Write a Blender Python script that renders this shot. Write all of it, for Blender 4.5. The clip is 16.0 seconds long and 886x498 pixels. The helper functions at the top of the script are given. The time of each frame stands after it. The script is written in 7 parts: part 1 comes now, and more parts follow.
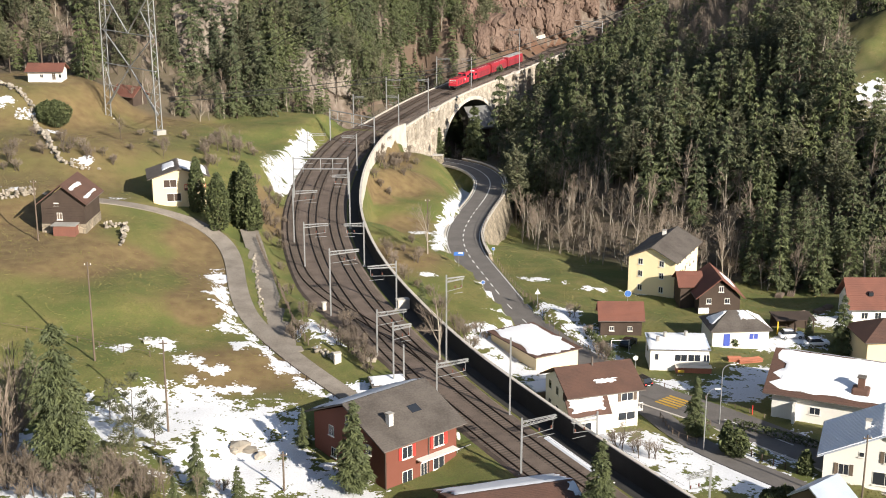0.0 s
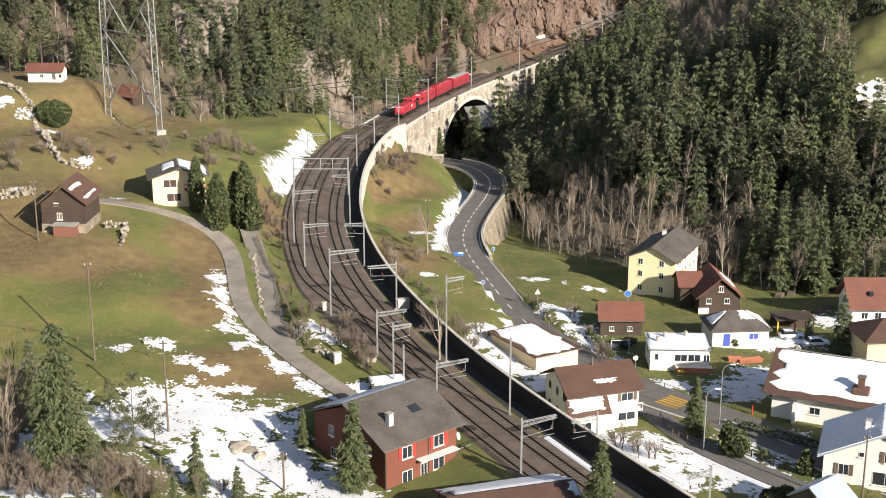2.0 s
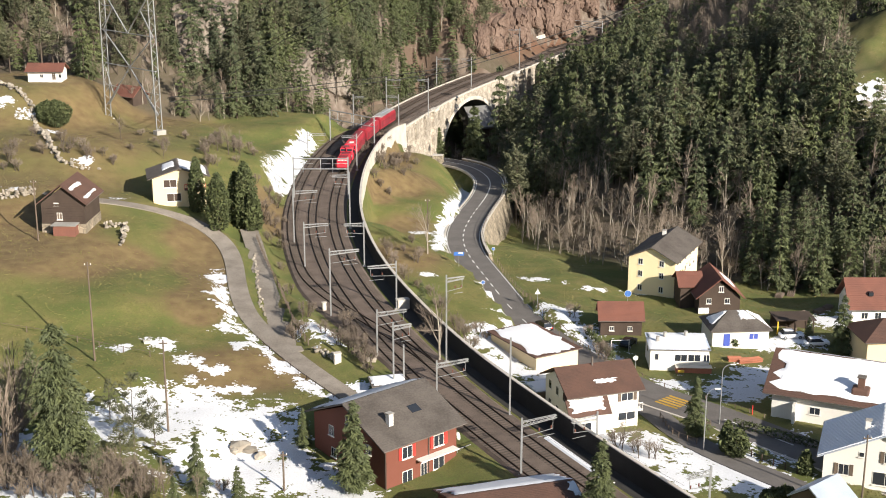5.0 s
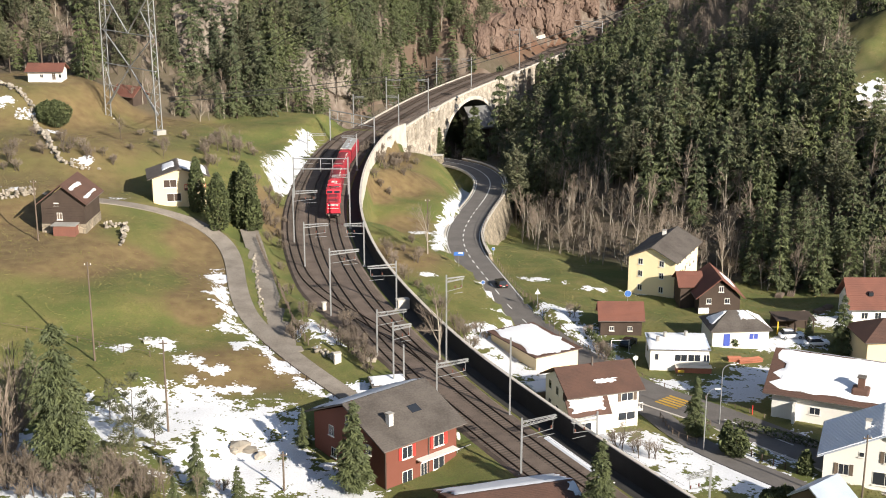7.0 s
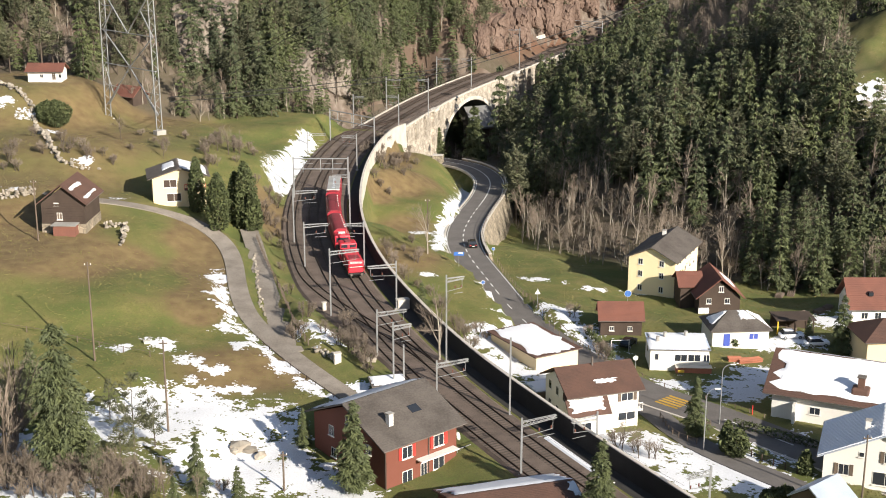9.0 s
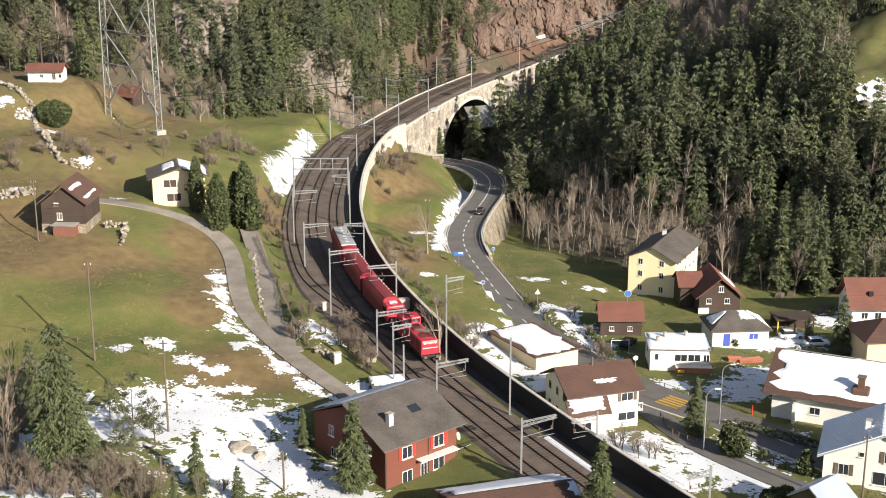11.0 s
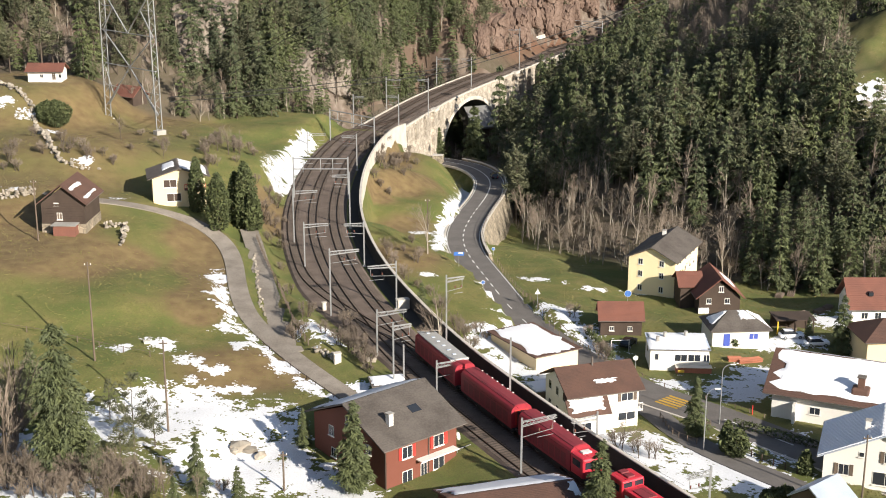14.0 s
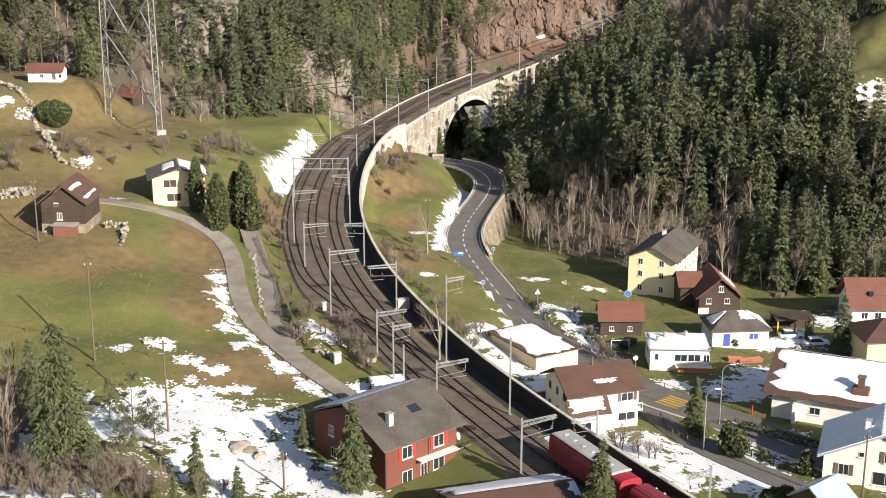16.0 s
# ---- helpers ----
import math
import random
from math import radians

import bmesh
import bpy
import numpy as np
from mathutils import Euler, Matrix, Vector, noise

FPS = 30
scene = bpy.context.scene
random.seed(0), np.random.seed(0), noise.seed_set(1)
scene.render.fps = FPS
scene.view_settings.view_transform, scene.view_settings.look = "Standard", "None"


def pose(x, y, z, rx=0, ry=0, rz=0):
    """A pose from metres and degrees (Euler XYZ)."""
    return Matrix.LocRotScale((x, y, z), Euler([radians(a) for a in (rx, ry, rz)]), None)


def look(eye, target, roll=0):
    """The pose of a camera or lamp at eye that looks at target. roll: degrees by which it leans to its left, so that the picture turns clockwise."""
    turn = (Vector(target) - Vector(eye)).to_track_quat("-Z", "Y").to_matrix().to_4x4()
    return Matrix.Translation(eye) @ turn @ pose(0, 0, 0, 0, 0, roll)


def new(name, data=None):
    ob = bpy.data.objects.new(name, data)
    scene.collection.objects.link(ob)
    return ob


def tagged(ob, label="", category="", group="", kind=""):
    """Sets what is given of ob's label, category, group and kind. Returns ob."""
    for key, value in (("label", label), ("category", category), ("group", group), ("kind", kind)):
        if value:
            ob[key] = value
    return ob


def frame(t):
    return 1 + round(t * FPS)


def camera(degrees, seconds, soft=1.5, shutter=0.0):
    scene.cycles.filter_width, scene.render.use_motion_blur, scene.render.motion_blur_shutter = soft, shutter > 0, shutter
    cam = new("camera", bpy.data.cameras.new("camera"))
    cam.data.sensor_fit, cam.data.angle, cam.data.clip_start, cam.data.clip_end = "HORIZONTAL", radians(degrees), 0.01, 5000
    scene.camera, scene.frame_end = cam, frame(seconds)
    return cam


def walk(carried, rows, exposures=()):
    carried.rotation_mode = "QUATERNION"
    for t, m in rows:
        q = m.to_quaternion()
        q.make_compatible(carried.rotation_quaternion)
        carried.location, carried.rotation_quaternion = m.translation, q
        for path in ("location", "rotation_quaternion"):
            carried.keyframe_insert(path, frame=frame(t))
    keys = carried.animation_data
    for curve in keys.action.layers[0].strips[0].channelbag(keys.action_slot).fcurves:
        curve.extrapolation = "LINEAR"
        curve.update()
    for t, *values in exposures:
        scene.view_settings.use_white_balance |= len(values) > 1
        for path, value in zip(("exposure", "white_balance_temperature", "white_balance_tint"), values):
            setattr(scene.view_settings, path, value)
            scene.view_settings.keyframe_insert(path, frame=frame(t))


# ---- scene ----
# camera: fixed on a tripod high on the valley side
cam = camera(36.9, 16.0, soft=1.0)
EYE = pose(0, 0, 67, 73.84, 0, 0)
walk(cam, [(0, EYE), (16.0, EYE)], exposures=[(0, 0.75), (16.0, 0.75)])

# winter daylight: low sun from behind and right of the camera
world = bpy.data.worlds.new("sky")
scene.world = world
world.use_nodes = True
wn = world.node_tree.nodes
sky = wn.new("ShaderNodeTexSky")
sky.sky_type, sky.sun_disc = "NISHITA", False
SUN_TO = Vector((0.64, -0.77, 0.0)).normalized()
SUN_EL = radians(23.5)
sky.sun_elevation, sky.sun_rotation = SUN_EL, math.atan2(SUN_TO.x, SUN_TO.y)
wn["Background"].inputs[1].default_value = 0.08
world.node_tree.links.new(sky.outputs[0], wn["Background"].inputs[0])
sun = new("sun", bpy.data.lights.new("sun", "SUN"))
sun.data.energy, sun.data.angle, sun.data.color = 5.0, radians(0.55), (1.0, 0.91, 0.78)
d = Vector((SUN_TO.x * math.cos(SUN_EL), SUN_TO.y * math.cos(SUN_EL), math.sin(SUN_EL)))
sun.matrix_world = look(d * 400, (0, 0, 0))


# ------------------------------------------------------------------ materials
def material(name, base, rough=0.8, metal=0.0, vary=0.25, scale=1.0, bump=0.3, tint=None, island=0.0, obj=0.0, fine=8.0):
    """A surface with colour variation at two scales, relief and, if wanted, a tone of its own for each piece."""
    m = bpy.data.materials.new(name)
    m.use_nodes = True
    n, l = m.node_tree.nodes, m.node_tree.links
    b = n["Principled BSDF"]
    b.inputs["Roughness"].default_value, b.inputs["Metallic"].default_value = rough, metal
    co = n.new("ShaderNodeTexCoord")
    big, small = n.new("ShaderNodeTexNoise"), n.new("ShaderNodeTexNoise")
    big.inputs["Scale"].default_value, small.inputs["Scale"].default_value = 0.35 * scale, fine * scale
    big.inputs["Detail"].default_value, small.inputs["Detail"].default_value = 5, 6
    src = co.outputs["Object"]
    for q in (big, small):
        l.new(src, q.inputs["Vector"])
    ramp = n.new("ShaderNodeMix")
    ramp.data_type = "RGBA"
    t = tint if tint else [c * 0.6 for c in base]
    ramp.inputs[6].default_value, ramp.inputs[7].default_value = (*base, 1), (*t, 1)
    add = n.new("ShaderNodeMath")
    add.operation = "MULTIPLY_ADD"
    l.new(big.outputs[0], add.inputs[0])
    add.inputs[1].default_value = 1.4
    l.new(small.outputs[0], add.inputs[2])
    rng = n.new("ShaderNodeMapRange")
    rng.inputs[1].default_value, rng.inputs[2].default_value = 0.95, 1.5
    rng.inputs[4].default_value = min(1.0, vary * 2.2)
    l.new(add.outputs[0], rng.inputs[0])
    l.new(rng.outputs[0], ramp.inputs[0])
    out = ramp.outputs[2]
    if island or obj:
        hsv = n.new("ShaderNodeHueSaturation")
        r2 = n.new("ShaderNodeMapRange")
        amount = island or obj
        r2.inputs[3].default_value, r2.inputs[4].default_value = 1 - amount, 1 + amount
        if island:
            g = n.new("ShaderNodeNewGeometry")
            l.new(g.outputs["Random Per Island"], r2.inputs[0])
        else:
            g = n.new("ShaderNodeObjectInfo")
            l.new(g.outputs["Random"], r2.inputs[0])
        l.new(r2.outputs[0], hsv.inputs["Value"])
        l.new(out, hsv.inputs["Color"])
        out = hsv.outputs[0]
    l.new(out, b.inputs["Base Color"])
    if bump:
        bp = n.new("ShaderNodeBump")
        bp.inputs["Strength"].default_value, bp.inputs["Distance"].default_value = bump, 0.05
        l.new(small.outputs[0], bp.inputs["Height"])
        l.new(bp.outputs[0], b.inputs["Normal"])
    return m


M = {}
M["ballast"] = material("ballast", (0.18, 0.138, 0.112), 0.95, vary=0.35, fine=14, bump=0.8, tint=(0.075, 0.055, 0.045))
M["rail"] = material("rail", (0.10, 0.07, 0.055), 0.55, 0.6, vary=0.3)
M["sleeper"] = material("sleeper", (0.10, 0.08, 0.065), 0.9, obj=0.2)
M["asphalt"] = material("asphalt", (0.165, 0.152, 0.142), 0.9, vary=0.35, fine=5, bump=0.3, tint=(0.11, 0.10, 0.095))
M["gravel"] = material("gravel", (0.31, 0.275, 0.235), 0.95, vary=0.4, fine=6, bump=0.6, tint=(0.17, 0.145, 0.12))
M["paint"] = material("road_paint", (0.72, 0.72, 0.70), 0.7, vary=0.3)
M["yellow_paint"] = material("yellow_paint", (0.62, 0.38, 0.05), 0.7, vary=0.3)


def masonry(name, base, joint, size, rough=0.9):
    """Rubble masonry: stones of differing tone with darker joints and stains."""
    m = material(name, base, rough, vary=0.45, fine=2.5, bump=0.5, tint=tuple(c * 0.62 for c in base))
    n, l = m.node_tree.nodes, m.node_tree.links
    b = n["Principled BSDF"]
    old = b.inputs["Base Color"].links[0].from_socket
    co = n.new("ShaderNodeTexCoord")
    cells, edges = n.new("ShaderNodeTexVoronoi"), n.new("ShaderNodeTexVoronoi")
    edges.feature = "DISTANCE_TO_EDGE"
    for q in (cells, edges):
        q.inputs["Scale"].default_value = 1 / size
        l.new(co.outputs["Object"], q.inputs["Vector"])
    tone = n.new("ShaderNodeSeparateColor")
    l.new(cells.outputs["Color"], tone.inputs[0])
    r = n.new("ShaderNodeMapRange")
    r.inputs[3].default_value, r.inputs[4].default_value = 0.68, 1.2
    l.new(tone.outputs[0], r.inputs[0])
    hsv = n.new("ShaderNodeHueSaturation")
    l.new(r.outputs[0], hsv.inputs["Value"])
    l.new(old, hsv.inputs["Color"])
    j = n.new("ShaderNodeMapRange")
    j.inputs[1].default_value, j.inputs[2].default_value, j.inputs[3].default_value, j.inputs[4].default_value = 0.02, 0.09, 0.75, 0.0
    l.new(edges.outputs["Distance"], j.inputs[0])
    mx = n.new("ShaderNodeMix")
    mx.data_type = "RGBA"
    l.new(j.outputs[0], mx.inputs[0])
    l.new(hsv.outputs[0], mx.inputs[6])
    mx.inputs[7].default_value = (*joint, 1)
    l.new(mx.outputs[2], b.inputs["Base Color"])
    bp = n.new("ShaderNodeBump")
    bp.inputs["Strength"].default_value, bp.inputs["Distance"].default_value = 0.8, 0.08
    l.new(edges.outputs["Distance"], bp.inputs["Height"])
    l.new(bp.outputs[0], b.inputs["Normal"])
    return m


M["stone"] = masonry("viaduct_stone", (0.55, 0.49, 0.41), (0.26, 0.22, 0.18), 0.95)
M["drystone"] = masonry("rubble_wall", (0.40, 0.34, 0.26), (0.12, 0.10, 0.07), 0.8)
M["coping"] = material("coping", (0.66, 0.62, 0.55), 0.85, vary=0.35, tint=(0.45, 0.41, 0.36))
M["concrete"] = material("concrete", (0.42, 0.40, 0.37), 0.85, vary=0.35)
M["snow"] = material("snow", (0.86, 0.88, 0.92), 0.6, vary=0.15, fine=3, bump=0.5, tint=(0.78, 0.80, 0.85))
M["steel"] = material("galvanised_steel", (0.42, 0.43, 0.44), 0.5, 0.5, vary=0.3)
M["darksteel"] = material("weathered_steel", (0.20, 0.17, 0.15), 0.6, 0.4, vary=0.3)
M["wire"] = material("wire", (0.03, 0.03, 0.03), 0.6, 0.4, bump=0)
M["wood"] = material("weathered_wood", (0.17, 0.13, 0.10), 0.9, vary=0.4, fine=10)
M["darkwood"] = material("dark_wood", (0.075, 0.052, 0.04), 0.9, vary=0.4, fine=10)
M["bark"] = material("bark", (0.11, 0.085, 0.065), 0.95, vary=0.4)
M["birch"] = material("pale_bark", (0.40, 0.36, 0.30), 0.9, vary=0.5, tint=(0.18, 0.15, 0.12))
M["twig"] = material("twig", (0.235, 0.19, 0.15), 0.95, vary=0.3, bump=0, island=0.3)
M["needle"] = material("needles", (0.115, 0.135, 0.052), 0.8, vary=0.5, scale=0.12, fine=6, bump=0, island=0.25, tint=(0.075, 0.09, 0.05))
M["needle2"] = material("pine_needles", (0.125, 0.13, 0.07), 0.8, vary=0.5, scale=0.12, fine=6, bump=0, island=0.22, tint=(0.075, 0.08, 0.045))
M["hedge"] = material("hedge_leaves", (0.10, 0.12, 0.045), 0.85, vary=0.4, fine=2, bump=0, island=0.35, tint=(0.06, 0.075, 0.03))
M["rock"] = material("rock", (0.27, 0.235, 0.20), 0.95, vary=0.6, scale=1.6, fine=4, bump=0.9, tint=(0.11, 0.085, 0.065))
M["redrock"] = material("red_rock", (0.20, 0.14, 0.11), 0.95, vary=0.6, scale=1.4, fine=4, bump=1.0, tint=(0.09, 0.055, 0.04))
M["white"] = material("white_render", (0.80, 0.78, 0.74), 0.85, vary=0.12, fine=3, tint=(0.66, 0.63, 0.58))
M["yellow"] = material("yellow_render", (0.92, 0.78, 0.50), 0.85, vary=0.12, fine=3, tint=(0.82, 0.68, 0.42))
M["cream"] = material("cream_render", (0.78, 0.64, 0.42), 0.85, vary=0.12, fine=3, tint=(0.66, 0.54, 0.36))
M["brownwall"] = material("red_brown_boards", (0.18, 0.062, 0.042), 0.85, vary=0.25, fine=6, tint=(0.16, 0.05, 0.03))
M["tile"] = material("brown_roof_tile", (0.14, 0.075, 0.055), 0.85, vary=0.35, fine=5, tint=(0.085, 0.05, 0.04), island=0.15)
M["redtile"] = material("red_roof_tile", (0.215, 0.088, 0.062), 0.85, vary=0.35, fine=5, tint=(0.15, 0.066, 0.05), island=0.15)
M["slate"] = material("grey_roof_slate", (0.14, 0.122, 0.108), 0.85, vary=0.45, fine=4, tint=(0.08, 0.068, 0.06), island=0.15)
M["metalroof"] = material("grey_metal", (0.58, 0.65, 0.76), 0.45, 0.3, vary=0.2)
M["glass"] = material("window_glass", (0.03, 0.035, 0.045), 0.08, 0.0, vary=0.1, bump=0)
M["frame"] = material("window_frame_white", (0.78, 0.76, 0.72), 0.6, vary=0.1, bump=0)
M["shutter"] = material("red_shutter", (0.62, 0.05, 0.04), 0.6, vary=0.15)
M["blue"] = material("blue_paint", (0.06, 0.10, 0.45), 0.6, vary=0.15)
M["bluesign"] = material("blue_sign", (0.05, 0.16, 0.50), 0.5, vary=0.1)
M["trainred"] = material("train_red", (0.62, 0.035, 0.06), 0.42, vary=0.2, fine=3, tint=(0.48, 0.03, 0.045))
# darker copy of the train red: shade on the wagon sides, as colour
M["wagonred_shade"] = material("wagon_red_shade", (0.36, 0.028, 0.045), 0.5, vary=0.3, fine=3, tint=(0.25, 0.025, 0.035))
M["trainroof"] = material("train_roof_red", (0.26, 0.035, 0.05), 0.6, vary=0.35, fine=3, tint=(0.17, 0.035, 0.04))
M["traingrey"] = material("train_grey", (0.42, 0.42, 0.41), 0.6, vary=0.3)
M["black"] = material("black_parts", (0.02, 0.02, 0.02), 0.6, vary=0.2)
M["carpaint"] = material("car_paint_black", (0.015, 0.016, 0.018), 0.25, vary=0.1, bump=0)
M["brick"] = material("clay_brick", (0.40, 0.15, 0.09), 0.9, vary=0.4, obj=0.2)
M["yellowbits"] = material("yellow_enamel", (0.75, 0.5, 0.05), 0.5, vary=0.1)
M["rubble"] = material("rubble_stone", (0.34, 0.31, 0.26), 0.95, vary=0.5, fine=4, bump=0.7, tint=(0.25, 0.21, 0.17), obj=0.3)
M["bluetarp"] = material("blue_tarpaulin", (0.35, 0.45, 0.62), 0.6, vary=0.3)
# about half the tone of the plain concrete
M["darkslab"] = material("dark_concrete", (0.20, 0.20, 0.20), 0.7, vary=0.4)
# near-black barrier and dark tarmac: shade beside the wall put into the colour
M["barrier"] = material("barrier_shade", (0.035, 0.032, 0.03), 0.9, vary=0.4)
M["tarmac"] = material("shaded_tarmac", (0.04, 0.038, 0.036), 0.9, vary=0.3)
M["tuft"] = material("grass_tuft", (0.15, 0.145, 0.045), 0.95, vary=0.4, bump=0, island=0.15, tint=(0.17, 0.135, 0.055))
M["redsign"] = material("red_enamel", (0.65, 0.05, 0.04), 0.5, vary=0.1)


# ------------------------------------------------------------------ mesh helpers
def part(name, bm, mat, parent=None, label=""):
    """Links a bmesh as one mesh object under a thing or a part."""
    me = bpy.data.meshes.new(name)
    bm.to_mesh(me)
    bm.free()
    me.materials.append(mat)
    ob = new(name, me)
    if parent:
        ob.parent = parent
    if label:
        ob["label"] = label
    return ob


def raw(name, verts, faces, mat, parent=None, smooth=False):
    me = bpy.data.meshes.new(name)
    if len(verts) > 5000:
        sizes = np.array([len(f) for f in faces])
        flat = np.concatenate([np.asarray(f) for f in faces]) if sizes.min() != sizes.max() else np.asarray(faces).ravel()
        me.vertices.add(len(verts))
        me.vertices.foreach_set("co", np.asarray(verts, dtype=np.float32).ravel())
        me.loops.add(len(flat))
        me.loops.foreach_set("vertex_index", flat.astype(np.int32))
        me.polygons.add(len(sizes))
        me.polygons.foreach_set("loop_start", np.r_[0, np.cumsum(sizes)[:-1]].astype(np.int32))
        me.update(calc_edges=True)
    else:
        me.from_pydata([tuple(v) for v in verts], [], [tuple(f) for f in faces])
    me.materials.append(mat)
    if smooth:
        me.polygons.foreach_set("use_smooth", [True] * len(me.polygons))
    ob = new(name, me)
    if parent:
        ob.parent = parent
    return ob


def empty(name, m, label, category, group="", kind=""):
    ob = new(name)
    ob.matrix_basis = m
    return tagged(ob, label, category, group, kind)


def box(x0, x1, y0, y1, z0, z1, bm=None, m=None):
    bm = bm or bmesh.new()
    vs = [bm.verts.new(m @ Vector((x, y, z)) if m else (x, y, z)) for x in (x0, x1) for y in (y0, y1) for z in (z0, z1)]
    for f in ((0, 1, 3, 2), (4, 6, 7, 5), (0, 4, 5, 1), (2, 3, 7, 6), (0, 2, 6, 4), (1, 5, 7, 3)):
        bm.faces.new([vs[i] for i in f])
    return bm


def bevelled(x0, x1, y0, y1, z0, z1, r, bm=None, seg=2):
    b2 = box(x0, x1, y0, y1, z0, z1)
    bmesh.ops.bevel(b2, geom=list(b2.edges), offset=r, segments=seg, affect="EDGES", profile=0.5)
    if bm is None:
        return b2
    me = bpy.data.meshes.new("temp")
    b2.to_mesh(me)
    b2.free()
    bm.from_mesh(me)
    bpy.data.meshes.remove(me)
    return bm


def rod(p, q, r0, r1=None, seg=6, bm=None):
    """A tapered rod from p to q."""
    bm = bm or bmesh.new()
    p, q = Vector(p), Vector(q)
    r1 = r0 if r1 is None else r1
    ax = (q - p).normalized()
    u = ax.orthogonal().normalized()
    w = ax.cross(u)
    a = [bm.verts.new(p + (u * math.cos(k * 2 * math.pi / seg) + w * math.sin(k * 2 * math.pi / seg)) * r0) for k in range(seg)]
    b = [bm.verts.new(q + (u * math.cos(k * 2 * math.pi / seg) + w * math.sin(k * 2 * math.pi / seg)) * r1) for k in range(seg)]
    for k in range(seg):
        bm.faces.new((a[k], a[(k + 1) % seg], b[(k + 1) % seg], b[k]))
    bm.faces.new(a[::-1])
    bm.faces.new(b)
    return bm


def prism(outline, y0, y1, bm=None):
    """An outline in x and z drawn out from y0 to y1."""
    bm = bm or bmesh.new()
    a = [bm.verts.new((x, y0, z)) for x, z in outline]
    b = [bm.verts.new((x, y1, z)) for x, z in outline]
    n = len(outline)
    for k in range(n):
        bm.faces.new((a[k], b[k], b[(k + 1) % n], a[(k + 1) % n]))
    bm.faces.new(a)
    bm.faces.new(b[::-1])
    bmesh.ops.recalc_face_normals(bm, faces=bm.faces)
    return bm


# ------------------------------------------------------------------ plan of the valley
def spline(points, step=2.0):
    """A smooth curve through plan points, in even steps."""
    p = np.array(points, float)
    p = np.vstack([2 * p[0] - p[1], p, 2 * p[-1] - p[-2]])
    out = []
    for i in range(1, len(p) - 2):
        for t in np.linspace(0, 1, 30, endpoint=False):
            a, b, c, e = p[i - 1:i + 3]
            out.append(0.5 * (2 * b + (c - a) * t + (2 * a - 5 * b + 4 * c - e) * t * t + (3 * b - a - 3 * c + e) * t ** 3))
    out.append(p[-2])
    out = np.array(out)
    s = np.r_[0, np.cumsum(np.linalg.norm(np.diff(out[:, :2], axis=0), axis=1))]
    q = np.arange(0, s[-1], step)
    return np.stack([np.interp(q, s, out[:, k]) for k in range(out.shape[1])], 1)


def smooth(c, n):
    c = np.array(c)
    for _ in range(n):
        c[1:-1] = 0.25 * c[:-2] + 0.5 * c[1:-1] + 0.25 * c[2:]
    return c


# the running line of the right-hand track, from the tunnel to the village
TRACK = smooth(spline([(64, 543.86), (59.86, 531.14), (43.94, 502.52), (29.18, 469.62), (2.79, 407.26), (-8.64, 372.03), (-19.23, 331.76), (-22.37, 302.61), (-22.93, 277.41), (-21.7, 251.49), (-18.77, 231.57), (-14.81, 212.79), (-10.29, 197.72), (-5.3, 183.28), (-0.31, 169.59), (7.82, 152.98), (14.38, 139.79), (19.34, 130.3), (25.4, 119.91), (32.07, 107.95)]), 60)
# the valley road, with its heights
ROAD = smooth(spline([(-8.79, 374.86, -14), (-1.92, 368.3, -13.4), (7.88, 354.79, -12.5), (12.06, 336.9, -11.8), (10.83, 317.04, -11), (7.04, 296.61, -10.4), (4.44, 279.25, -10.2), (4.92, 264.3, -10.2), (8.54, 245.55, -10.2), (12.92, 224.72, -10), (18.86, 207.36, -9.8), (24.53, 195.31, -9.4), (30.13, 185.03, -9), (36.51, 178.33, -8.8), (42.98, 170.67, -8.6), (49.98, 161.77, -8.4), (56.31, 153.95, -8.2), (65.03, 142.96, -8)]), 6)
# the steep lane through the meadow, and the path beside it
LANE = smooth(spline([(-65.21, 227.57, 10.5), (-55.07, 228.62, 9), (-45.61, 228.28, 6.6), (-39.52, 224.23, 4.6), (-35.55, 215.35, 3.2), (-32.65, 201.31, 2.2), (-29.37, 189.87, 1.4), (-24.42, 180.62, 0.8), (-18.63, 171.41, 0.2), (-11.86, 162.92, -0.8), (-6.02, 155.32, -1.8)]), 6)
PATH = smooth(spline([(-35.43, 233.48, 3.2), (-32.84, 223.28, 2.4), (-29.66, 209.26, 1.6), (-26.61, 196.42, 1), (-23.62, 184.27, 0.7), (-21.16, 176.83, 0.4)]), 4)
SIDE = smooth(spline([(28.28, 183.93, -9), (32.49, 169.26, -8.4), (35.99, 162.4, -8.2), (42.13, 154.19, -8), (48.1, 147.34, -8), (54, 140.17, -8)]), 4)
LEFT = np.array([(-32.11, 231.1, 1.2), (-33.29, 204.92, 2), (-37.45, 240.59, 4), (-48.54, 233.17, 7), (-56.23, 231.5, 9), (-63.73, 217.74, 8), (-67.12, 200.72, 8), (-50.12, 192.31, 6), (-40.24, 198.61, 4), (-45.25, 171.02, 3), (-31.89, 174.23, 1.8), (-33.26, 149, 1), (-21.08, 162.15, 0), (-20.45, 144.77, -1.5), (-12.02, 139.79, -2), (-44.51, 140.37, 2), (-42.9, 124.46, 3), (-37.85, 307.51, 3), (-46.87, 325.37, 5), (-59.34, 302.68, 8), (-67.26, 285.98, 10), (-77.03, 260.17, 14), (-95.22, 307.86, 19), (-78.15, 234.04, 11)])
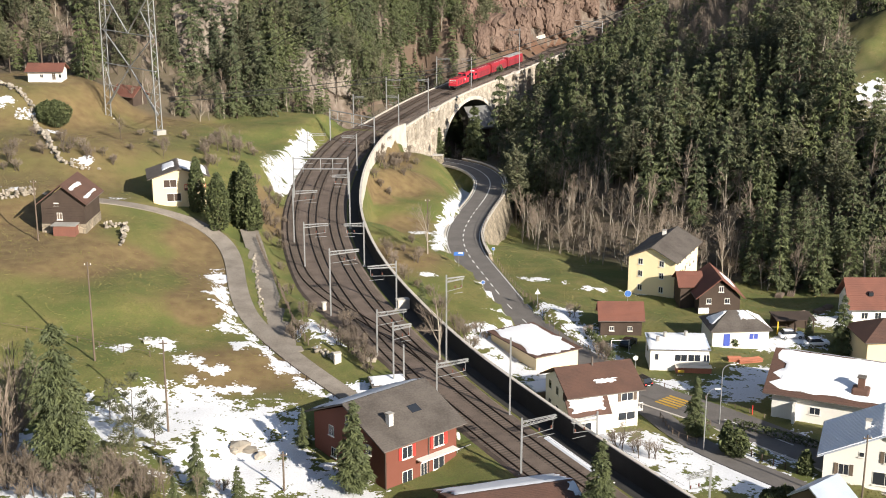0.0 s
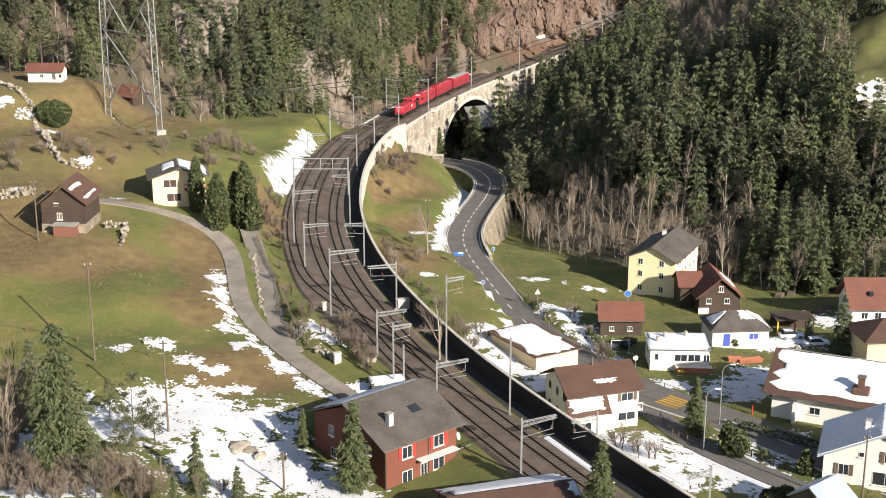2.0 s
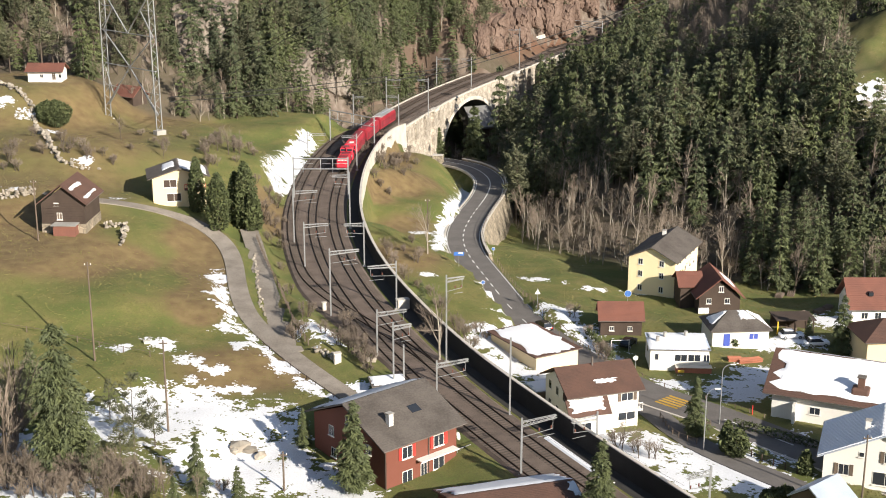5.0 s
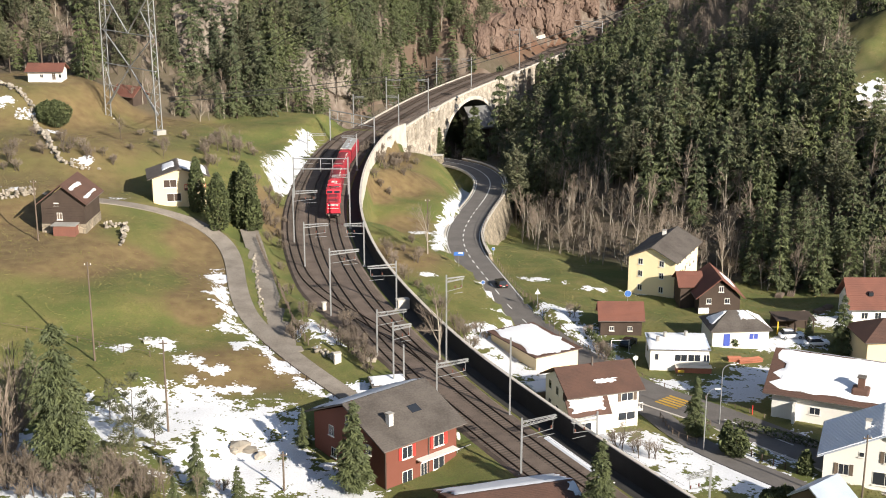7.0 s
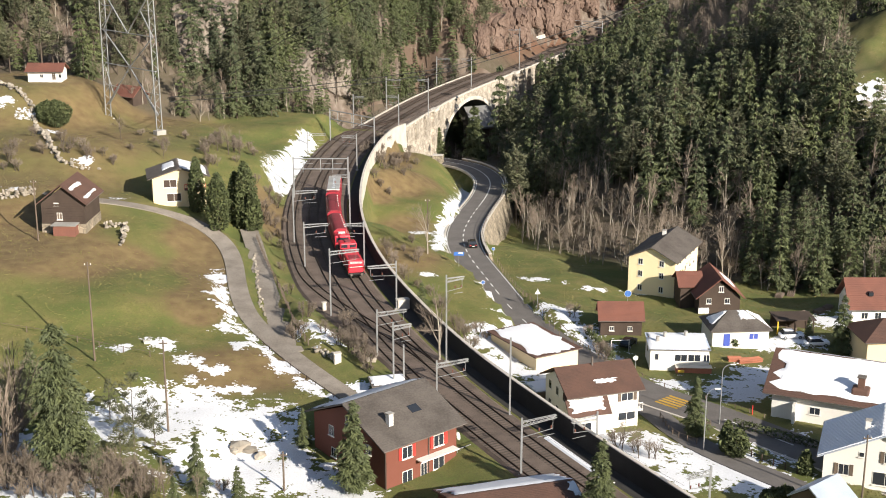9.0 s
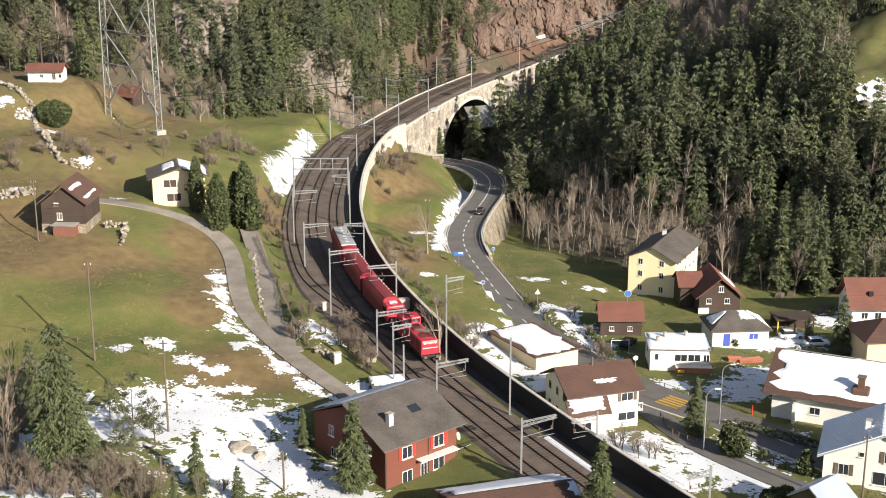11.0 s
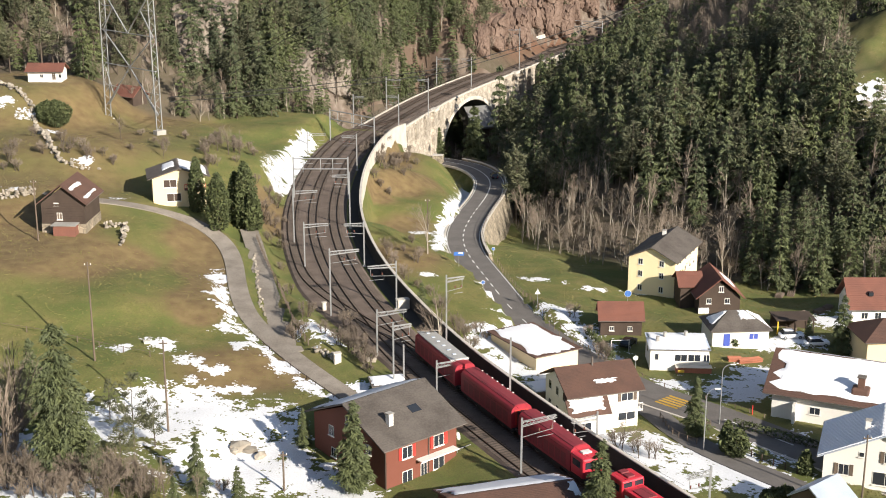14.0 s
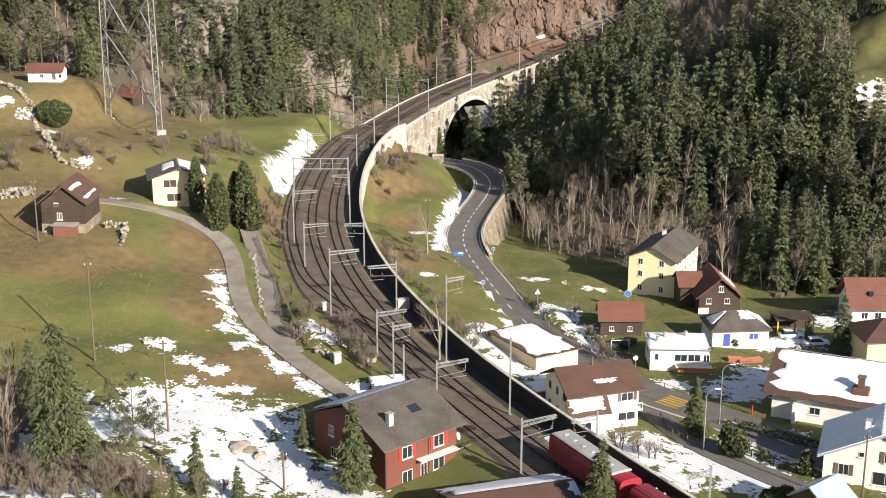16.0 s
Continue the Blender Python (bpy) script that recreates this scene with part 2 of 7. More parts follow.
RIGHT = np.array([(19.47, 164.47, -7.5), (27.3, 160.89, -7.5), (37.66, 156.82, -8), (52.28, 170.22, -8.4), (19.63, 200.06, -9.8), (29.65, 207.1, -10.5), (40.07, 197.56, -9.8), (54.72, 213.94, -11), (73.61, 228.66, -12), (40.11, 244.96, -13), (49.76, 238.08, -13), (24.01, 249.05, -12), (17.02, 262.19, -12.5), (19.4, 300.29, -18.5), (31.6, 277.99, -16), (38.62, 265.96, -15.5), (62.4, 246.25, -14), (81.63, 231.55, -13), (54.3, 147.85, -7.5), (10.4, 141.96, -6), (7.87, 394.73, -15.5), (21.24, 356.89, -20), (20.11, 331.27, -20.5), (15.75, 294.08, -17), (12.92, 269.61, -12.5)])
BANK = np.array([(-16.38, 303.29, -1.5), (-16.05, 252.8, -1.5), (-12.91, 234.74, -2), (-8.27, 220.68, -3), (-5.71, 296.04, -6.5), (-3.99, 265.17, -8.5), (-4.25, 215.82, -4.5), (-0.38, 209.84, -5.5), (4.07, 195.07, -6), (8.22, 188, -7), (-12.06, 330.61, -4), (-4.54, 360.42, -12)])
HILL_L = np.array([(-900, 330), (-160, 312), (-105, 318), (-68, 312), (-46, 338), (-17, 372), (12, 418), (46, 510), (58, 532), (72, 545), (110, 540), (260, 600), (900, 900)], float)
HILL_R = np.array([(900, -20), (250, 150), (150, 215), (98, 234), (64, 250), (39, 266), (18, 290), (21, 360), (35, 435), (56, 520), (80, 560), (110, 600)], float)


def nearest(x, y, line):
    """Distance to a polyline, signed (positive to its right), and the index of the nearest vertex."""
    a, b = line[:-1, :2], line[1:, :2]
    best, side, idx = np.full(x.shape, 1e9), np.ones(x.shape), np.zeros(x.shape)
    for k in range(len(a)):
        e = b[k] - a[k]
        t = np.clip(((x - a[k, 0]) * e[0] + (y - a[k, 1]) * e[1]) / (e @ e), 0, 1)
        px, py = x - a[k, 0] - t * e[0], y - a[k, 1] - t * e[1]
        dd = px * px + py * py
        c = dd < best
        best = np.where(c, dd, best)
        side = np.where(c, np.sign(py * e[0] - px * e[1]), side)
        idx = np.where(c, k + t, idx)
    return np.sqrt(best) * -side, idx


def idw(x, y, pts):
    num, den = np.zeros(x.shape), np.zeros(x.shape)
    for px, py, pz in pts:
        w = 1 / ((x - px) ** 2 + (y - py) ** 2 + 20) ** 2
        num, den = num + w * pz, den + w
    return num / den


def ease(t):
    t = np.clip(t, 0, 1)
    return t * t * (3 - 2 * t)


def strip_level(h, x, y, line, half, soft):
    d, i = nearest(x, y, line)
    z = np.interp(i, np.arange(len(line)), line[:, 2]) - 0.12
    w = 1 - ease((np.abs(d) - half) / soft)
    return h * (1 - w) + z * w


V0, V1 = 22, 110  # the viaduct's stretch of the line, in steps


def ground(x, y):
    x, y = np.asarray(x, float), np.asarray(y, float)
    d, i = nearest(x, y, TRACK[::3])
    i = i * 3
    # positive on the valley side of the line
    d = -d
    right = np.where(d > 0, 1.0, 0.0)
    h = np.where(right > 0, idw(x, y, np.vstack([RIGHT, BANK])), idw(x, y, LEFT))
    gorge = ease((i - 8) / 14) * ease((V1 + 2 - i) / 12)
    h = np.where(gorge > 0, h * (1 - gorge) + np.minimum(h, -15) * gorge, h)
    pit = ease((i - 52) / 6) * ease((84 - i) / 6) * (1 - ease((np.abs(d) - 14) / 16))
    h = h * (1 - pit) + np.minimum(h, -24) * pit
    dl, _ = nearest(x, y, HILL_L)
    dr, _ = nearest(x, y, HILL_R)
    up = np.clip(-dl, 0, None)
    h = np.where(up > 0, np.maximum(h, h * 0.2 + 0.85 * up - 0.0006 * np.minimum(up, 500) ** 2), h)
    up = np.clip(dr, 0, None)
    h = np.where(up > 0, np.maximum(h, -19 + 0.58 * up - 0.0004 * np.minimum(up, 500) ** 2), h)
    pit = ease((i - 56) / 5) * ease((90 - i) / 5) * (1 - ease((np.abs(d + 6) - 17) / 8))
    h = h * (1 - pit) + np.minimum(h, -23) * pit
    h = np.maximum(h, np.minimum(60 - 0.6 * y, 62))  # the slope on which the camera stands
    # the level bed of the line
    edge = np.where(d > 0, 5.4, np.interp(i, [100, 125, 175, 192], [6.5, 11, 11, 6.8]))
    soft = np.where(d > 0, 1.2, 5.0)
    w = (1 - ease((np.abs(d) - edge) / soft)) * (1 - ease((i - V0) / 4) * ease((V1 - i) / 4))
    h = h * (1 - w) - 0.45 * w
    h = strip_level(h, x, y, ROAD, 3.9, 1.0)
    h = strip_level(h, x, y, LANE, 2.2, 2.0)
    h = strip_level(h, x, y, PATH, 1.5, 1.5)
    h = strip_level(h, x, y, SIDE, 2.6, 2.0)
    return h


def gz(x, y):
    return float(ground(np.array([x]), np.array([y]))[0])


# ------------------------------------------------------------------ ground
def spots(x, y, pts, k=1.0):
    out = np.zeros(x.shape)
    for px, py, r in pts:
        out = np.maximum(out, np.exp(-((x - px) ** 2 + (y - py) ** 2) / (r * k) ** 2 * 0.7))
    return out


def circles(points, radii):
    return [(p[0], p[1], r) for p, r in zip(points, radii)]


def chain(points, r, step=2.0):
    """Overlapping circles along a line."""
    return [(x, y, r) for x, y in spline(points, step)]


SNOW_FIELD = circles([(-33.78, 151.61), (-28.97, 154.1), (-23.55, 152.96), (-31.81, 160.17), (-37.93, 158.07), (-25.44, 142.38), (-17.39, 141.28), (-38.99, 174.37), (-44.97, 171.5), (-34.96, 169.55), (-34.78, 194.85), (-36.39, 206.1), (-31.63, 182.75), (-28.27, 176.51), (-20.54, 171.01), (-17.03, 166.55), (-14.37, 163.51), (-26.47, 163.58), (-30.77, 167.36), (-40.41, 150.22), (-48.89, 141.95), (-41.56, 130.05), (-44.34, 129.23), (-20.82, 147.74), (-11.88, 138.02)], (8, 7, 6.5, 4, 4, 9, 6, 2.6, 1.8, 2.2, 2.0, 1.8, 2.0, 2.0, 1.8, 1.8, 2, 2, 2, 7, 5, 5, 6, 6, 5))
SNOW_UPPER = circles([(-59.2, 233.31), (-77, 231.97), (-21.8, 203.59), (-18.43, 184.21), (-23, 211.08), (-16.22, 180.37), (-96.08, 289.97), (-90.7, 287.03), (-68.9, 250.03), (-84.04, 282.31), (99.34, 302.43), (-10.91, 165.79)], (1.5, 2, 1.6, 3, 1.2, 2.5, 2.5, 2, 2, 2, 5, 2))
SNOW_STRIPS = circles([(6.69, 227.06), (8.3, 220.75), (9.71, 214.07), (11.44, 209.96), (16.4, 251.89), (20.2, 250.22), (23.95, 248.35), (30.34, 245.98), (34.73, 245.73), (37.92, 244.93), (20.27, 224.75), (21.43, 220.7), (23.02, 216.4), (24.86, 210.68), (26.64, 205.49), (27.57, 198.23), (7.02, 204.81), (8.79, 202.53)], (1.1, 1.3, 1.5, 1.6, 1.3, 1.3, 1.2, 1.4, 1.2, 1.2, 2.4, 2.6, 2.6, 2.4, 2.2, 2, 3, 3.4))
lt = np.gradient(LANE[:, :2], axis=0)
lt /= np.linalg.norm(lt, axis=1)[:, None]
SNOW_LANE = [(p[0] + q[1] * 3.0, p[1] - q[0] * 3.0, 1.5 + 0.5 * math.sin(k * 1.7)) for k, (p, q) in enumerate(zip(LANE, lt)) if 152 < p[1] < 212]
SNOW_ROADSIDE = circles([(-4.72, 274.03), (-2.93, 227.06), (9.43, 214.4), (8.17, 222.83), (18, 250.63), (28.07, 245.37), (21.74, 224.09), (23.91, 215.47), (26.02, 208.19), (11.44, 209.96), (17.73, 224.42), (27.01, 204.67)], (2, 1.5, 1.5, 1.2, 1.8, 1.6, 3.5, 3.5, 3, 2, 2, 3))
SNOW_VILLAGE = circles([(7.32, 199.83), (9.21, 191.17), (14.24, 188.38), (34.71, 189.57), (26.55, 160.91), (22.29, 162.67), (34.63, 159.98), (39.19, 153.85), (29.81, 153.7), (44.48, 167.01), (47.36, 163.19), (61.53, 214.08), (56.94, 211.15), (45.08, 187.51), (50.02, 193.96), (28.75, 165.45), (37.03, 157.27), (10.78, 196.48), (70.72, 225.68), (13.57, 145.66)], (4.5, 4.5, 5, 3.5, 6, 6, 7, 6, 5, 5, 5, 4, 4, 6, 5, 3, 6, 5, 5, 3))
BROWN = circles([(-70.22, 210.76), (-58.5, 201.55), (-64.49, 200.83), (-42.88, 218.3), (-39.41, 208.79), (-37, 190.31), (-29.41, 168.42), (-24.12, 168.71), (-50.78, 206.39), (-13.14, 321.43), (-7.86, 278.46), (-6.69, 235.57), (-13.48, 296.5), (-4.03, 387.47), (-10.39, 301.31), (-6.62, 309.68), (-12.06, 330.68), (-15.21, 291.84), (-33.09, 246.92), (-34.45, 258.03), (-104.43, 339.67), (-97.78, 335.82)], (8, 7, 8, 4, 5, 4, 6, 5, 4, 6, 5, 7, 3, 8, 5, 5, 6, 4, 6, 5, 16, 14))

xs = np.concatenate([[-3000, -1800, -1000, -600, -400, -280], np.arange(-210, -110, 5.0), np.arange(-110, 130, 1.5), np.arange(130, 240, 6.0), [260, 330, 460, 700, 1100, 1900, 3000]])
ys = np.concatenate([[-2500, -1200, -600, -300, -150, -60, 0, 30, 60, 80, 95], np.arange(105, 320, 1.4), np.arange(320, 460, 2.2), np.arange(460, 640, 5.0), [660, 700, 760, 850, 1000, 1300, 1800, 2500, 3500]])
GX, GY = np.meshgrid(xs, ys)
gx, gy = GX.ravel(), GY.ravel()
hz = ground(gx, gy)
dl, _ = nearest(gx, gy, HILL_L)
dr, _ = nearest(gx, gy, HILL_R)
up_l, up_r = np.clip(-dl, 0, None), np.clip(dr, 0, None)


def lattice(x, y, size, seed):
    """Smooth value noise on the plan, -1 to 1."""
    table = np.random.default_rng(seed).uniform(-1, 1, (256, 256))
    u, v_ = x / size, y / size
    i, j = np.floor(u).astype(int), np.floor(v_).astype(int)
    a, b = u - i, v_ - j
    a, b = a * a * (3 - 2 * a), b * b * (3 - 2 * b)
    q = lambda m_, n_: table[(i + m_) % 256, (j + n_) % 256]
    return (q(0, 0) * (1 - a) + q(1, 0) * a) * (1 - b) + (q(0, 1) * (1 - a) + q(1, 1) * a) * b


rough = sum(lattice(gx, gy, 17 / 2 ** k, k) * 0.6 ** k for k in range(4)) * 0.7
small = lattice(gx, gy, 2.4, 9)
on_hill = ease(up_l / 8) + ease(up_r / 10)
dt, it = nearest(gx, gy, TRACK[::3])
droad, _ = nearest(gx, gy, ROAD)
dlane, _ = nearest(gx, gy, LANE)
dpath, _ = nearest(gx, gy, PATH)
dside, _ = nearest(gx, gy, SIDE)
free = ease((np.abs(dt) - 13) / 6) * ease((np.abs(droad) - 5) / 3) * ease((np.abs(dlane) - 3) / 3) * ease((np.abs(dpath) - 2) / 2) * ease((np.abs(dside) - 3) / 3)
hz = hz + rough * (2.2 * on_hill * ease((np.abs(dt) - 8) / 10)) + free * (0.25 * rough + 0.10 * small)
# crags on the steep side behind the line
crag = spots(gx, gy, [(-52, 345, 14), (-28, 372, 12), (-12, 392, 14), (20, 440, 26), (42, 500, 24), (60, 560, 30), (-100, 335, 10)])
hz = hz + crag * on_hill * (np.abs(rough) * 8 + np.abs(lattice(gx, gy, 6.5, 21)) * 3.5) * ease((np.abs(dt) - 7) / 8)
SNOW_CUTTING = chain([(-33, 322), (-35, 310), (-35.5, 296), (-36, 284), (-35.5, 272)], 2.4) + chain([(-33, 306), (-34, 292), (-34, 276)], 2.0)
SNOW_BANK = chain([(6.6, 337), (4.6, 315), (2.4, 297), (0.6, 283), (-0.8, 268), (-1.2, 260)], 1.9)
snow_w = np.maximum.reduce([spots(gx, gy, s) for s in (SNOW_CUTTING, SNOW_BANK, SNOW_FIELD, SNOW_UPPER, SNOW_ROADSIDE, SNOW_VILLAGE, SNOW_STRIPS, SNOW_LANE)])
BROWN_EDGE = chain([(-44, 226), (-40.9, 220), (-39, 209), (-36.8, 196), (-36, 184)], 2.6) + chain([(-28, 171), (-23.6, 170.9), (-18.7, 168.3)], 2.0)
brown_w = np.clip(spots(gx, gy, BROWN) + spots(gx, gy, BROWN_EDGE) + 0.5 * ease((-38 - gx) / 30) * ease((gy - 175) / 50), 0, 1)
under = ease((it * 3 - 30) / 10) * ease((100 - it * 3) / 8) * ease((-hz - 12.5) / 2)
under = np.maximum(under, ease((dt + 12) / 3) * ease((it * 3 - 14) / 6) * ease((106 - it * 3) / 5) * ease((60 - dt) / 10))
wood_w = np.clip(ease(up_l / 5) + ease((up_r - 1) / 5) + under, 0, 1)
glade = spots(gx, gy, [(112, 324, 17), (106, 306, 12)])
wood_w = wood_w * (1 - glade)
rust_w = spots(gx, gy, [(16, 480, 14), (24, 500, 18), (36, 522, 18)])
verts = np.stack([gx, gy, hz], 1)
nx = len(xs)
faces = [(r * nx + c, r * nx + c + 1, (r + 1) * nx + c + 1, (r + 1) * nx + c) for r in range(len(ys) - 1) for c in range(nx - 1)]


def cover_material():
    """Meadow, dead grass, leaf litter, rock and snow, by cover and by slope."""
    m = bpy.data.materials.new("valley_ground")
    m.use_nodes = True
    n, l = m.node_tree.nodes, m.node_tree.links
    b = n["Principled BSDF"]
    b.inputs["Roughness"].default_value = 0.95
    co = n.new("ShaderNodeTexCoord").outputs["Object"]

    def tex(scale, detail=6, distort=0.0):
        t = n.new("ShaderNodeTexNoise")
        t.inputs["Scale"].default_value, t.inputs["Detail"].default_value, t.inputs["Distortion"].default_value = scale, detail, distort
        l.new(co, t.inputs["Vector"])
        return t.outputs[0]

    def rng(v, a, b_, lo=0.0, hi=1.0):
        r = n.new("ShaderNodeMapRange")
        for k, q in zip((1, 2, 3, 4), (a, b_, lo, hi)):
            r.inputs[k].default_value = q
        l.new(v, r.inputs[0])
        return r.outputs[0]

    def mix(f, a, b_):
        q = n.new("ShaderNodeMix")
        q.data_type = "RGBA"
        for s, v in ((0, f), (6, a), (7, b_)):
            if isinstance(v, tuple):
                q.inputs[s].default_value = (*v, 1)
            else:
                l.new(v, q.inputs[s])
        return q.outputs[2]

    def calc(op, a, b_):
        q = n.new("ShaderNodeMath")
        q.operation = op
        for s, v in ((0, a), (1, b_)):
            if isinstance(v, (int, float)):
                q.inputs[s].default_value = v
            else:
                l.new(v, q.inputs[s])
        return q.outputs[0]

    at = n.new("ShaderNodeVertexColor")
    at.layer_name = "cover"
    sep = n.new("ShaderNodeSeparateColor")
    l.new(at.outputs[0], sep.inputs[0])
    snow, brown, wood = sep.outputs
    big, mid, fine = tex(0.07), tex(0.5), tex(5.0, 8)
    grass = mix(rng(mid, 0.35, 0.65), (0.135, 0.145, 0.035), (0.20, 0.18, 0.06))
    grass = mix(rng(tex(0.16, 4), 0.42, 0.62), grass, (0.105, 0.135, 0.03))
    grass = mix(rng(fine, 0.42, 0.7, 0.0, 0.8), grass, (0.095, 0.085, 0.03))
    dry = mix(rng(mid, 0.35, 0.7), (0.20, 0.145, 0.065), (0.13, 0.085, 0.04))
    grass = mix(rng(calc("ADD", brown, calc("MULTIPLY", big, 0.8)), 0.55, 1.0), grass, dry)
    litter = mix(rng(mid, 0.3, 0.7), (0.085, 0.064, 0.046), (0.13, 0.105, 0.08))
    litter = mix(rng(fine, 0.45, 0.65), litter, (0.075, 0.07, 0.03))
    litter = mix(calc("MULTIPLY", at.outputs["Alpha"], rng(mid, 0.3, 0.6, 0.5, 1.0)), litter, (0.19, 0.085, 0.05))
    col = mix(wood, grass, litter)
    geo = n.new("ShaderNodeNewGeometry")
    sx = n.new("ShaderNodeSeparateXYZ")
    l.new(geo.outputs["True Normal"], sx.inputs[0])
    rockc = mix(rng(mid, 0.3, 0.65), (0.24, 0.20, 0.165), (0.12, 0.09, 0.07))
    rockc = mix(rng(big, 0.42, 0.6), rockc, (0.13, 0.09, 0.065))
    steep = calc("MULTIPLY", rng(sx.outputs[2], 0.72, 0.6), rng(wood, 0.3, 0.6))
    col = mix(steep, col, rockc)
    patchy, ragged = tex(0.5, 10), tex(2.2, 8)
    edge = calc("ADD", calc("MULTIPLY", snow, 0.75), calc("ADD", calc("MULTIPLY", patchy, 1.35), calc("MULTIPLY", ragged, 0.85)))
    snowf = rng(edge, 1.55, 1.59)
    col = mix(snowf, col, mix(rng(fine, 0.35, 0.7), (0.80, 0.82, 0.86), (0.68, 0.69, 0.72)))
    l.new(col, b.inputs["Base Color"])
    bp = n.new("ShaderNodeBump")
    bp.inputs["Strength"].default_value, bp.inputs["Distance"].default_value = 0.6, 0.14
    l.new(calc("ADD", fine, calc("MULTIPLY", snowf, 0.6)), bp.inputs["Height"])
    l.new(bp.outputs[0], b.inputs["Normal"])
    return m


M["ground"] = cover_material()
land = raw("ground", verts, faces, M["ground"], smooth=True)
ca = land.data.color_attributes.new("cover", "FLOAT_COLOR", "POINT")
ca.data.foreach_set("color", np.stack([snow_w, brown_w, wood_w, rust_w], 1).ravel())
tagged(land, "meadow, woodland floor and snow patches of the valley", "ground", kind="structure")
GRID = hz.reshape(GX.shape)


def lie(x, y):
    """The height of the finished ground."""
    c, r = int(np.clip(np.searchsorted(xs, x) - 1, 0, nx - 2)), int(np.clip(np.searchsorted(ys, y) - 1, 0, len(ys) - 2))
    u, v = (x - xs[c]) / (xs[c + 1] - xs[c]), (y - ys[r]) / (ys[r + 1] - ys[r])
    return float((GRID[r, c] * (1 - u) + GRID[r, c + 1] * u) * (1 - v) + (GRID[r + 1, c] * (1 - u) + GRID[r + 1, c + 1] * u) * v)


# ------------------------------------------------------------------ strips along lines
def normals(line):
    t = np.gradient(line[:, :2], axis=0)
    t /= np.linalg.norm(t, axis=1)[:, None]
    return np.stack([-t[:, 1], t[:, 0]], 1)  # to the left of the way


def sweep(name, line, profile, mat, parent=None, closed=True, a=0, b=None, z=None):
    """Draws a profile of (offset to the left, height) along a line."""
    line = line[a:b]
    nn = normals(line)
    zz = line[:, 2] if line.shape[1] > 2 else np.zeros(len(line))
    if z is not None:
        zz = z
    k = len(profile)
    v = [(p[0] + q[0] * o, p[1] + q[1] * o, h + up) for p, q, h in zip(line, nn, zz) for o, up in profile]
    f = [(i * k + j, i * k + (j + 1) % k, (i + 1) * k + (j + 1) % k, (i + 1) * k + j) for i in range(len(line) - 1) for j in range(k if closed else k - 1)]
    if closed:
        f += [tuple(range(k))[::-1], tuple((len(line) - 1) * k + j for j in range(k))]
    return raw(name, v, f, mat, parent)


# the line runs towards the village; the valley lies on its left
def shifted(line, off):
    return np.column_stack([line[:, :2] + normals(line) * off, *(line[:, 2:].T if line.shape[1] > 2 else ())])


TRACK_A = TRACK
TRACK_B = shifted(TRACK, -4.1)
side_off = -8.2 * ease((np.arange(len(TRACK)) - 98) / 16) * ease((196 - np.arange(len(TRACK))) / 26)
TRACK_C = TRACK + normals(TRACK) * side_off[:, None]
wide = 6.3 + 4.4 * ease((np.arange(len(TRACK)) - 98) / 16) * ease((196 - np.arange(len(TRACK))) / 22)
nn = normals(TRACK)
v, f = [], []
for p, q, w in zip(TRACK, nn, wide):
    for o, h in ((3.0, -0.5), (2.1, 0.0), (-w + 0.9, 0.0), (-w, -0.6)):
        v.append((p[0] + q[0] * o, p[1] + q[1] * o, h - 0.16))
for i in range(len(TRACK) - 1):
    for j in range(3):
        f.append((i * 4 + j, i * 4 + j + 1, i * 4 + j + 5, i * 4 + j + 4))
tagged(raw("ballast_bed", v, f, M["ballast"]), "brown stone ballast under the railway tracks", "ballast", kind="structure")


def railway_track(line, a, b, label):
    """Two rails on sleepers; the sleepers nearest the village are single pieces."""
    t = empty("railway_track", pose(0, 0, 0), label, "railway track", "tracks")
    for o in (-0.75, 0.75):
        sweep("rail", line, [(o - 0.05, -0.14), (o + 0.05, -0.14), (o + 0.035, 0.03), (o - 0.035, 0.03)], M["rail"], t, a=a, b=b)
    pts = spline(line[a:b:4], 0.65)
    nn2 = normals(pts)
    me = bpy.data.meshes.new("sleeper")
    bm = box(-1.25, 1.25, -0.12, 0.12, -0.2, -0.13)
    bm.to_mesh(me)
    bm.free()
    me.materials.append(M["sleeper"])
    far_v, far_f = [], []
    for k, (p, q) in enumerate(zip(pts, nn2)):
        ang = math.atan2(q[1], q[0])
        if k >= len(pts) - 280:
            s = new("sleeper", me)
            s.parent = t
            s.matrix_basis = Matrix.Translation((p[0], p[1], 0)) @ Matrix.Rotation(ang, 4, "Z")
        else:
            u = Vector((math.cos(ang), math.sin(ang), 0))
            w = Vector((-u.y, u.x, 0))
            o = len(far_v)
            far_v += [Vector((p[0], p[1], -0.13)) + u * e + w * g for e, g in ((-1.25, -0.12), (1.25, -0.12), (1.25, 0.12), (-1.25, 0.12))]
            far_f.append((o, o + 1, o + 2, o + 3))
    if far_f:
        tagged(raw("distant_sleeper", far_v, far_f, M["sleeper"], t), kind="stuff")
    return t


railway_track(TRACK_A, 0, len(TRACK), "railway track of rusty rails on sleepers beside the wall")
railway_track(TRACK_B, 0, len(TRACK), "railway track of rusty rails on sleepers, uphill line")
railway_track(TRACK_C, 98, 196, "siding track joining the main line at switches")

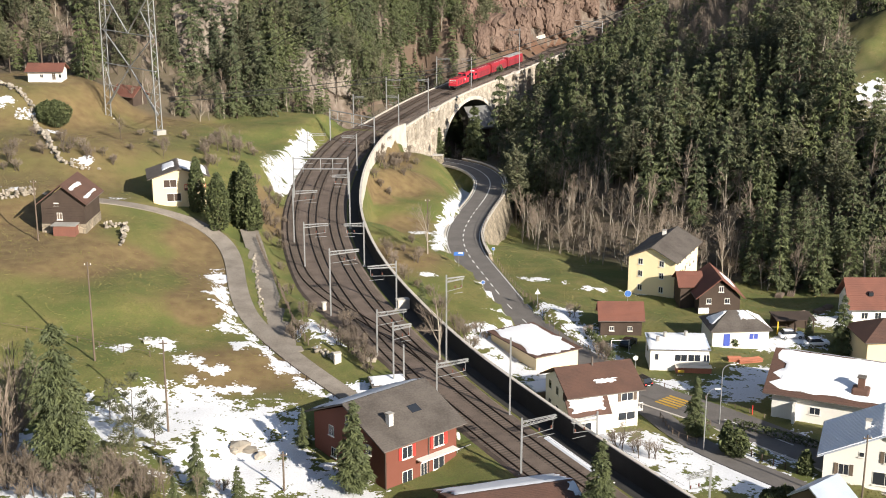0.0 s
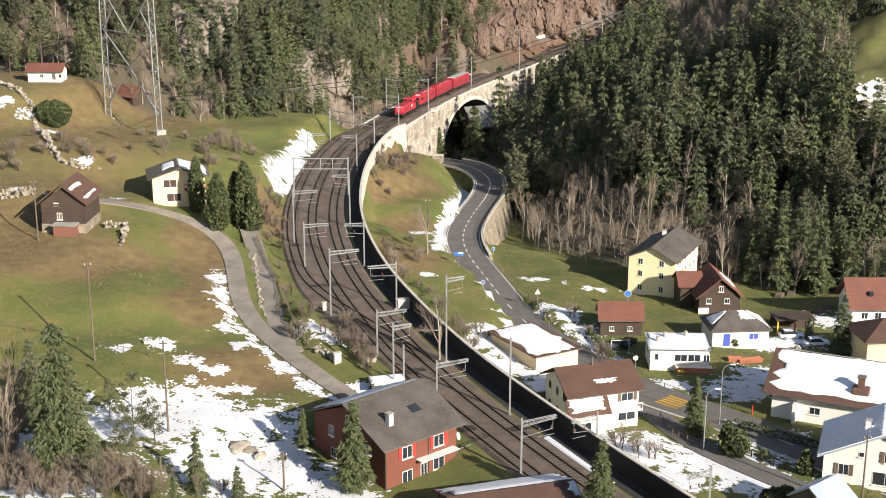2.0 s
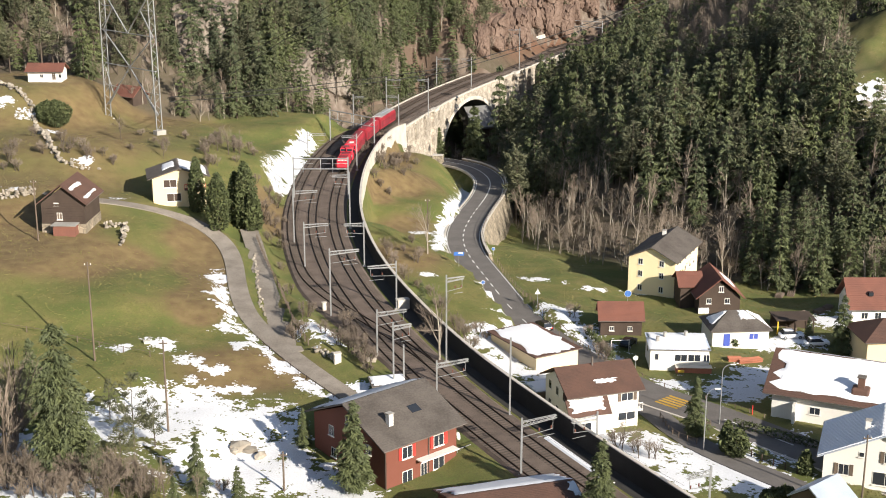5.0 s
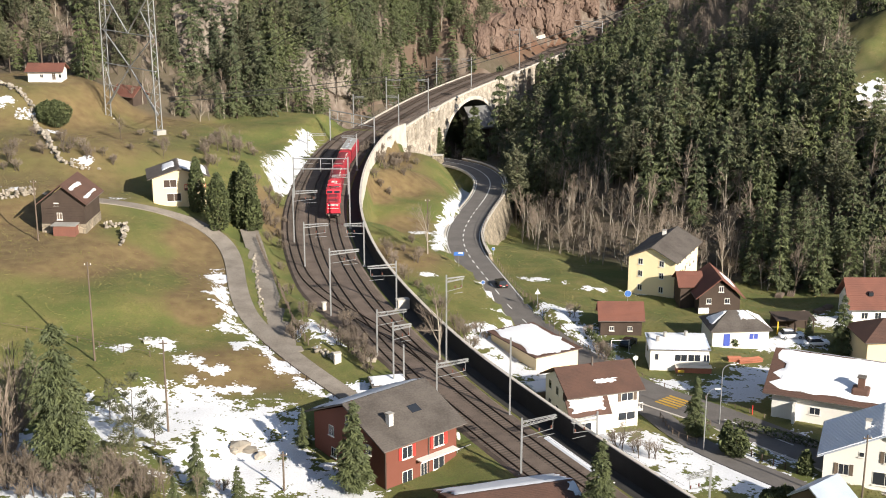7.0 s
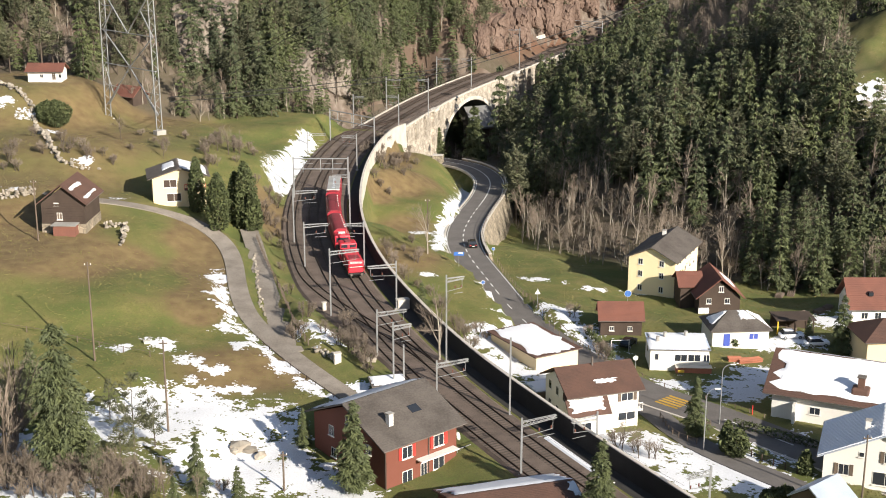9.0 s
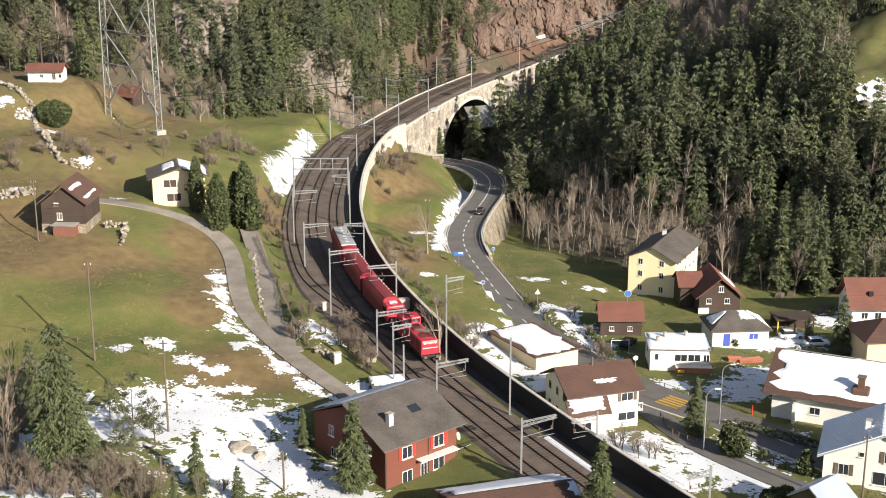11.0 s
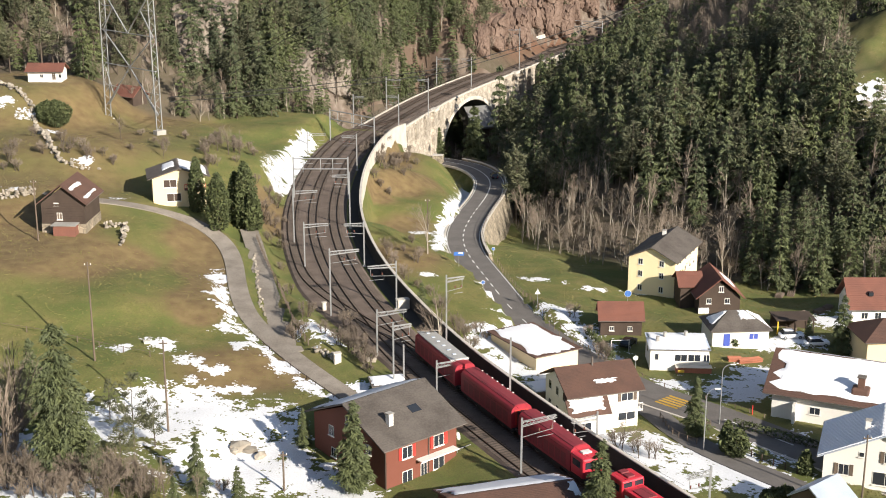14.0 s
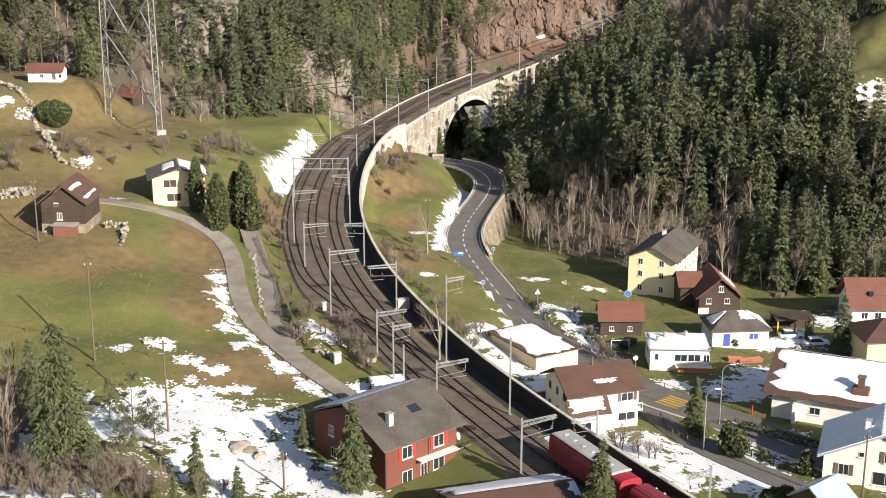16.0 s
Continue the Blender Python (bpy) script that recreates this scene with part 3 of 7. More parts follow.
# ------------------------------------------------------------------ wall and walkway beside the line
NT = len(TRACK)
tagged(sweep("walkway", TRACK, [(3.0, -0.42), (5.2, -0.42), (5.2, -0.8), (3.0, -0.8)], M["tarmac"], a=106), "asphalt walkway between track and wall, darkened for the wall shadow", "walkway", kind="structure")
wall_h = 1.7 * ease((np.arange(NT) - 100) / 14) + 0.9
wl = TRACK[106:]
wn2 = normals(wl)
v, f = [], []
for k, (p, q) in enumerate(zip(wl, wn2)):
    top = wall_h[106 + k] - 0.4
    for o, h in ((5.2, -13.0), (5.2, top), (5.65, top), (6.1, -13.0)):
        v.append((p[0] + q[0] * o, p[1] + q[1] * o, h))
for i in range(len(wl) - 1):
    for j in range(4):
        f.append((i * 4 + j, i * 4 + (j + 1) % 4, (i + 1) * 4 + (j + 1) % 4, (i + 1) * 4 + j))
# panel over the wall's inner face, its near-black standing for shade there
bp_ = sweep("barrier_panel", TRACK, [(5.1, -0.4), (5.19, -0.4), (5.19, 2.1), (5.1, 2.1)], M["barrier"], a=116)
tagged(bp_, "noise barrier beside the track, coloured near-black for the shade on its face", "noise barrier", kind="structure")
tagged(sweep("snow_strip", TRACK, [(2.2, -0.3), (2.5, -0.12), (3.0, -0.1), (3.3, -0.42)], M["snow"], a=209, b=217), "strip of ploughed snow beside the track", "snow", kind="structure")
retaining = tagged(raw("retaining_wall", v, f, M["coping"]), "pale concrete retaining wall and parapet along the railway", "retaining wall", kind="structure")

# ------------------------------------------------------------------ viaduct
DECK = -0.55
STEP = 0.5
vl = spline(TRACK[20:112:2], STEP)
vs_ = np.arange(len(vl)) * STEP
VN = normals(vl)
via = empty("viaduct", pose(0, 0, 0), "pale stone arch viaduct carrying the railway over the road", "viaduct", kind="structure")


def at_step(i):
    return (i - 20) * 2.0


# openings: centre along the line, half span, height of springing, rise, sill
OPEN = [(at_step(73.8), 25.3, -18.0, 14.5, -30.0)]
for i, half, spring, sill in ((107.5, 1.1, -2.9, -4.4), (103.5, 1.3, -3.0, -5.4), (99, 1.5, -3.1, -6.4), (94.5, 1.5, -3.1, -6.8), (87.6, 1.1, -2.9, -4.6), (60.6, 1.2, -2.7, -4.6), (56.6, 1.5, -3.0, -6.4),
                              (49.0, 2.2, -3.4, -9.0), (45.0, 2.2, -3.4, -9.5), (41.0, 2.2, -3.4, -9.5), (37.0, 2.2, -3.4, -9.5), (33.0, 2.0, -3.4, -8.5)):
    OPEN.append((at_step(i), half, spring, half, sill))
upper, sill_, lower = np.full(len(vl), -8.0), np.full(len(vl), -8.0), np.full(len(vl), -30.0)
inside = np.full(len(vl), -1)
for k, (c, half, spring, rise, s0) in enumerate(OPEN):
    m_ = np.abs(vs_ - c) < half
    arch = spring + rise * np.sqrt(np.clip(1 - ((vs_ - c) / half) ** 2, 0, 1))
    upper[m_], sill_[m_], inside[m_] = arch[m_], s0, k
v, f = [], []


def quad(*p):
    o = len(v)
    v.extend(p)
    f.append((o, o + 1, o + 2, o + 3))


def spot(i, off, z):
    return (vl[i][0] + VN[i][0] * off, vl[i][1] + VN[i][1] * off, z)


OUT, INN = 4.3, -7.4
for i in range(len(vl) - 1):
    same = inside[i] == inside[i + 1]
    for off, flip in ((OUT, 1), (INN, -1)):
        ups = (upper[i], upper[i + 1])
        quad(spot(i, off, ups[0]), spot(i + 1, off, ups[1]), spot(i + 1, off, DECK), spot(i, off, DECK))
        if sill_[i] > -29 and sill_[i + 1] > -29:
            quad(spot(i, off, -30), spot(i + 1, off, -30), spot(i + 1, off, sill_[i + 1] if same else min(sill_[i], sill_[i + 1])), spot(i, off, sill_[i] if same else min(sill_[i], sill_[i + 1])))
    if inside[i] >= 0 and same:
        quad(spot(i, OUT, upper[i]), spot(i, INN, upper[i]), spot(i + 1, INN, upper[i + 1]), spot(i + 1, OUT, upper[i + 1]))
        if sill_[i] > -29:
            quad(spot(i, OUT, sill_[i]), spot(i, INN, sill_[i]), spot(i + 1, INN, sill_[i + 1]), spot(i + 1, OUT, sill_[i + 1]))
    if not same:
        j = i if inside[i] >= 0 else i + 1
        quad(spot(j, OUT, sill_[j]), spot(j, INN, sill_[j]), spot(j, INN, upper[j]), spot(j, OUT, upper[j]))
        o_ = i + 1 if inside[i] >= 0 else i
        for off in (OUT, INN):
            quad(spot(j, off, min(sill_[j], -8)), spot(o_, off, min(sill_[j], -8)), spot(o_, off, upper[j]), spot(j, off, upper[j]))
raw("masonry", v, f, M["stone"], via)
sweep("cornice", vl, [(4.2, DECK - 0.1), (4.75, DECK - 0.1), (4.75, DECK + 0.3), (4.2, DECK + 0.3)], M["coping"], via)
sweep("cornice", vl, [(-7.9, DECK - 0.1), (-7.3, DECK - 0.1), (-7.3, DECK + 0.3), (-7.9, DECK + 0.3)], M["coping"], via)
sweep("deck", vl, [(-7.35, DECK - 0.3), (4.25, DECK - 0.3), (4.25, DECK + 0.1), (-7.35, DECK + 0.1)], M["ballast"], via)
# ring of the great arch, standing proud of the wall
c, half, spring, rise, s0 = OPEN[0]
v, f = [], []
ring = np.linspace(0, math.pi, 50)
for a_ in ring:
    for extra in (0.0, 1.1):
        s_ = c - math.cos(a_) * (half + extra)
        i = int(np.clip(s_ / STEP, 0, len(vl) - 1))
        z_ = spring + math.sin(a_) * (rise + extra)
        v += [spot(i, OUT, z_), spot(i, OUT + 0.18, z_)]
for k in range(len(ring) - 1):
    a4, b4 = 4 * k, 4 * k + 4
    f += [(a4 + 1, a4 + 3, b4 + 3, b4 + 1), (a4, a4 + 1, b4 + 1, b4), (a4 + 3, a4 + 2, b4 + 2, b4 + 3)]
raw("arch_ring", v, f, M["coping"], via)
# the two tall pilasters and their caps
for i_ in (90.6, 52.6):
    k = int(at_step(i_) / STEP)
    ang = math.atan2(VN[k][1], VN[k][0])
    m_ = Matrix.Translation((*vl[k], 0)) @ Matrix.Rotation(ang, 4, "Z")
    part("pilaster", box(OUT - 0.5, OUT + 0.9, -1.5, 1.5, -26, DECK - 0.3, m=m_), M["stone"], via)
    part("pilaster_cap", box(OUT - 0.5, OUT + 1.3, -2.0, 2.0, DECK - 0.3, DECK + 0.4, m=m_), M["coping"], via)

# ------------------------------------------------------------------ roads
tagged(sweep("road", ROAD, [(-3.8, 0.02), (3.8, 0.02), (3.8, -0.3), (-3.8, -0.3)], M["asphalt"]), "grey asphalt valley road curving under the viaduct", "road", kind="structure")
tagged(sweep("lane", LANE, [(-1.5, 0.02), (1.5, 0.02), (1.5, -0.3), (-1.5, -0.3)], M["gravel"]), "pale worn farm lane through the meadow", "lane", kind="structure")
tagged(sweep("footpath", PATH, [(-1.6, 0.02), (1.6, 0.02), (1.6, -0.3), (-1.6, -0.3)], M["gravel"]), "grey gravel path beside a wooden fence", "path", kind="structure")
tagged(sweep("side_street", SIDE, [(-2.0, 0.02), (2.0, 0.02), (2.0, -0.3), (-2.0, -0.3)], M["asphalt"]), "narrow asphalt street between the gardens", "street", kind="structure")


# ------------------------------------------------------------------ trees
rng_ = np.random.default_rng(5)


def conifer(height, spread, seed, pine=False, sprays=1000, size=0.7, boughs=90, start=None, taper=0.72):
    """Trunk and crown of a spruce or a pine as (verts, faces) pairs: boughs set with many small needle sprays."""
    r = np.random.default_rng(seed)
    tv, tf = [], []
    lean = r.normal(0, 0.012, 2)
    for k in range(6):
        z = height * k / 5
        rad = (0.014 * height) * (1 - k / 5.2)
        for a in range(6):
            tv.append((math.cos(a * 1.047) * rad + lean[0] * z, math.sin(a * 1.047) * rad + lean[1] * z, z))
    for k in range(5):
        for a in range(6):
            tf.append((k * 6 + a, k * 6 + (a + 1) % 6, k * 6 + 6 + (a + 1) % 6, k * 6 + 6 + a))
    start = (0.36 if pine else 0.08) if start is None else start
    # boughs: height, bearing, length, droop
    u = np.sort(r.random(boughs) ** 1.15)
    if not pine:
        rows = max(12, boughs // 8)
        u = np.clip(np.round(u * rows) / rows + r.normal(0, 0.004, boughs), 0, 1)
    bear = np.cumsum(np.full(boughs, 2.4)) + r.normal(0, 0.4, boughs)
    if pine:
        prof = np.sqrt(np.clip(1 - (1.75 * u - 0.6) ** 2 * 0.85, 0.05, 1))
    else:
        prof = (1 - u) ** taper * np.clip(0.6 + 3.0 * u, 0, 1) + 0.03
    ln = spread * prof * r.uniform(0.6, 1.15, boughs) * (1 + 0.18 * np.sin(bear + seed))
    slope_b = np.where(u < 0.85, -0.28 if not pine else 0.12, 0.5) + r.normal(0, 0.14, boughs)
    pick = r.choice(boughs, sprays, p=(ln + 0.25) / (ln + 0.25).sum())
    t = np.clip(0.12 + 0.93 * r.random(sprays) ** (0.6 if not pine else 0.4), 0, 1.06)
    L, A = ln[pick], bear[pick]
    side = r.normal(0, 0.19, sprays) * (0.4 + (L if not pine else np.maximum(L, 1.5))) * (1.15 - 0.6 * t)
    base_z = height * (start + (0.985 - start) * u[pick])
    d_ = L * t
    cz = base_z + slope_b[pick] * d_ * (0.6 + 0.5 * t) - 0.25 * np.abs(side) + r.normal(0, 0.05 + size * (0.5 if pine else 0.14), sprays)
    c_ = np.stack([np.cos(A) * d_ - np.sin(A) * side + lean[0] * base_z, np.sin(A) * d_ + np.cos(A) * side + lean[1] * base_z, cz], 1)
    out = A + r.normal(0, 0.55 if not pine else 1.2, sprays)
    tip = np.stack([np.cos(out), np.sin(out), r.normal(-0.45 if not pine else 0.35, 0.3, sprays)], 1)
    wide_ = np.cross(tip, np.array((0, 0, 1.0)) + r.normal(0, 0.75, (sprays, 3)))
    wide_ /= np.linalg.norm(wide_, axis=1)[:, None] + 1e-9
    sz = (size * r.uniform(0.6, 1.4, sprays))[:, None]
    tri = np.stack([c_ + tip * sz * 0.8, c_ - tip * sz * 0.45 + wide_ * sz * 0.26, c_ - tip * sz * 0.45 - wide_ * sz * 0.26], 1)
    return (np.array(tv), tf), (tri.reshape(-1, 3), [tuple(q) for q in np.arange(sprays * 3).reshape(-1, 3)])


def broadleaf(height, seed, twigs=1.0, spread=0.42, stems=1, fork=4, far=False):
    """Bare tree: trunk with limbs, and a crown of many thin twigs; far ones have flat twigs."""
    r = np.random.default_rng(seed)
    tv, tf, cv, cf = [], [], [], []

    def stick(p, q, r0, r1, thin):
        vv, ff = (cv, cf) if thin else (tv, tf)
        p, q = np.array(p), np.array(q)
        ax = (q - p) / (np.linalg.norm(q - p) + 1e-9)
        u = np.cross(ax, (0.3, 0.9, 0.2))
        u /= np.linalg.norm(u) + 1e-9
        w = np.cross(ax, u)
        n_ = (2 if far else 3) if thin else 5
        o = len(vv)
        for c_, rad in ((p, r0), (q, r1)):
            for k in range(n_):
                vv.append(tuple(c_ + (u * math.cos(6.283 * k / n_) + w * math.sin(6.283 * k / n_)) * rad))
        for k in range(1 if n_ == 2 else n_):
            ff.append((o + k, o + (k + 1) % n_, o + n_ + (k + 1) % n_, o + n_ + k))

    def grow(p, d_, ln, rad, level):
        q = p + d_ * ln
        stick(p, q, rad, rad * 0.62, level >= 2)
        if level >= 4:
            return
        kids = fork
        for _ in range(int(kids * (twigs if level >= 2 else 1) + r.random())):
            t = 0.35 + 0.65 * r.random()
            dd = d_ + r.normal(0, spread, 3) + np.array((0, 0, 0.18))
            dd /= np.linalg.norm(dd)
            grow(p + d_ * ln * t, dd, ln * (0.5 + 0.22 * r.random()), max(0.02 if far else 0.012, rad * 0.42), level + 1)
        if level < 3:
            dd = d_ + r.normal(0, 0.12, 3)
            grow(q, dd / np.linalg.norm(dd), ln * 0.62, rad * 0.6, level + 1)

    for s in range(stems):
        d_ = np.array((r.normal(0, 0.12 + 0.1 * (stems > 1)), r.normal(0, 0.12 + 0.1 * (stems > 1)), 1.0))
        grow(np.array((r.normal(0, 0.3) * (stems > 1), r.normal(0, 0.3) * (stems > 1), 0.0)), d_ / np.linalg.norm(d_), height * 0.42, height * 0.013 + 0.03, 0)
    return (np.array(tv), tf), (np.array(cv), cf)


def mesh_of(name, vf, mat):
    me = bpy.data.meshes.new(name)
    me.from_pydata([tuple(q) for q in vf[0]], [], vf[1])
    me.materials.append(mat)
    return me


SPRUCE = [conifer(18, 3.1, 11, sprays=1550, size=0.62), conifer(22, 3.6, 12, sprays=1800, size=0.66), conifer(15, 3.0, 13, sprays=1350, size=0.58, taper=0.65), conifer(20, 2.9, 14, sprays=1550, size=0.62, taper=0.6), conifer(17, 3.4, 15, sprays=1650, size=0.62, taper=0.6)]
PINE = [conifer(17, 3.0, 21, True, 1050, 0.6, 46), conifer(14, 2.9, 22, True, 950, 0.58, 40), conifer(19, 3.1, 23, True, 1100, 0.62, 50, start=0.42)]
BARE = [broadleaf(11, 31, 0.9), broadleaf(9, 32, 0.9), broadleaf(13, 33, 0.9), broadleaf(7, 34, 0.8, 0.5, 3)]
FAR_BARE = [broadleaf(11, 41, 0.9, fork=3.2, far=True), broadleaf(9, 42, 0.9, fork=3.2, far=True), broadleaf(13, 43, 0.9, fork=3.2, far=True), broadleaf(7, 44, 0.8, 0.5, 3, 3.0, True)]
KIT = {"spruce": [(mesh_of("trunk", t, M["bark"]), mesh_of("crown", c, M["needle"])) for t, c in SPRUCE],
       "pine": [(mesh_of("trunk", t, M["bark"]), mesh_of("crown", c, M["needle2"])) for t, c in PINE],
       "bare": [(mesh_of("trunk", t, M["bark"]), mesh_of("crown", c, M["twig"])) for t, c in BARE]}


def tree(name, kind, k, x, y, scale, label, group="", z=None, turn=None):
    e = empty(name, Matrix.Translation((x, y, (lie(x, y) if z is None else z) - 0.15)) @ Matrix.Rotation(rng_.random() * 6.28 if turn is None else turn, 4, "Z"), label, "tree", group)
    e.scale = (scale, scale, scale)
    for nm, me in zip(("trunk", "crown"), KIT[kind][k % len(KIT[kind])]):
        o = new(nm, me)
        o.parent = e
    return e


def bulk(name, items, mat_t, mat_c, label, category):
    """Many trees of the far slopes in one object."""
    for which, mat in ((0, mat_t), (1, mat_c)):
        vs, fs, o = [], [], 0
        for pair, x, y, sc, tall in items:
            pv, pf = pair[which]
            a = rng_.random() * 6.28
            ca_, sa_ = math.cos(a), math.sin(a)
            z = lie(x, y) - 0.3
            vs.append(np.stack([x + (pv[:, 0] * ca_ - pv[:, 1] * sa_) * sc, y + (pv[:, 0] * sa_ + pv[:, 1] * ca_) * sc, z + pv[:, 2] * sc * tall], 1))
            fs.append(np.asarray(pf) + o)
            o += len(pv)
        ob = raw(name if which else name + "_trunks", np.vstack(vs), np.vstack(fs), mat)
        tagged(ob, label, category, kind="stuff")


# the wooded slopes
sites = []
tries = 0
gr = np.random.default_rng(77)
cell = {}
while tries < 34000:
    tries += 1
    x, y = gr.uniform(-185, 215), gr.uniform(225, 620)
    if abs(x) > 0.335 * y + 12:
        continue
    key = (round(x / 3.1), round(y / 3.1))
    if key in cell:
        continue
    cell[key] = 1
    sites.append((x, y))
sx_, sy_ = np.array(sites).T
s_l = np.clip(-nearest(sx_, sy_, HILL_L)[0], 0, None)
s_r0 = nearest(sx_, sy_, HILL_R)[0]
s_r = np.clip(s_r0 + np.where((sy_ > 312) & (sx_ > 16), 13, 0), 0, None)
s_t = np.abs(nearest(sx_, sy_, TRACK[::3])[0])
s_road = np.abs(nearest(sx_, sy_, ROAD)[0])
glade_s = spots(sx_, sy_, [(110, 320, 13), (103, 305, 9), (106, 296, 9)])
CRAGS = [(-65, 345, 13), (-66, 335, 9), (-36, 362, 10), (-34, 350, 10), (-50, 386, 9), (21.96, 490.54, 12), (30, 505, 13), (48.93, 537.83, 12), (60, 342, 8), (59, 331, 7), (38.84, 523.32, 13)]
crag_s = spots(sx_, sy_, CRAGS)
hut_s = spots(sx_, sy_, circles([(-75.56, 314.74), (-75.33, 307.7), (-73.64, 314.82), (-99.47, 333.71), (-73.41, 319.9)], (9, 9, 9, 10, 8)))
off_track = -nearest(sx_, sy_, TRACK[::3])[0]
dark, light, bare = [], [], []
for k in range(len(sites)):
    x, y = sites[k]
    if s_t[k] < 9.5 or s_road[k] < 7:
        continue
    u = gr.random()
    if glade_s[k] > 0.3:
        continue
    if s_r[k] > 0 and (s_l[k] == 0 or s_r[k] > s_l[k]):
        up, fringe = s_r[k], 16 + 8 * gr.random()
        if up > 150:
            continue
        upper_bare = x / y > 0.165 and y > 345
        if up < fringe and x / y > 0.235 and u < 0.6:
            dark.append((SPRUCE[gr.integers(5)], x, y, 0.55 + 0.35 * gr.random(), 1.0))
        elif up < fringe and y < 312 + 0.1 * x:
            if u < 0.97:
                bare.append((FAR_BARE[gr.integers(4)], x, y, 0.65 + 0.45 * gr.random(), 1.0))
        elif upper_bare and u < 0.6:
            bare.append((FAR_BARE[gr.integers(3)], x, y, 0.8 + 0.5 * gr.random(), 1.1))
        elif u < 0.66:
            if gr.random() < 0.6:
                dark.append((SPRUCE[gr.integers(5)], x, y, 0.6 + 0.55 * gr.random(), 1.0 + 0.2 * gr.random()))
            else:
                light.append((PINE[gr.integers(3)], x, y, 0.65 + 0.45 * gr.random(), 1.0))
        elif u < 0.86:
            bare.append((FAR_BARE[gr.integers(3)], x, y, 0.8 + 0.5 * gr.random(), 1.1))
    elif s_l[k] > 1 or (y > 338 and x < 60 and off_track[k] < -9 and s_r[k] == 0 and x > -30):
        if s_l[k] > 95:
            continue
        if gr.random() < crag_s[k] * 1.1 or hut_s[k] > 0.45:
            if u < 0.45:
                bare.append((FAR_BARE[gr.integers(4)], x, y, 0.4 + 0.4 * gr.random(), 1.0))
            continue
        if u < 0.46:
            light.append((PINE[gr.integers(3)], x, y, 0.5 + 0.45 * gr.random(), 1.0))
        elif u < 0.68:
            dark.append((SPRUCE[gr.integers(5)], x, y, 0.45 + 0.5 * gr.random(), 1.1))
        elif u < 0.96:
            bare.append((FAR_BARE[gr.integers(4)], x, y, 0.55 + 0.5 * gr.random(), 1.0))
tn = normals(TRACK)
for i in range(56, 112):
    for _ in range(3):
        q = TRACK[i] - tn[i] * (11 + 20 * gr.random())
        kind = gr.random()
        if kind < 0.55:
            dark.append((SPRUCE[gr.integers(5)], q[0], q[1], 0.4 + 0.4 * gr.random(), 1.0))
        elif kind < 0.8:
            bare.append((FAR_BARE[gr.integers(4)], q[0], q[1], 0.4 + 0.4 * gr.random(), 1.0))
for i in range(62, 90):
    for _ in range(5):
        q = TRACK[i] - tn[i] * (10 + 9 * gr.random())
        dark.append((SPRUCE[gr.integers(5)], q[0], q[1], 0.35 + 0.25 * gr.random(), 1.0))
for i in range(60, 116):
    for _ in range(5):
        q = TRACK[i] - tn[i] * (24 + 34 * gr.random())
        dark.append((SPRUCE[gr.integers(5)], q[0], q[1], 0.5 + 0.4 * gr.random(), 1.05))
bx, by = gr.uniform(-32, 14, 520), gr.uniform(398, 466, 520)
for x, y in zip(bx, by):
    if nearest(np.array([x]), np.array([y]), TRACK[::3])[0][0] > 15:
        dark.append((SPRUCE[gr.integers(5)], x, y, 0.5 + 0.35 * gr.random(), 1.0))
for i in range(24, 56):
    q = TRACK[i] - tn[i] * (11 + 16 * gr.random())
    bare.append((FAR_BARE[gr.integers(4)], q[0], q[1], 0.3 + 0.3 * gr.random(), 1.0))
bulk("spruce_wood", dark, M["bark"], M["needle"], "dense dark green spruce wood on the slope", "wood")
bulk("pine_wood", light, M["bark"], M["needle2"], "olive green pines on the rocky slope", "wood")
bulk("bare_wood", bare, M["birch"], M["twig"], "leafless grey brown trees along the slope", "wood")


# ------------------------------------------------------------------ rescue train
def along(line, s):
    k = max(s / 2.0, 0.0)
    i = min(int(k), len(line) - 2)
    p = line[i] + (line[i + 1] - line[i]) * (k - i)
    return p


TIMES = (0, 1, 2, 3, 4, 5.25, 6.5, 7.5, 8.5, 9, 10.25, 11.5, 12, 12.5, 13, 14, 16)
FRONT = (150, 174.5, 199.5, 223.5, 246.5, 273.5, 299, 319, 339, 349, 374.5, 400, 409.8, 419.5, 429, 448, 486)


def train_rows(back, length):
    """Poses of a vehicle whose front end runs that far behind the train's."""
    rows = []
    for k in range(33):
        t = k * 0.5
        s = float(np.interp(t, TIMES, FRONT)) - back
        a, b = along(TRACK, s - length * 0.18), along(TRACK, s - length * 0.82)
        m = (a + b) / 2
        if s - length < 0:
            continue
        rows.append((t, pose(m[0], m[1], 0.03, 0, 0, math.degrees(math.atan2(a[1] - b[1], a[0] - b[0])))))
    return rows


# ------------------------------------------------------------------ train vehicles
CARS = []


def bogie(parent, x):
    b = part("bogie", bevelled(x - 1.7, x + 1.7, -1.05, 1.05, 0.35, 0.85, 0.08), M["black"], parent)
    for dx in (-1.15, 1.15):
        for s in (-0.75, 0.75):
            part("wheel", rod((x + dx, s - 0.07, 0.45), (x + dx, s + 0.07, 0.45), 0.45, seg=14), M["darksteel"], b)
    return b


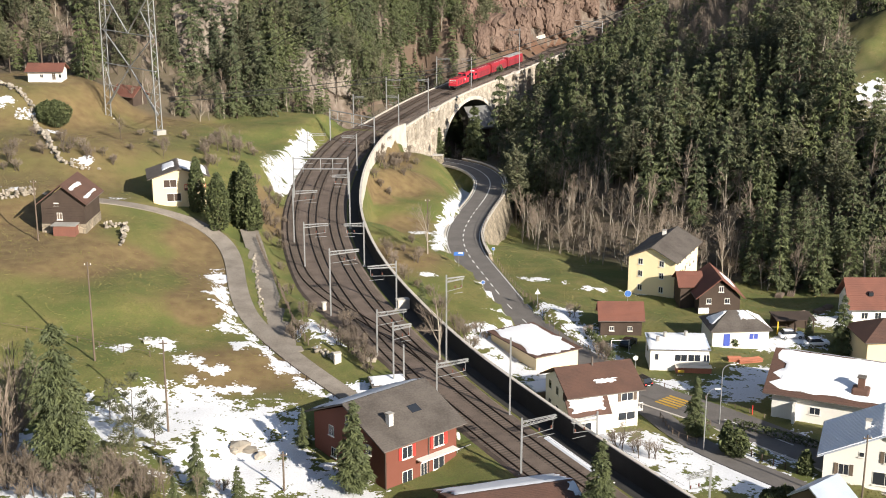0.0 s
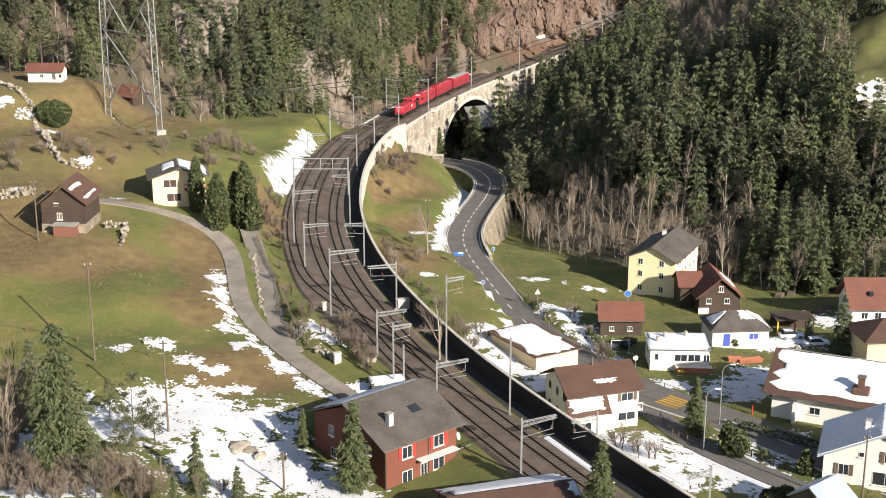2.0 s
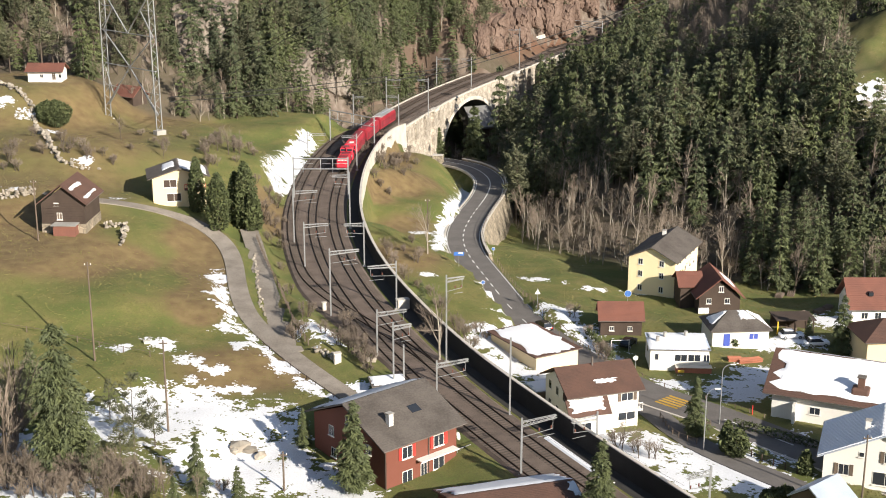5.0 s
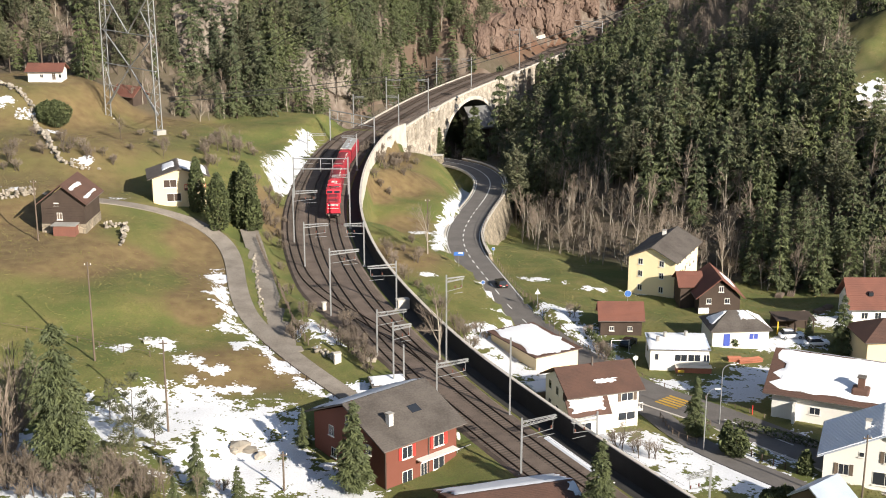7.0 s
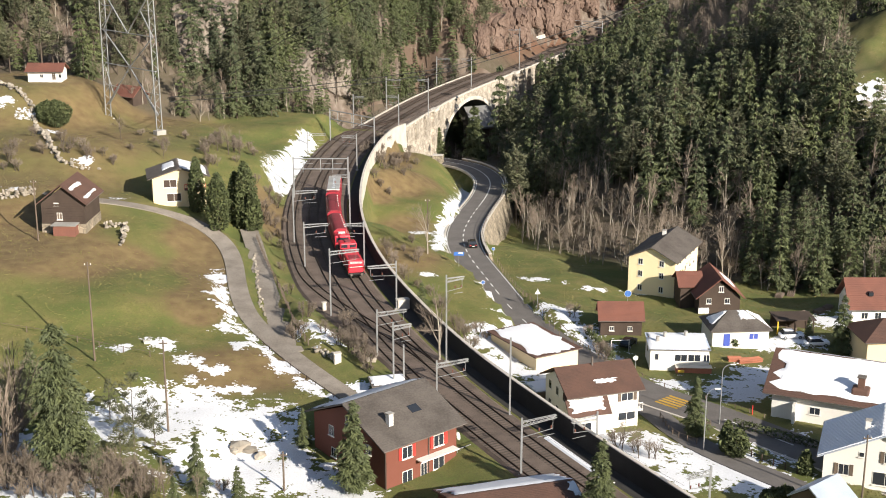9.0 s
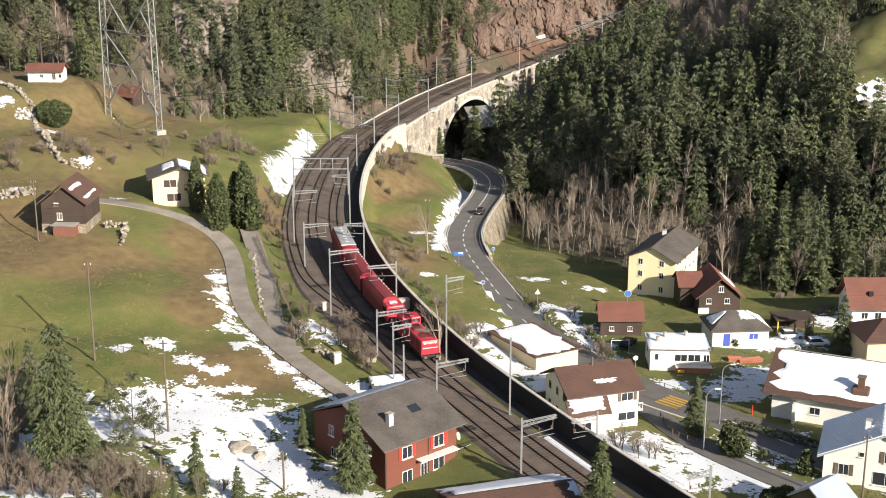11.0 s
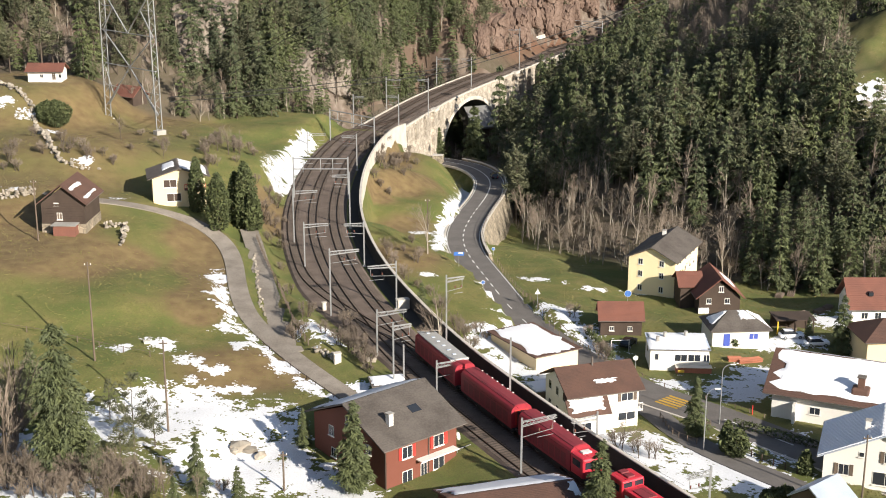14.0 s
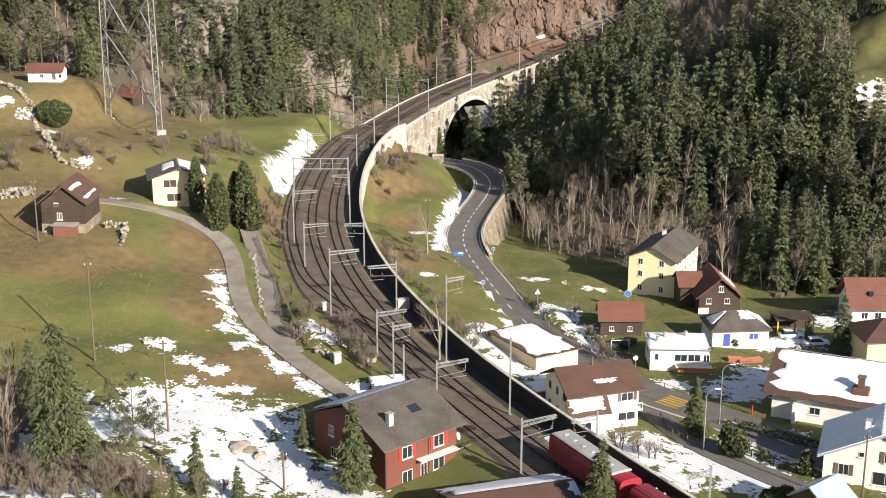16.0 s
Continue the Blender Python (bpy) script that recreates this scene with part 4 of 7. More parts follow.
def chassis(e, l):
    part("underframe", bevelled(-l / 2 + 0.3, l / 2 - 0.3, -1.3, 1.3, 0.75, 1.15, 0.05), M["black"], e)
    for x in (-l * 0.32, l * 0.32):
        bogie(e, x)
    for sx in (-1, 1):
        for sy in (-0.87, 0.87):
            part("buffer", rod((sx * (l / 2 - 0.3), sy, 1.0), (sx * (l / 2 + 0.15), sy, 1.0), 0.11, 0.22, 10), M["darksteel"], e)
    part("equipment_box", bevelled(-2.6, 2.2, -1.25, 1.25, 0.3, 0.8, 0.06), M["black"], e)


def body_section(w, h0, h1, round_):
    """Half-round or flat-topped cross-section as points across and up."""
    pts = [(-w, h0), (w, h0)]
    for k in range(11):
        a = k / 10 * math.pi
        pts.append((w * math.copysign(abs(math.cos(a)) ** (2 / (2.2 + round_)), math.cos(a)), h1 - 0.9 + 0.9 * math.sin(a) ** (2 / (2.0 + round_ * 0.4))))
    return pts


def hull(x0, x1, sec, bm=None):
    bm = bm or bmesh.new()
    a = [bm.verts.new((x0, y, z)) for y, z in sec]
    b = [bm.verts.new((x1, y, z)) for y, z in sec]
    n = len(sec)
    for k in range(n):
        bm.faces.new((a[k], a[(k + 1) % n], b[(k + 1) % n], b[k]))
    bm.faces.new(a[::-1])
    bm.faces.new(b)
    bmesh.ops.recalc_face_normals(bm, faces=bm.faces)
    return bm


def side_lines(e, x0, x1, n, w, z0, z1, mat):
    """Panel seams and shutters along both sides."""
    for k in range(n):
        x = x0 + (x1 - x0) * (k + 0.5) / n
        for s in (-1, 1):
            part("side_shutter", box(x - (x1 - x0) / n * 0.42, x + (x1 - x0) / n * 0.42, s * w - 0.012, s * w + 0.012, z0, z1), mat, e)


def front_vehicle(l):
    e = empty("rescue_locomotive", pose(0, 0, 0), "red rescue train power car with low hood and raised cab", "locomotive", "rescue train")
    chassis(e, l)
    f = l / 2
    bm = bevelled(f - 8.3, f - 0.45, -1.3, 1.3, 1.15, 3.25, 0.16)
    hood = part("hood", bm, M["trainred"], e, "long red hood with a flat roof")
    part("headband", bevelled(f - 0.5, f - 0.42, -1.05, 1.05, 2.75, 3.05, 0.02), M["traingrey"], hood)
    for y in (-0.8, 0.0, 0.8):
        part("headlight", rod((f - 0.5, y, 2.85), (f - 0.36, y, 2.85), 0.12, seg=10), M["frame"], hood)
    part("white_band", box(f - 0.47, f - 0.43, -1.1, 1.1, 2.1, 2.22), M["frame"], hood)
    part("end_platform", bevelled(f - 0.7, f, -1.45, 1.45, 0.95, 1.2, 0.04), M["black"], e)
    for y in (-1.4, 1.4):
        part("handrail", rod((f - 0.1, y, 1.1), (f - 0.1, y, 2.2), 0.03), M["shutter"], e)
    part("handrail", rod((f - 0.1, -1.4, 2.2), (f - 0.1, 1.4, 2.2), 0.03), M["shutter"], e)
    cab = part("cab", bevelled(f - 10.9, f - 8.3, -1.48, 1.48, 1.15, 4.1, 0.22), M["trainred"], e, "raised red driver's cab")
    for s in (-1, 1):
        part("cab_window", box(f - 10.5, f - 8.8, s * 1.48 - 0.012, s * 1.48 + 0.012, 2.7, 3.5), M["glass"], cab)
        part("cab_window", box(f - 8.32, f - 8.285, s * 0.72 - 0.55, s * 0.72 + 0.55, 3.3, 3.85), M["glass"], cab)
    for k, x in enumerate((f - 10.2, f - 9.1)):
        part("roof_box", bevelled(x - 0.4, x + 0.4, -0.5, 0.5, 4.05, 4.3, 0.06), M["trainroof"], cab)
    part("roof_grille", bevelled(f - 3.8, f - 1.6, -0.9, 0.9, 3.2, 3.32, 0.04), M["trainroof"], hood)
    part("roof_grille", bevelled(f - 7.4, f - 5.2, -0.8, 0.8, 3.2, 3.38, 0.04), M["trainroof"], hood)
    for x in (f - 6.6, f - 4.2, f - 2.0):
        for s in (-1, 1):
            part("side_panel", box(x - 0.9, x + 0.9, s * 1.3 - 0.015, s * 1.3 + 0.015, 1.5, 2.9), M["trainroof"], hood)
    part("rear_deck", bevelled(-f + 0.2, f - 10.9, -1.4, 1.4, 1.15, 2.3, 0.06), M["black"], e, "dark grey equipment deck behind the cab")
    part("exhaust", rod((-f + 2.2, 0.2, 2.3), (-f + 2.2, 0.2, 3.3), 0.22, seg=10), M["darksteel"], e)
    # white emblem on the flanks
    for s in (-1, 1):
        part("emblem", box(f - 8.0, f - 7.3, s * 1.3 - 0.02, s * 1.3 + 0.02, 2.0, 2.7), M["frame"], hood)
    return e


def tank_vehicle(l, label, cab_front, mat_roof):
    e = empty("rescue_wagon", pose(0, 0, 0), label, "railway wagon", "rescue train")
    chassis(e, l)
    f = l / 2
    front = f - (3.0 if cab_front else 0.5)
    body = part("body", hull(-f + 0.5, front, body_section(1.42, 1.1, 4.05, 0.4)), M["wagonred_shade"], e)
    part("roof", hull(-f + 0.7, front - 0.15, [(-1.05, 3.70), (1.05, 3.70), (0.9, 3.98), (0.45, 4.09), (-0.45, 4.09), (-0.9, 3.98)]), mat_roof, e)
    side_lines(body, -f + 1.2, front - 0.8, 8, 1.42, 1.4, 2.9, M["trainroof"])
    for k in range(7):
        part("roof_lamp", bevelled(-f + 2 + k * (l - 5) / 7, -f + 2.25 + k * (l - 5) / 7, 0.75, 0.95, 4.0, 4.1, 0.03), M["frame"], e)
    if cab_front:
        c = part("crew_cab", bevelled(front, f - 0.35, -1.4, 1.4, 1.1, 3.55, 0.25), M["trainred"], e, "bright red crew cab with windows")
        part("windscreen", box(f - 0.36, f - 0.33, -1.1, 1.1, 2.3, 3.1), M["glass"], c)
        for s in (-1, 1):
            part("cab_window", box(front + 0.5, f - 0.9, s * 1.4 - 0.012, s * 1.4 + 0.012, 2.3, 3.1), M["glass"], c)
        part("roof_light", bevelled(front + 0.6, front + 1.4, -0.6, 0.6, 3.5, 3.72, 0.06), M["frame"], c)
    else:
        part("gangway", bevelled(front, f, -0.6, 0.6, 1.2, 3.3, 0.05), M["black"], e)
        # brighter red panel paints the sunlit look of the wagon's front end
        part("end_lit_panel", box(front - 0.01, front + 0.03, -0.9, 0.9, 1.5, 3.4), M["shutter"], e)
    return e


def rear_vehicle(l):
    e = empty("equipment_wagon", pose(0, 0, 0), "red equipment wagon with a pale grey flat roof", "railway wagon", "rescue train")
    chassis(e, l)
    f = l / 2
    body = part("body", hull(-f + 0.4, f - 0.4, body_section(1.45, 1.1, 4.0, 1.6)), M["wagonred_shade"], e)
    side_lines(body, -f + 1.0, f - 1.0, 9, 1.45, 1.4, 3.0, M["trainroof"])
    roof = part("roof", bevelled(-f + 0.5, f - 2.4, -1.25, 1.25, 3.94, 4.08, 0.05), M["traingrey"], e, "pale grey ribbed roof")
    for k in range(6):
        part("roof_vent", bevelled(-f + 1.5 + k * 1.8, -f + 1.9 + k * 1.8, -0.25, 0.25, 4.06, 4.16, 0.03), M["metalroof"], roof)
    part("white_edge", box(f - 2.4, f - 2.1, -1.3, 1.3, 3.95, 4.07), M["frame"], e)
    return e


LENGTHS = (14.6, 15.0, 14.6, 14.8)
back = 0.0
for k, l in enumerate(LENGTHS):
    ob = (front_vehicle(l), None)[0] if k == 0 else rear_vehicle(l) if k == 3 else tank_vehicle(l, ("red tank wagon with a crew cab and rounded roof", "red rescue wagon with a rounded roof, its red darkened for shade")[k - 1], k == 1, M["trainroof"])
    CARS.append((ob, train_rows(back, l)))
    back += l + 0.7


# ------------------------------------------------------------------ car
def car_shape():
    e = empty("car", pose(0, 0, 0), "small black hatchback driving up the valley road", "car")
    body = part("body", bevelled(-2.05, 2.05, -0.86, 0.86, 0.3, 0.92, 0.16), M["carpaint"], e)
    bm = bmesh.new()
    lo = [bm.verts.new(p) for p in ((-1.9, -0.8, 0.9), (1.0, -0.8, 0.9), (1.0, 0.8, 0.9), (-1.9, 0.8, 0.9))]
    hi = [bm.verts.new(p) for p in ((-1.5, -0.62, 1.45), (0.25, -0.62, 1.45), (0.25, 0.62, 1.45), (-1.5, 0.62, 1.45))]
    for q in range(4):
        bm.faces.new((lo[q], lo[(q + 1) % 4], hi[(q + 1) % 4], hi[q]))
    bm.faces.new(hi)
    bmesh.ops.recalc_face_normals(bm, faces=bm.faces)
    part("cabin_glass", bm, M["glass"], e)
    part("roof", bevelled(-1.5, 0.25, -0.63, 0.63, 1.43, 1.49, 0.025), M["carpaint"], e)
    for x in (-1.3, 1.3):
        for y in (-0.8, 0.8):
            w = part("wheel", rod((x, y - 0.1, 0.31), (x, y + 0.1, 0.31), 0.31, seg=16), M["black"], e)
            part("rim", rod((x, y - 0.11, 0.31), (x, y + 0.11, 0.31), 0.19, seg=10), M["steel"], w)
    for y in (-0.6, 0.6):
        part("headlight", bevelled(2.0, 2.07, y - 0.18, y + 0.18, 0.62, 0.78, 0.02), M["frame"], e)
        part("tail_light", bevelled(-2.07, -2.0, y - 0.16, y + 0.16, 0.65, 0.82, 0.02), M["redsign"], e)
    part("number_plate", box(-2.075, -2.05, -0.26, 0.26, 0.45, 0.56), M["frame"], e)
    return e


def car_rows():
    """Along the right-hand lane of the valley road, away from the village."""
    lane = shifted(ROAD, 1.6)[::-1]
    seg = np.r_[0, np.cumsum(np.linalg.norm(np.diff(lane[:, :2], axis=0), axis=1))]
    rows = []
    for k in range(33):
        t = k * 0.5
        s = float(np.interp(t, CAR_T, CAR_S))
        s = min(max(s, 3.0), seg[-1] - 4)
        p, q = (np.array([np.interp(s + d_, seg, lane[:, c_]) for c_ in range(3)]) for d_ in (-1.3, 1.3))
        m_ = (p + q) / 2
        rows.append((t, pose(m_[0], m_[1], m_[2] + 0.03, 0, 0, math.degrees(math.atan2(q[1] - p[1], q[0] - p[0])))))
    return rows
CAR_T = (0, 2.5, 4.2, 6.3, 7.0, 8.0, 9.0, 12.5, 14.5, 15.2, 16.0)
CAR_S = (57, 62, 77, 104, 113, 126, 141, 190.5, 219, 236, 250)
CARS.append((car_shape(), car_rows()))


# ------------------------------------------------------------------ houses
def window(e, face, dims, u, z, w, h, shutters=None, pane=None, sill=True, frame_mat=None):
    """A window on a wall: frame, panes, mullion, sill and, if wanted, shutters. face: s, n (long sides), w, e (ends)."""
    L, W = dims
    turn = {"s": 0, "e": 90, "n": 180, "w": -90}[face]
    off = W / 2 if face in "sn" else L / 2
    m = Matrix.Rotation(radians(turn), 4, "Z") @ Matrix.Translation((u, -off, z))
    fr = part("window", box(-w / 2, w / 2, -0.05, 0.05, -h / 2, h / 2, m=m), frame_mat or M["frame"], e)
    n = 2 if w > 0.7 else 1
    for k in range(n):
        x0 = -w / 2 + 0.08 + k * (w - 0.08) / n
        part("pane", box(x0, x0 + (w - 0.08) / n - 0.08, -0.066, -0.03, -h / 2 + 0.08, h / 2 - 0.08, m=m), pane or M["glass"], fr)
    if sill:
        part("sill", box(-w / 2 - 0.08, w / 2 + 0.08, -0.16, 0.02, -h / 2 - 0.09, -h / 2, m=m), frame_mat or M["frame"], fr)
    if shutters:
        for s in (-1, 1):
            part("shutter", bevelled_at(s * (w / 2 + 0.27), 0.24, h / 2, m), shutters, fr)


def bevelled_at(x, hw, hh, m):
    bm = box(x - hw, x + hw, -0.09, -0.02, -hh, hh, m=m)
    for k in range(5):
        z = -hh + (k + 0.5) * hh * 2 / 5
        box(x - hw * 0.8, x + hw * 0.8, -0.105, -0.085, z - hh * 0.13, z + hh * 0.13, bm, m)
    return bm


def slope(bm, a, b, c, d, courses=18, lift=0.035, thick=0.16):
    """A roof slope of overlapping courses between eave a-b and ridge d-c."""
    a, b, c, d = (Vector(p) for p in (a, b, c, d))
    n = (b - a).cross(d - a).normalized()
    rows = [(0.0, -0.02)]
    for k in range(courses):
        rows += [(k / courses, lift), ((k + 1) / courses, 0.0)]
    left = [bm.verts.new(a.lerp(d, t) + n * o) for t, o in rows]
    right = [bm.verts.new(b.lerp(c, t) + n * o) for t, o in rows]
    for k in range(len(rows) - 1):
        bm.faces.new((left[k], right[k], right[k + 1], left[k + 1]))
    under = [bm.verts.new(q - n * thick) for q in (a, b, c, d)]
    top = [bm.verts.new(q) for q in (a, b, c, d)]
    bm.faces.new(under[::-1])
    for k in range(4):
        bm.faces.new((top[k], under[k], under[(k + 1) % 4], top[(k + 1) % 4]))


def snow_sheet(a, b, c, d, t0, t1, u0, u1, seed, parent, thick=0.14, n=26):
    """Snow lying on a roof slope, with a ragged melting edge."""
    r = np.random.default_rng(seed)
    a, b, c, d = (Vector(p) for p in (a, b, c, d))
    nrm = (b - a).cross(d - a).normalized()
    bm = bmesh.new()
    grid = []
    jl, jr = r.normal(0, 0.02, n + 1), r.normal(0, 0.02, n + 1)
    jb = np.cumsum(r.normal(0, 0.012, n + 1))
    jb -= np.linspace(jb[0], jb[-1], n + 1)
    jt = r.normal(0, 0.012, n + 1)
    for i in range(n + 1):
        row = []
        for j in range(9):
            v_ = j / 8
            u = u0 + (u1 - u0) * (i / n)
            if i == 0:
                u += jl[j] * 2
            if i == n:
                u += jr[j] * 2
            t = (t0 + jb[i]) * (1 - v_) + (t1 + jt[i]) * v_
            u, t = min(max(u, 0.004), 0.996), min(max(t, 0.004), 0.996)
            edge = 0.02 if i in (0, n) or j in (0, 8) else 1.0
            p = a.lerp(b, u).lerp(d.lerp(c, u), t) + nrm * (0.04 + thick * edge * (0.8 + 0.35 * r.random()))
            row.append(bm.verts.new(p))
        grid.append(row)
    for i in range(n):
        for j in range(8):
            bm.faces.new((grid[i][j], grid[i + 1][j], grid[i + 1][j + 1], grid[i][j + 1]))
    o = part("roof_snow", bm, M["snow"], parent, "melting snow sheet")
    for p in o.data.polygons:
        p.use_smooth = True
    return o


def house(name, label, category, corner, rz, L, W, h, rise, wall, roof, over=0.6, kind="gable", ridge="x", chimneys=(), windows=(), snow=(), base=1.5, turn_corner=(-1, -1), courses=18, group=""):
    """A building with its near corner at a place; windows: (face, u, z, w, h[, shutters[, pane]])."""
    cx, cy, cz = corner
    if turn_corner == (0, 0):
        cz -= h + rise + 0.12  # given by the middle of its ridge
    off = Matrix.Rotation(radians(rz), 4, "Z") @ Vector((-turn_corner[0] * L / 2, -turn_corner[1] * W / 2, 0))
    e = empty(name, pose(cx + off.x, cy + off.y, cz, 0, 0, rz), label, category, group)
    x, y = L / 2, W / 2
    bm = box(-x, x, -y, y, -base, h)
    if kind == "gable":
        if ridge == "x":
            for s in (-1, 1):
                vs = [bm.verts.new(p) for p in ((s * x, -y, h), (s * x, y, h), (s * x, 0, h + rise * y / (y + over)))]
                bm.faces.new(vs)
        else:
            for s in (-1, 1):
                vs = [bm.verts.new(p) for p in ((-x, s * y, h), (x, s * y, h), (0, s * y, h + rise * x / (x + over)))]
                bm.faces.new(vs)
    w = part("wall", bm, wall, e)
    rb = bmesh.new()
    X, Y = x + over, y + over
    top = h + 0.12 + rise
    z0 = h + 0.12 - (0 if kind == "flat" else rise * over / ((y if ridge == "x" else x) + over) * 0.3)
    if kind == "gable" and ridge == "x":
        S = {"s": ((-X, -Y, z0), (X, -Y, z0), (X, 0, top), (-X, 0, top)), "n": ((X, Y, z0), (-X, Y, z0), (-X, 0, top), (X, 0, top))}
    elif kind == "gable":
        S = {"w": ((-X, Y, z0), (-X, -Y, z0), (0, -Y, top), (0, Y, top)), "e": ((X, -Y, z0), (X, Y, z0), (0, Y, top), (0, -Y, top))}
    elif kind == "hip":
        k = max(X - Y, 0.3) if ridge == "x" else 0.3
        S = {"s": ((-X, -Y, z0), (X, -Y, z0), (k, 0, top), (-k, 0, top)), "n": ((X, Y, z0), (-X, Y, z0), (-k, 0, top), (k, 0, top)),
             "e": ((X, -Y, z0), (X, Y, z0), (k, 0, top), (k, 0, top - 0.001)), "w": ((-X, Y, z0), (-X, -Y, z0), (-k, 0, top), (-k, 0, top - 0.001))}
    elif kind == "shed":
        S = {"s": ((-X, -Y, z0), (X, -Y, z0), (X, Y, top), (-X, Y, top))}
    else:
        S = {"s": ((-X, -Y, z0), (X, -Y, z0), (X, Y, z0 + 0.05), (-X, Y, z0 + 0.05))}
    for q in S.values():
        slope(rb, *q, courses=courses)
    r = part("roof", rb, roof, e)
    for q in list(S.values())[:2]:
        part("gutter", rod(Vector(q[0]) + Vector((0, 0, -0.08)), Vector(q[1]) + Vector((0, 0, -0.08)), 0.07, seg=6), M["darksteel"], e)
    for k, (px, py, ph) in enumerate(chimneys):
        zc = h + rise * (1 - abs(py if ridge == "x" else px) / ((Y if ridge == "x" else X)))
        c = part("chimney", box(px - 0.32, px + 0.32, py - 0.32, py + 0.32, zc - 0.3, zc + ph), M["white"], r)
        part("chimney_cap", bevelled(px - 0.42, px + 0.42, py - 0.42, py + 0.42, zc + ph, zc + ph + 0.1, 0.03), M["concrete"], c)
    for q in windows:
        window(e, q[0], (L, W), *q[1:5], shutters=q[5] if len(q) > 5 else None, pane=q[6] if len(q) > 6 else None)
    for k, (face, t0, t1, u0, u1) in enumerate(snow):
        snow_sheet(*S[face], t0, t1, u0, u1, int(abs(cx) * 10) + k, r)
    return e


def balcony(e, x0, x1, y0, y1, z, rail_mat, slab=None):
    b = part("balcony", box(x0, x1, y0, y1, z - 0.15, z), slab or M["concrete"], e)
    n = max(3, int((x1 - x0) / 0.4))
    for k in range(n + 1):
        x = x0 + (x1 - x0) * k / n
        part("baluster", box(x - 0.03, x + 0.03, y0, y0 + 0.05, z, z + 0.95), rail_mat, b)
    part("handrail", box(x0, x1, y0 - 0.02, y0 + 0.07, z + 0.95, z + 1.03), rail_mat, b)
    return b


# the red-brown house beside the line
S_ = M["shutter"]
hb = house("house", "red-brown boarded house with a grey slate roof and red shutters", "house", (-6.56, 138.54, -1.94), 41, 10.8, 13.8, 5.3, 3.3, M["brownwall"], M["slate"], over=0.9, chimneys=((-2.9, -4.6, 1.4),), snow=(("n", 0.05, 0.97, 0.02, 0.98),),
           windows=(("s", -2.2, 3.8, 1.5, 1.5, S_), ("s", 2.6, 3.9, 1.6, 1.5, S_), ("s", 2.6, 1.0, 1.7, 1.5), ("s", -2.2, 0.7, 1.5, 1.6), ("s", 0.3, 0.6, 1.0, 2.2),
                    ("w", -3.4, 4.0, 1.0, 1.3), ("w", 0.6, 4.0, 1.2, 1.3), ("w", -3.0, 1.3, 1.0, 1.2), ("w", 1.0, 1.3, 1.0, 1.2), ("w", 3.8, 4.0, 1.0, 1.2), ("w", 0.0, 6.4, 1.0, 1.0)), courses=26, base=3)
part("canopy", box(-0.9, 4.9, -8.0, -6.85, 2.35, 2.5), M["white"], hb, "pale awning over the ground-floor windows")
part("skylight", box(0.3, 1.7, -0.6, 0.6, -0.05, 0.12, m=Matrix.Translation((0.6, -3.6, 7.1)) @ Matrix.Rotation(radians(23), 4, "X")), M["glass"], hb)
part("corner_post", box(-5.47, -5.3, -6.97, -6.8, -2, 5.2), M["darkwood"], hb)
part("drainpipe", rod((1.0, -7.0, -1), (1.0, -7.0, 5.1), 0.06), M["darksteel"], hb)
for dx in (0.0, 0.9):
    part("satellite_dish", rod((5.7 + dx * 0.5, -5.4 - dx, 3.4 - dx * 0.3), (5.82 + dx * 0.5, -5.55 - dx, 3.45 - dx * 0.3), 0.5, 0.46, 16), M["frame"], hb, "white satellite dish")
balcony(hb, 5.4, 8.0, -6.6, -4.2, 0.6, M["steel"])

# the white house with the brown roof
hw = house("house", "white rendered house with a brown tiled roof and snow", "house", (17.16, 166.7, -7.5), 17.5, 10.2, 8.7, 5.4, 2.6, M["white"], M["tile"], over=0.7,
           windows=(("w", -2.6, 4.6, 0.9, 1.3), ("w", 0.0, 4.6, 0.9, 1.3), ("w", 2.4, 4.6, 0.9, 1.3), ("w", -2.6, 1.8, 0.9, 1.3), ("w", 0.0, 1.8, 0.9, 1.3), ("w", 2.4, 1.8, 0.9, 1.3), ("w", 0.0, 6.9, 0.9, 1.0),
                    ("s", 3.4, 4.4, 1.8, 1.2, M["wood"]), ("s", 3.4, 1.6, 2.6, 1.3), ("s", -3.4, 1.5, 2.0, 1.3), ("s", -1.4, 1.4, 0.8, 1.3)), snow=(("s", 0.36, 0.47, 0.42, 0.66),), courses=24, base=3)
part("flue_pipe", rod((-0.2, -0.3, 7.6), (-0.2, -0.3, 9.2), 0.16, seg=10), M["darksteel"], hw, "dark metal flue pipe")
lean = part("annexe", box(-5.3, -0.2, -5.7, -4.3, -3, 3.2), M["white"], hw)
bm = bmesh.new()
slope(bm, (-5.9, -6.3, 3.1), (0.3, -6.3, 3.1), (0.3, -3.9, 5.75), (-5.9, -3.9, 5.75), 12)
part("annexe_roof", bm, M["tile"], hw)
snow_sheet((-5.9, -6.3, 3.1), (0.3, -6.3, 3.1), (0.3, -3.9, 5.75), (-5.9, -3.9, 5.75), 0.16, 0.72, 0.1, 0.86, 4, hw)
window(hw, "s", (10.6, 11.4), -3.4, 1.3, 2.0, 1.3)
balcony(hw, 0.9, 5.3, -5.4, -4.3, 2.7, M["white"], M["white"])

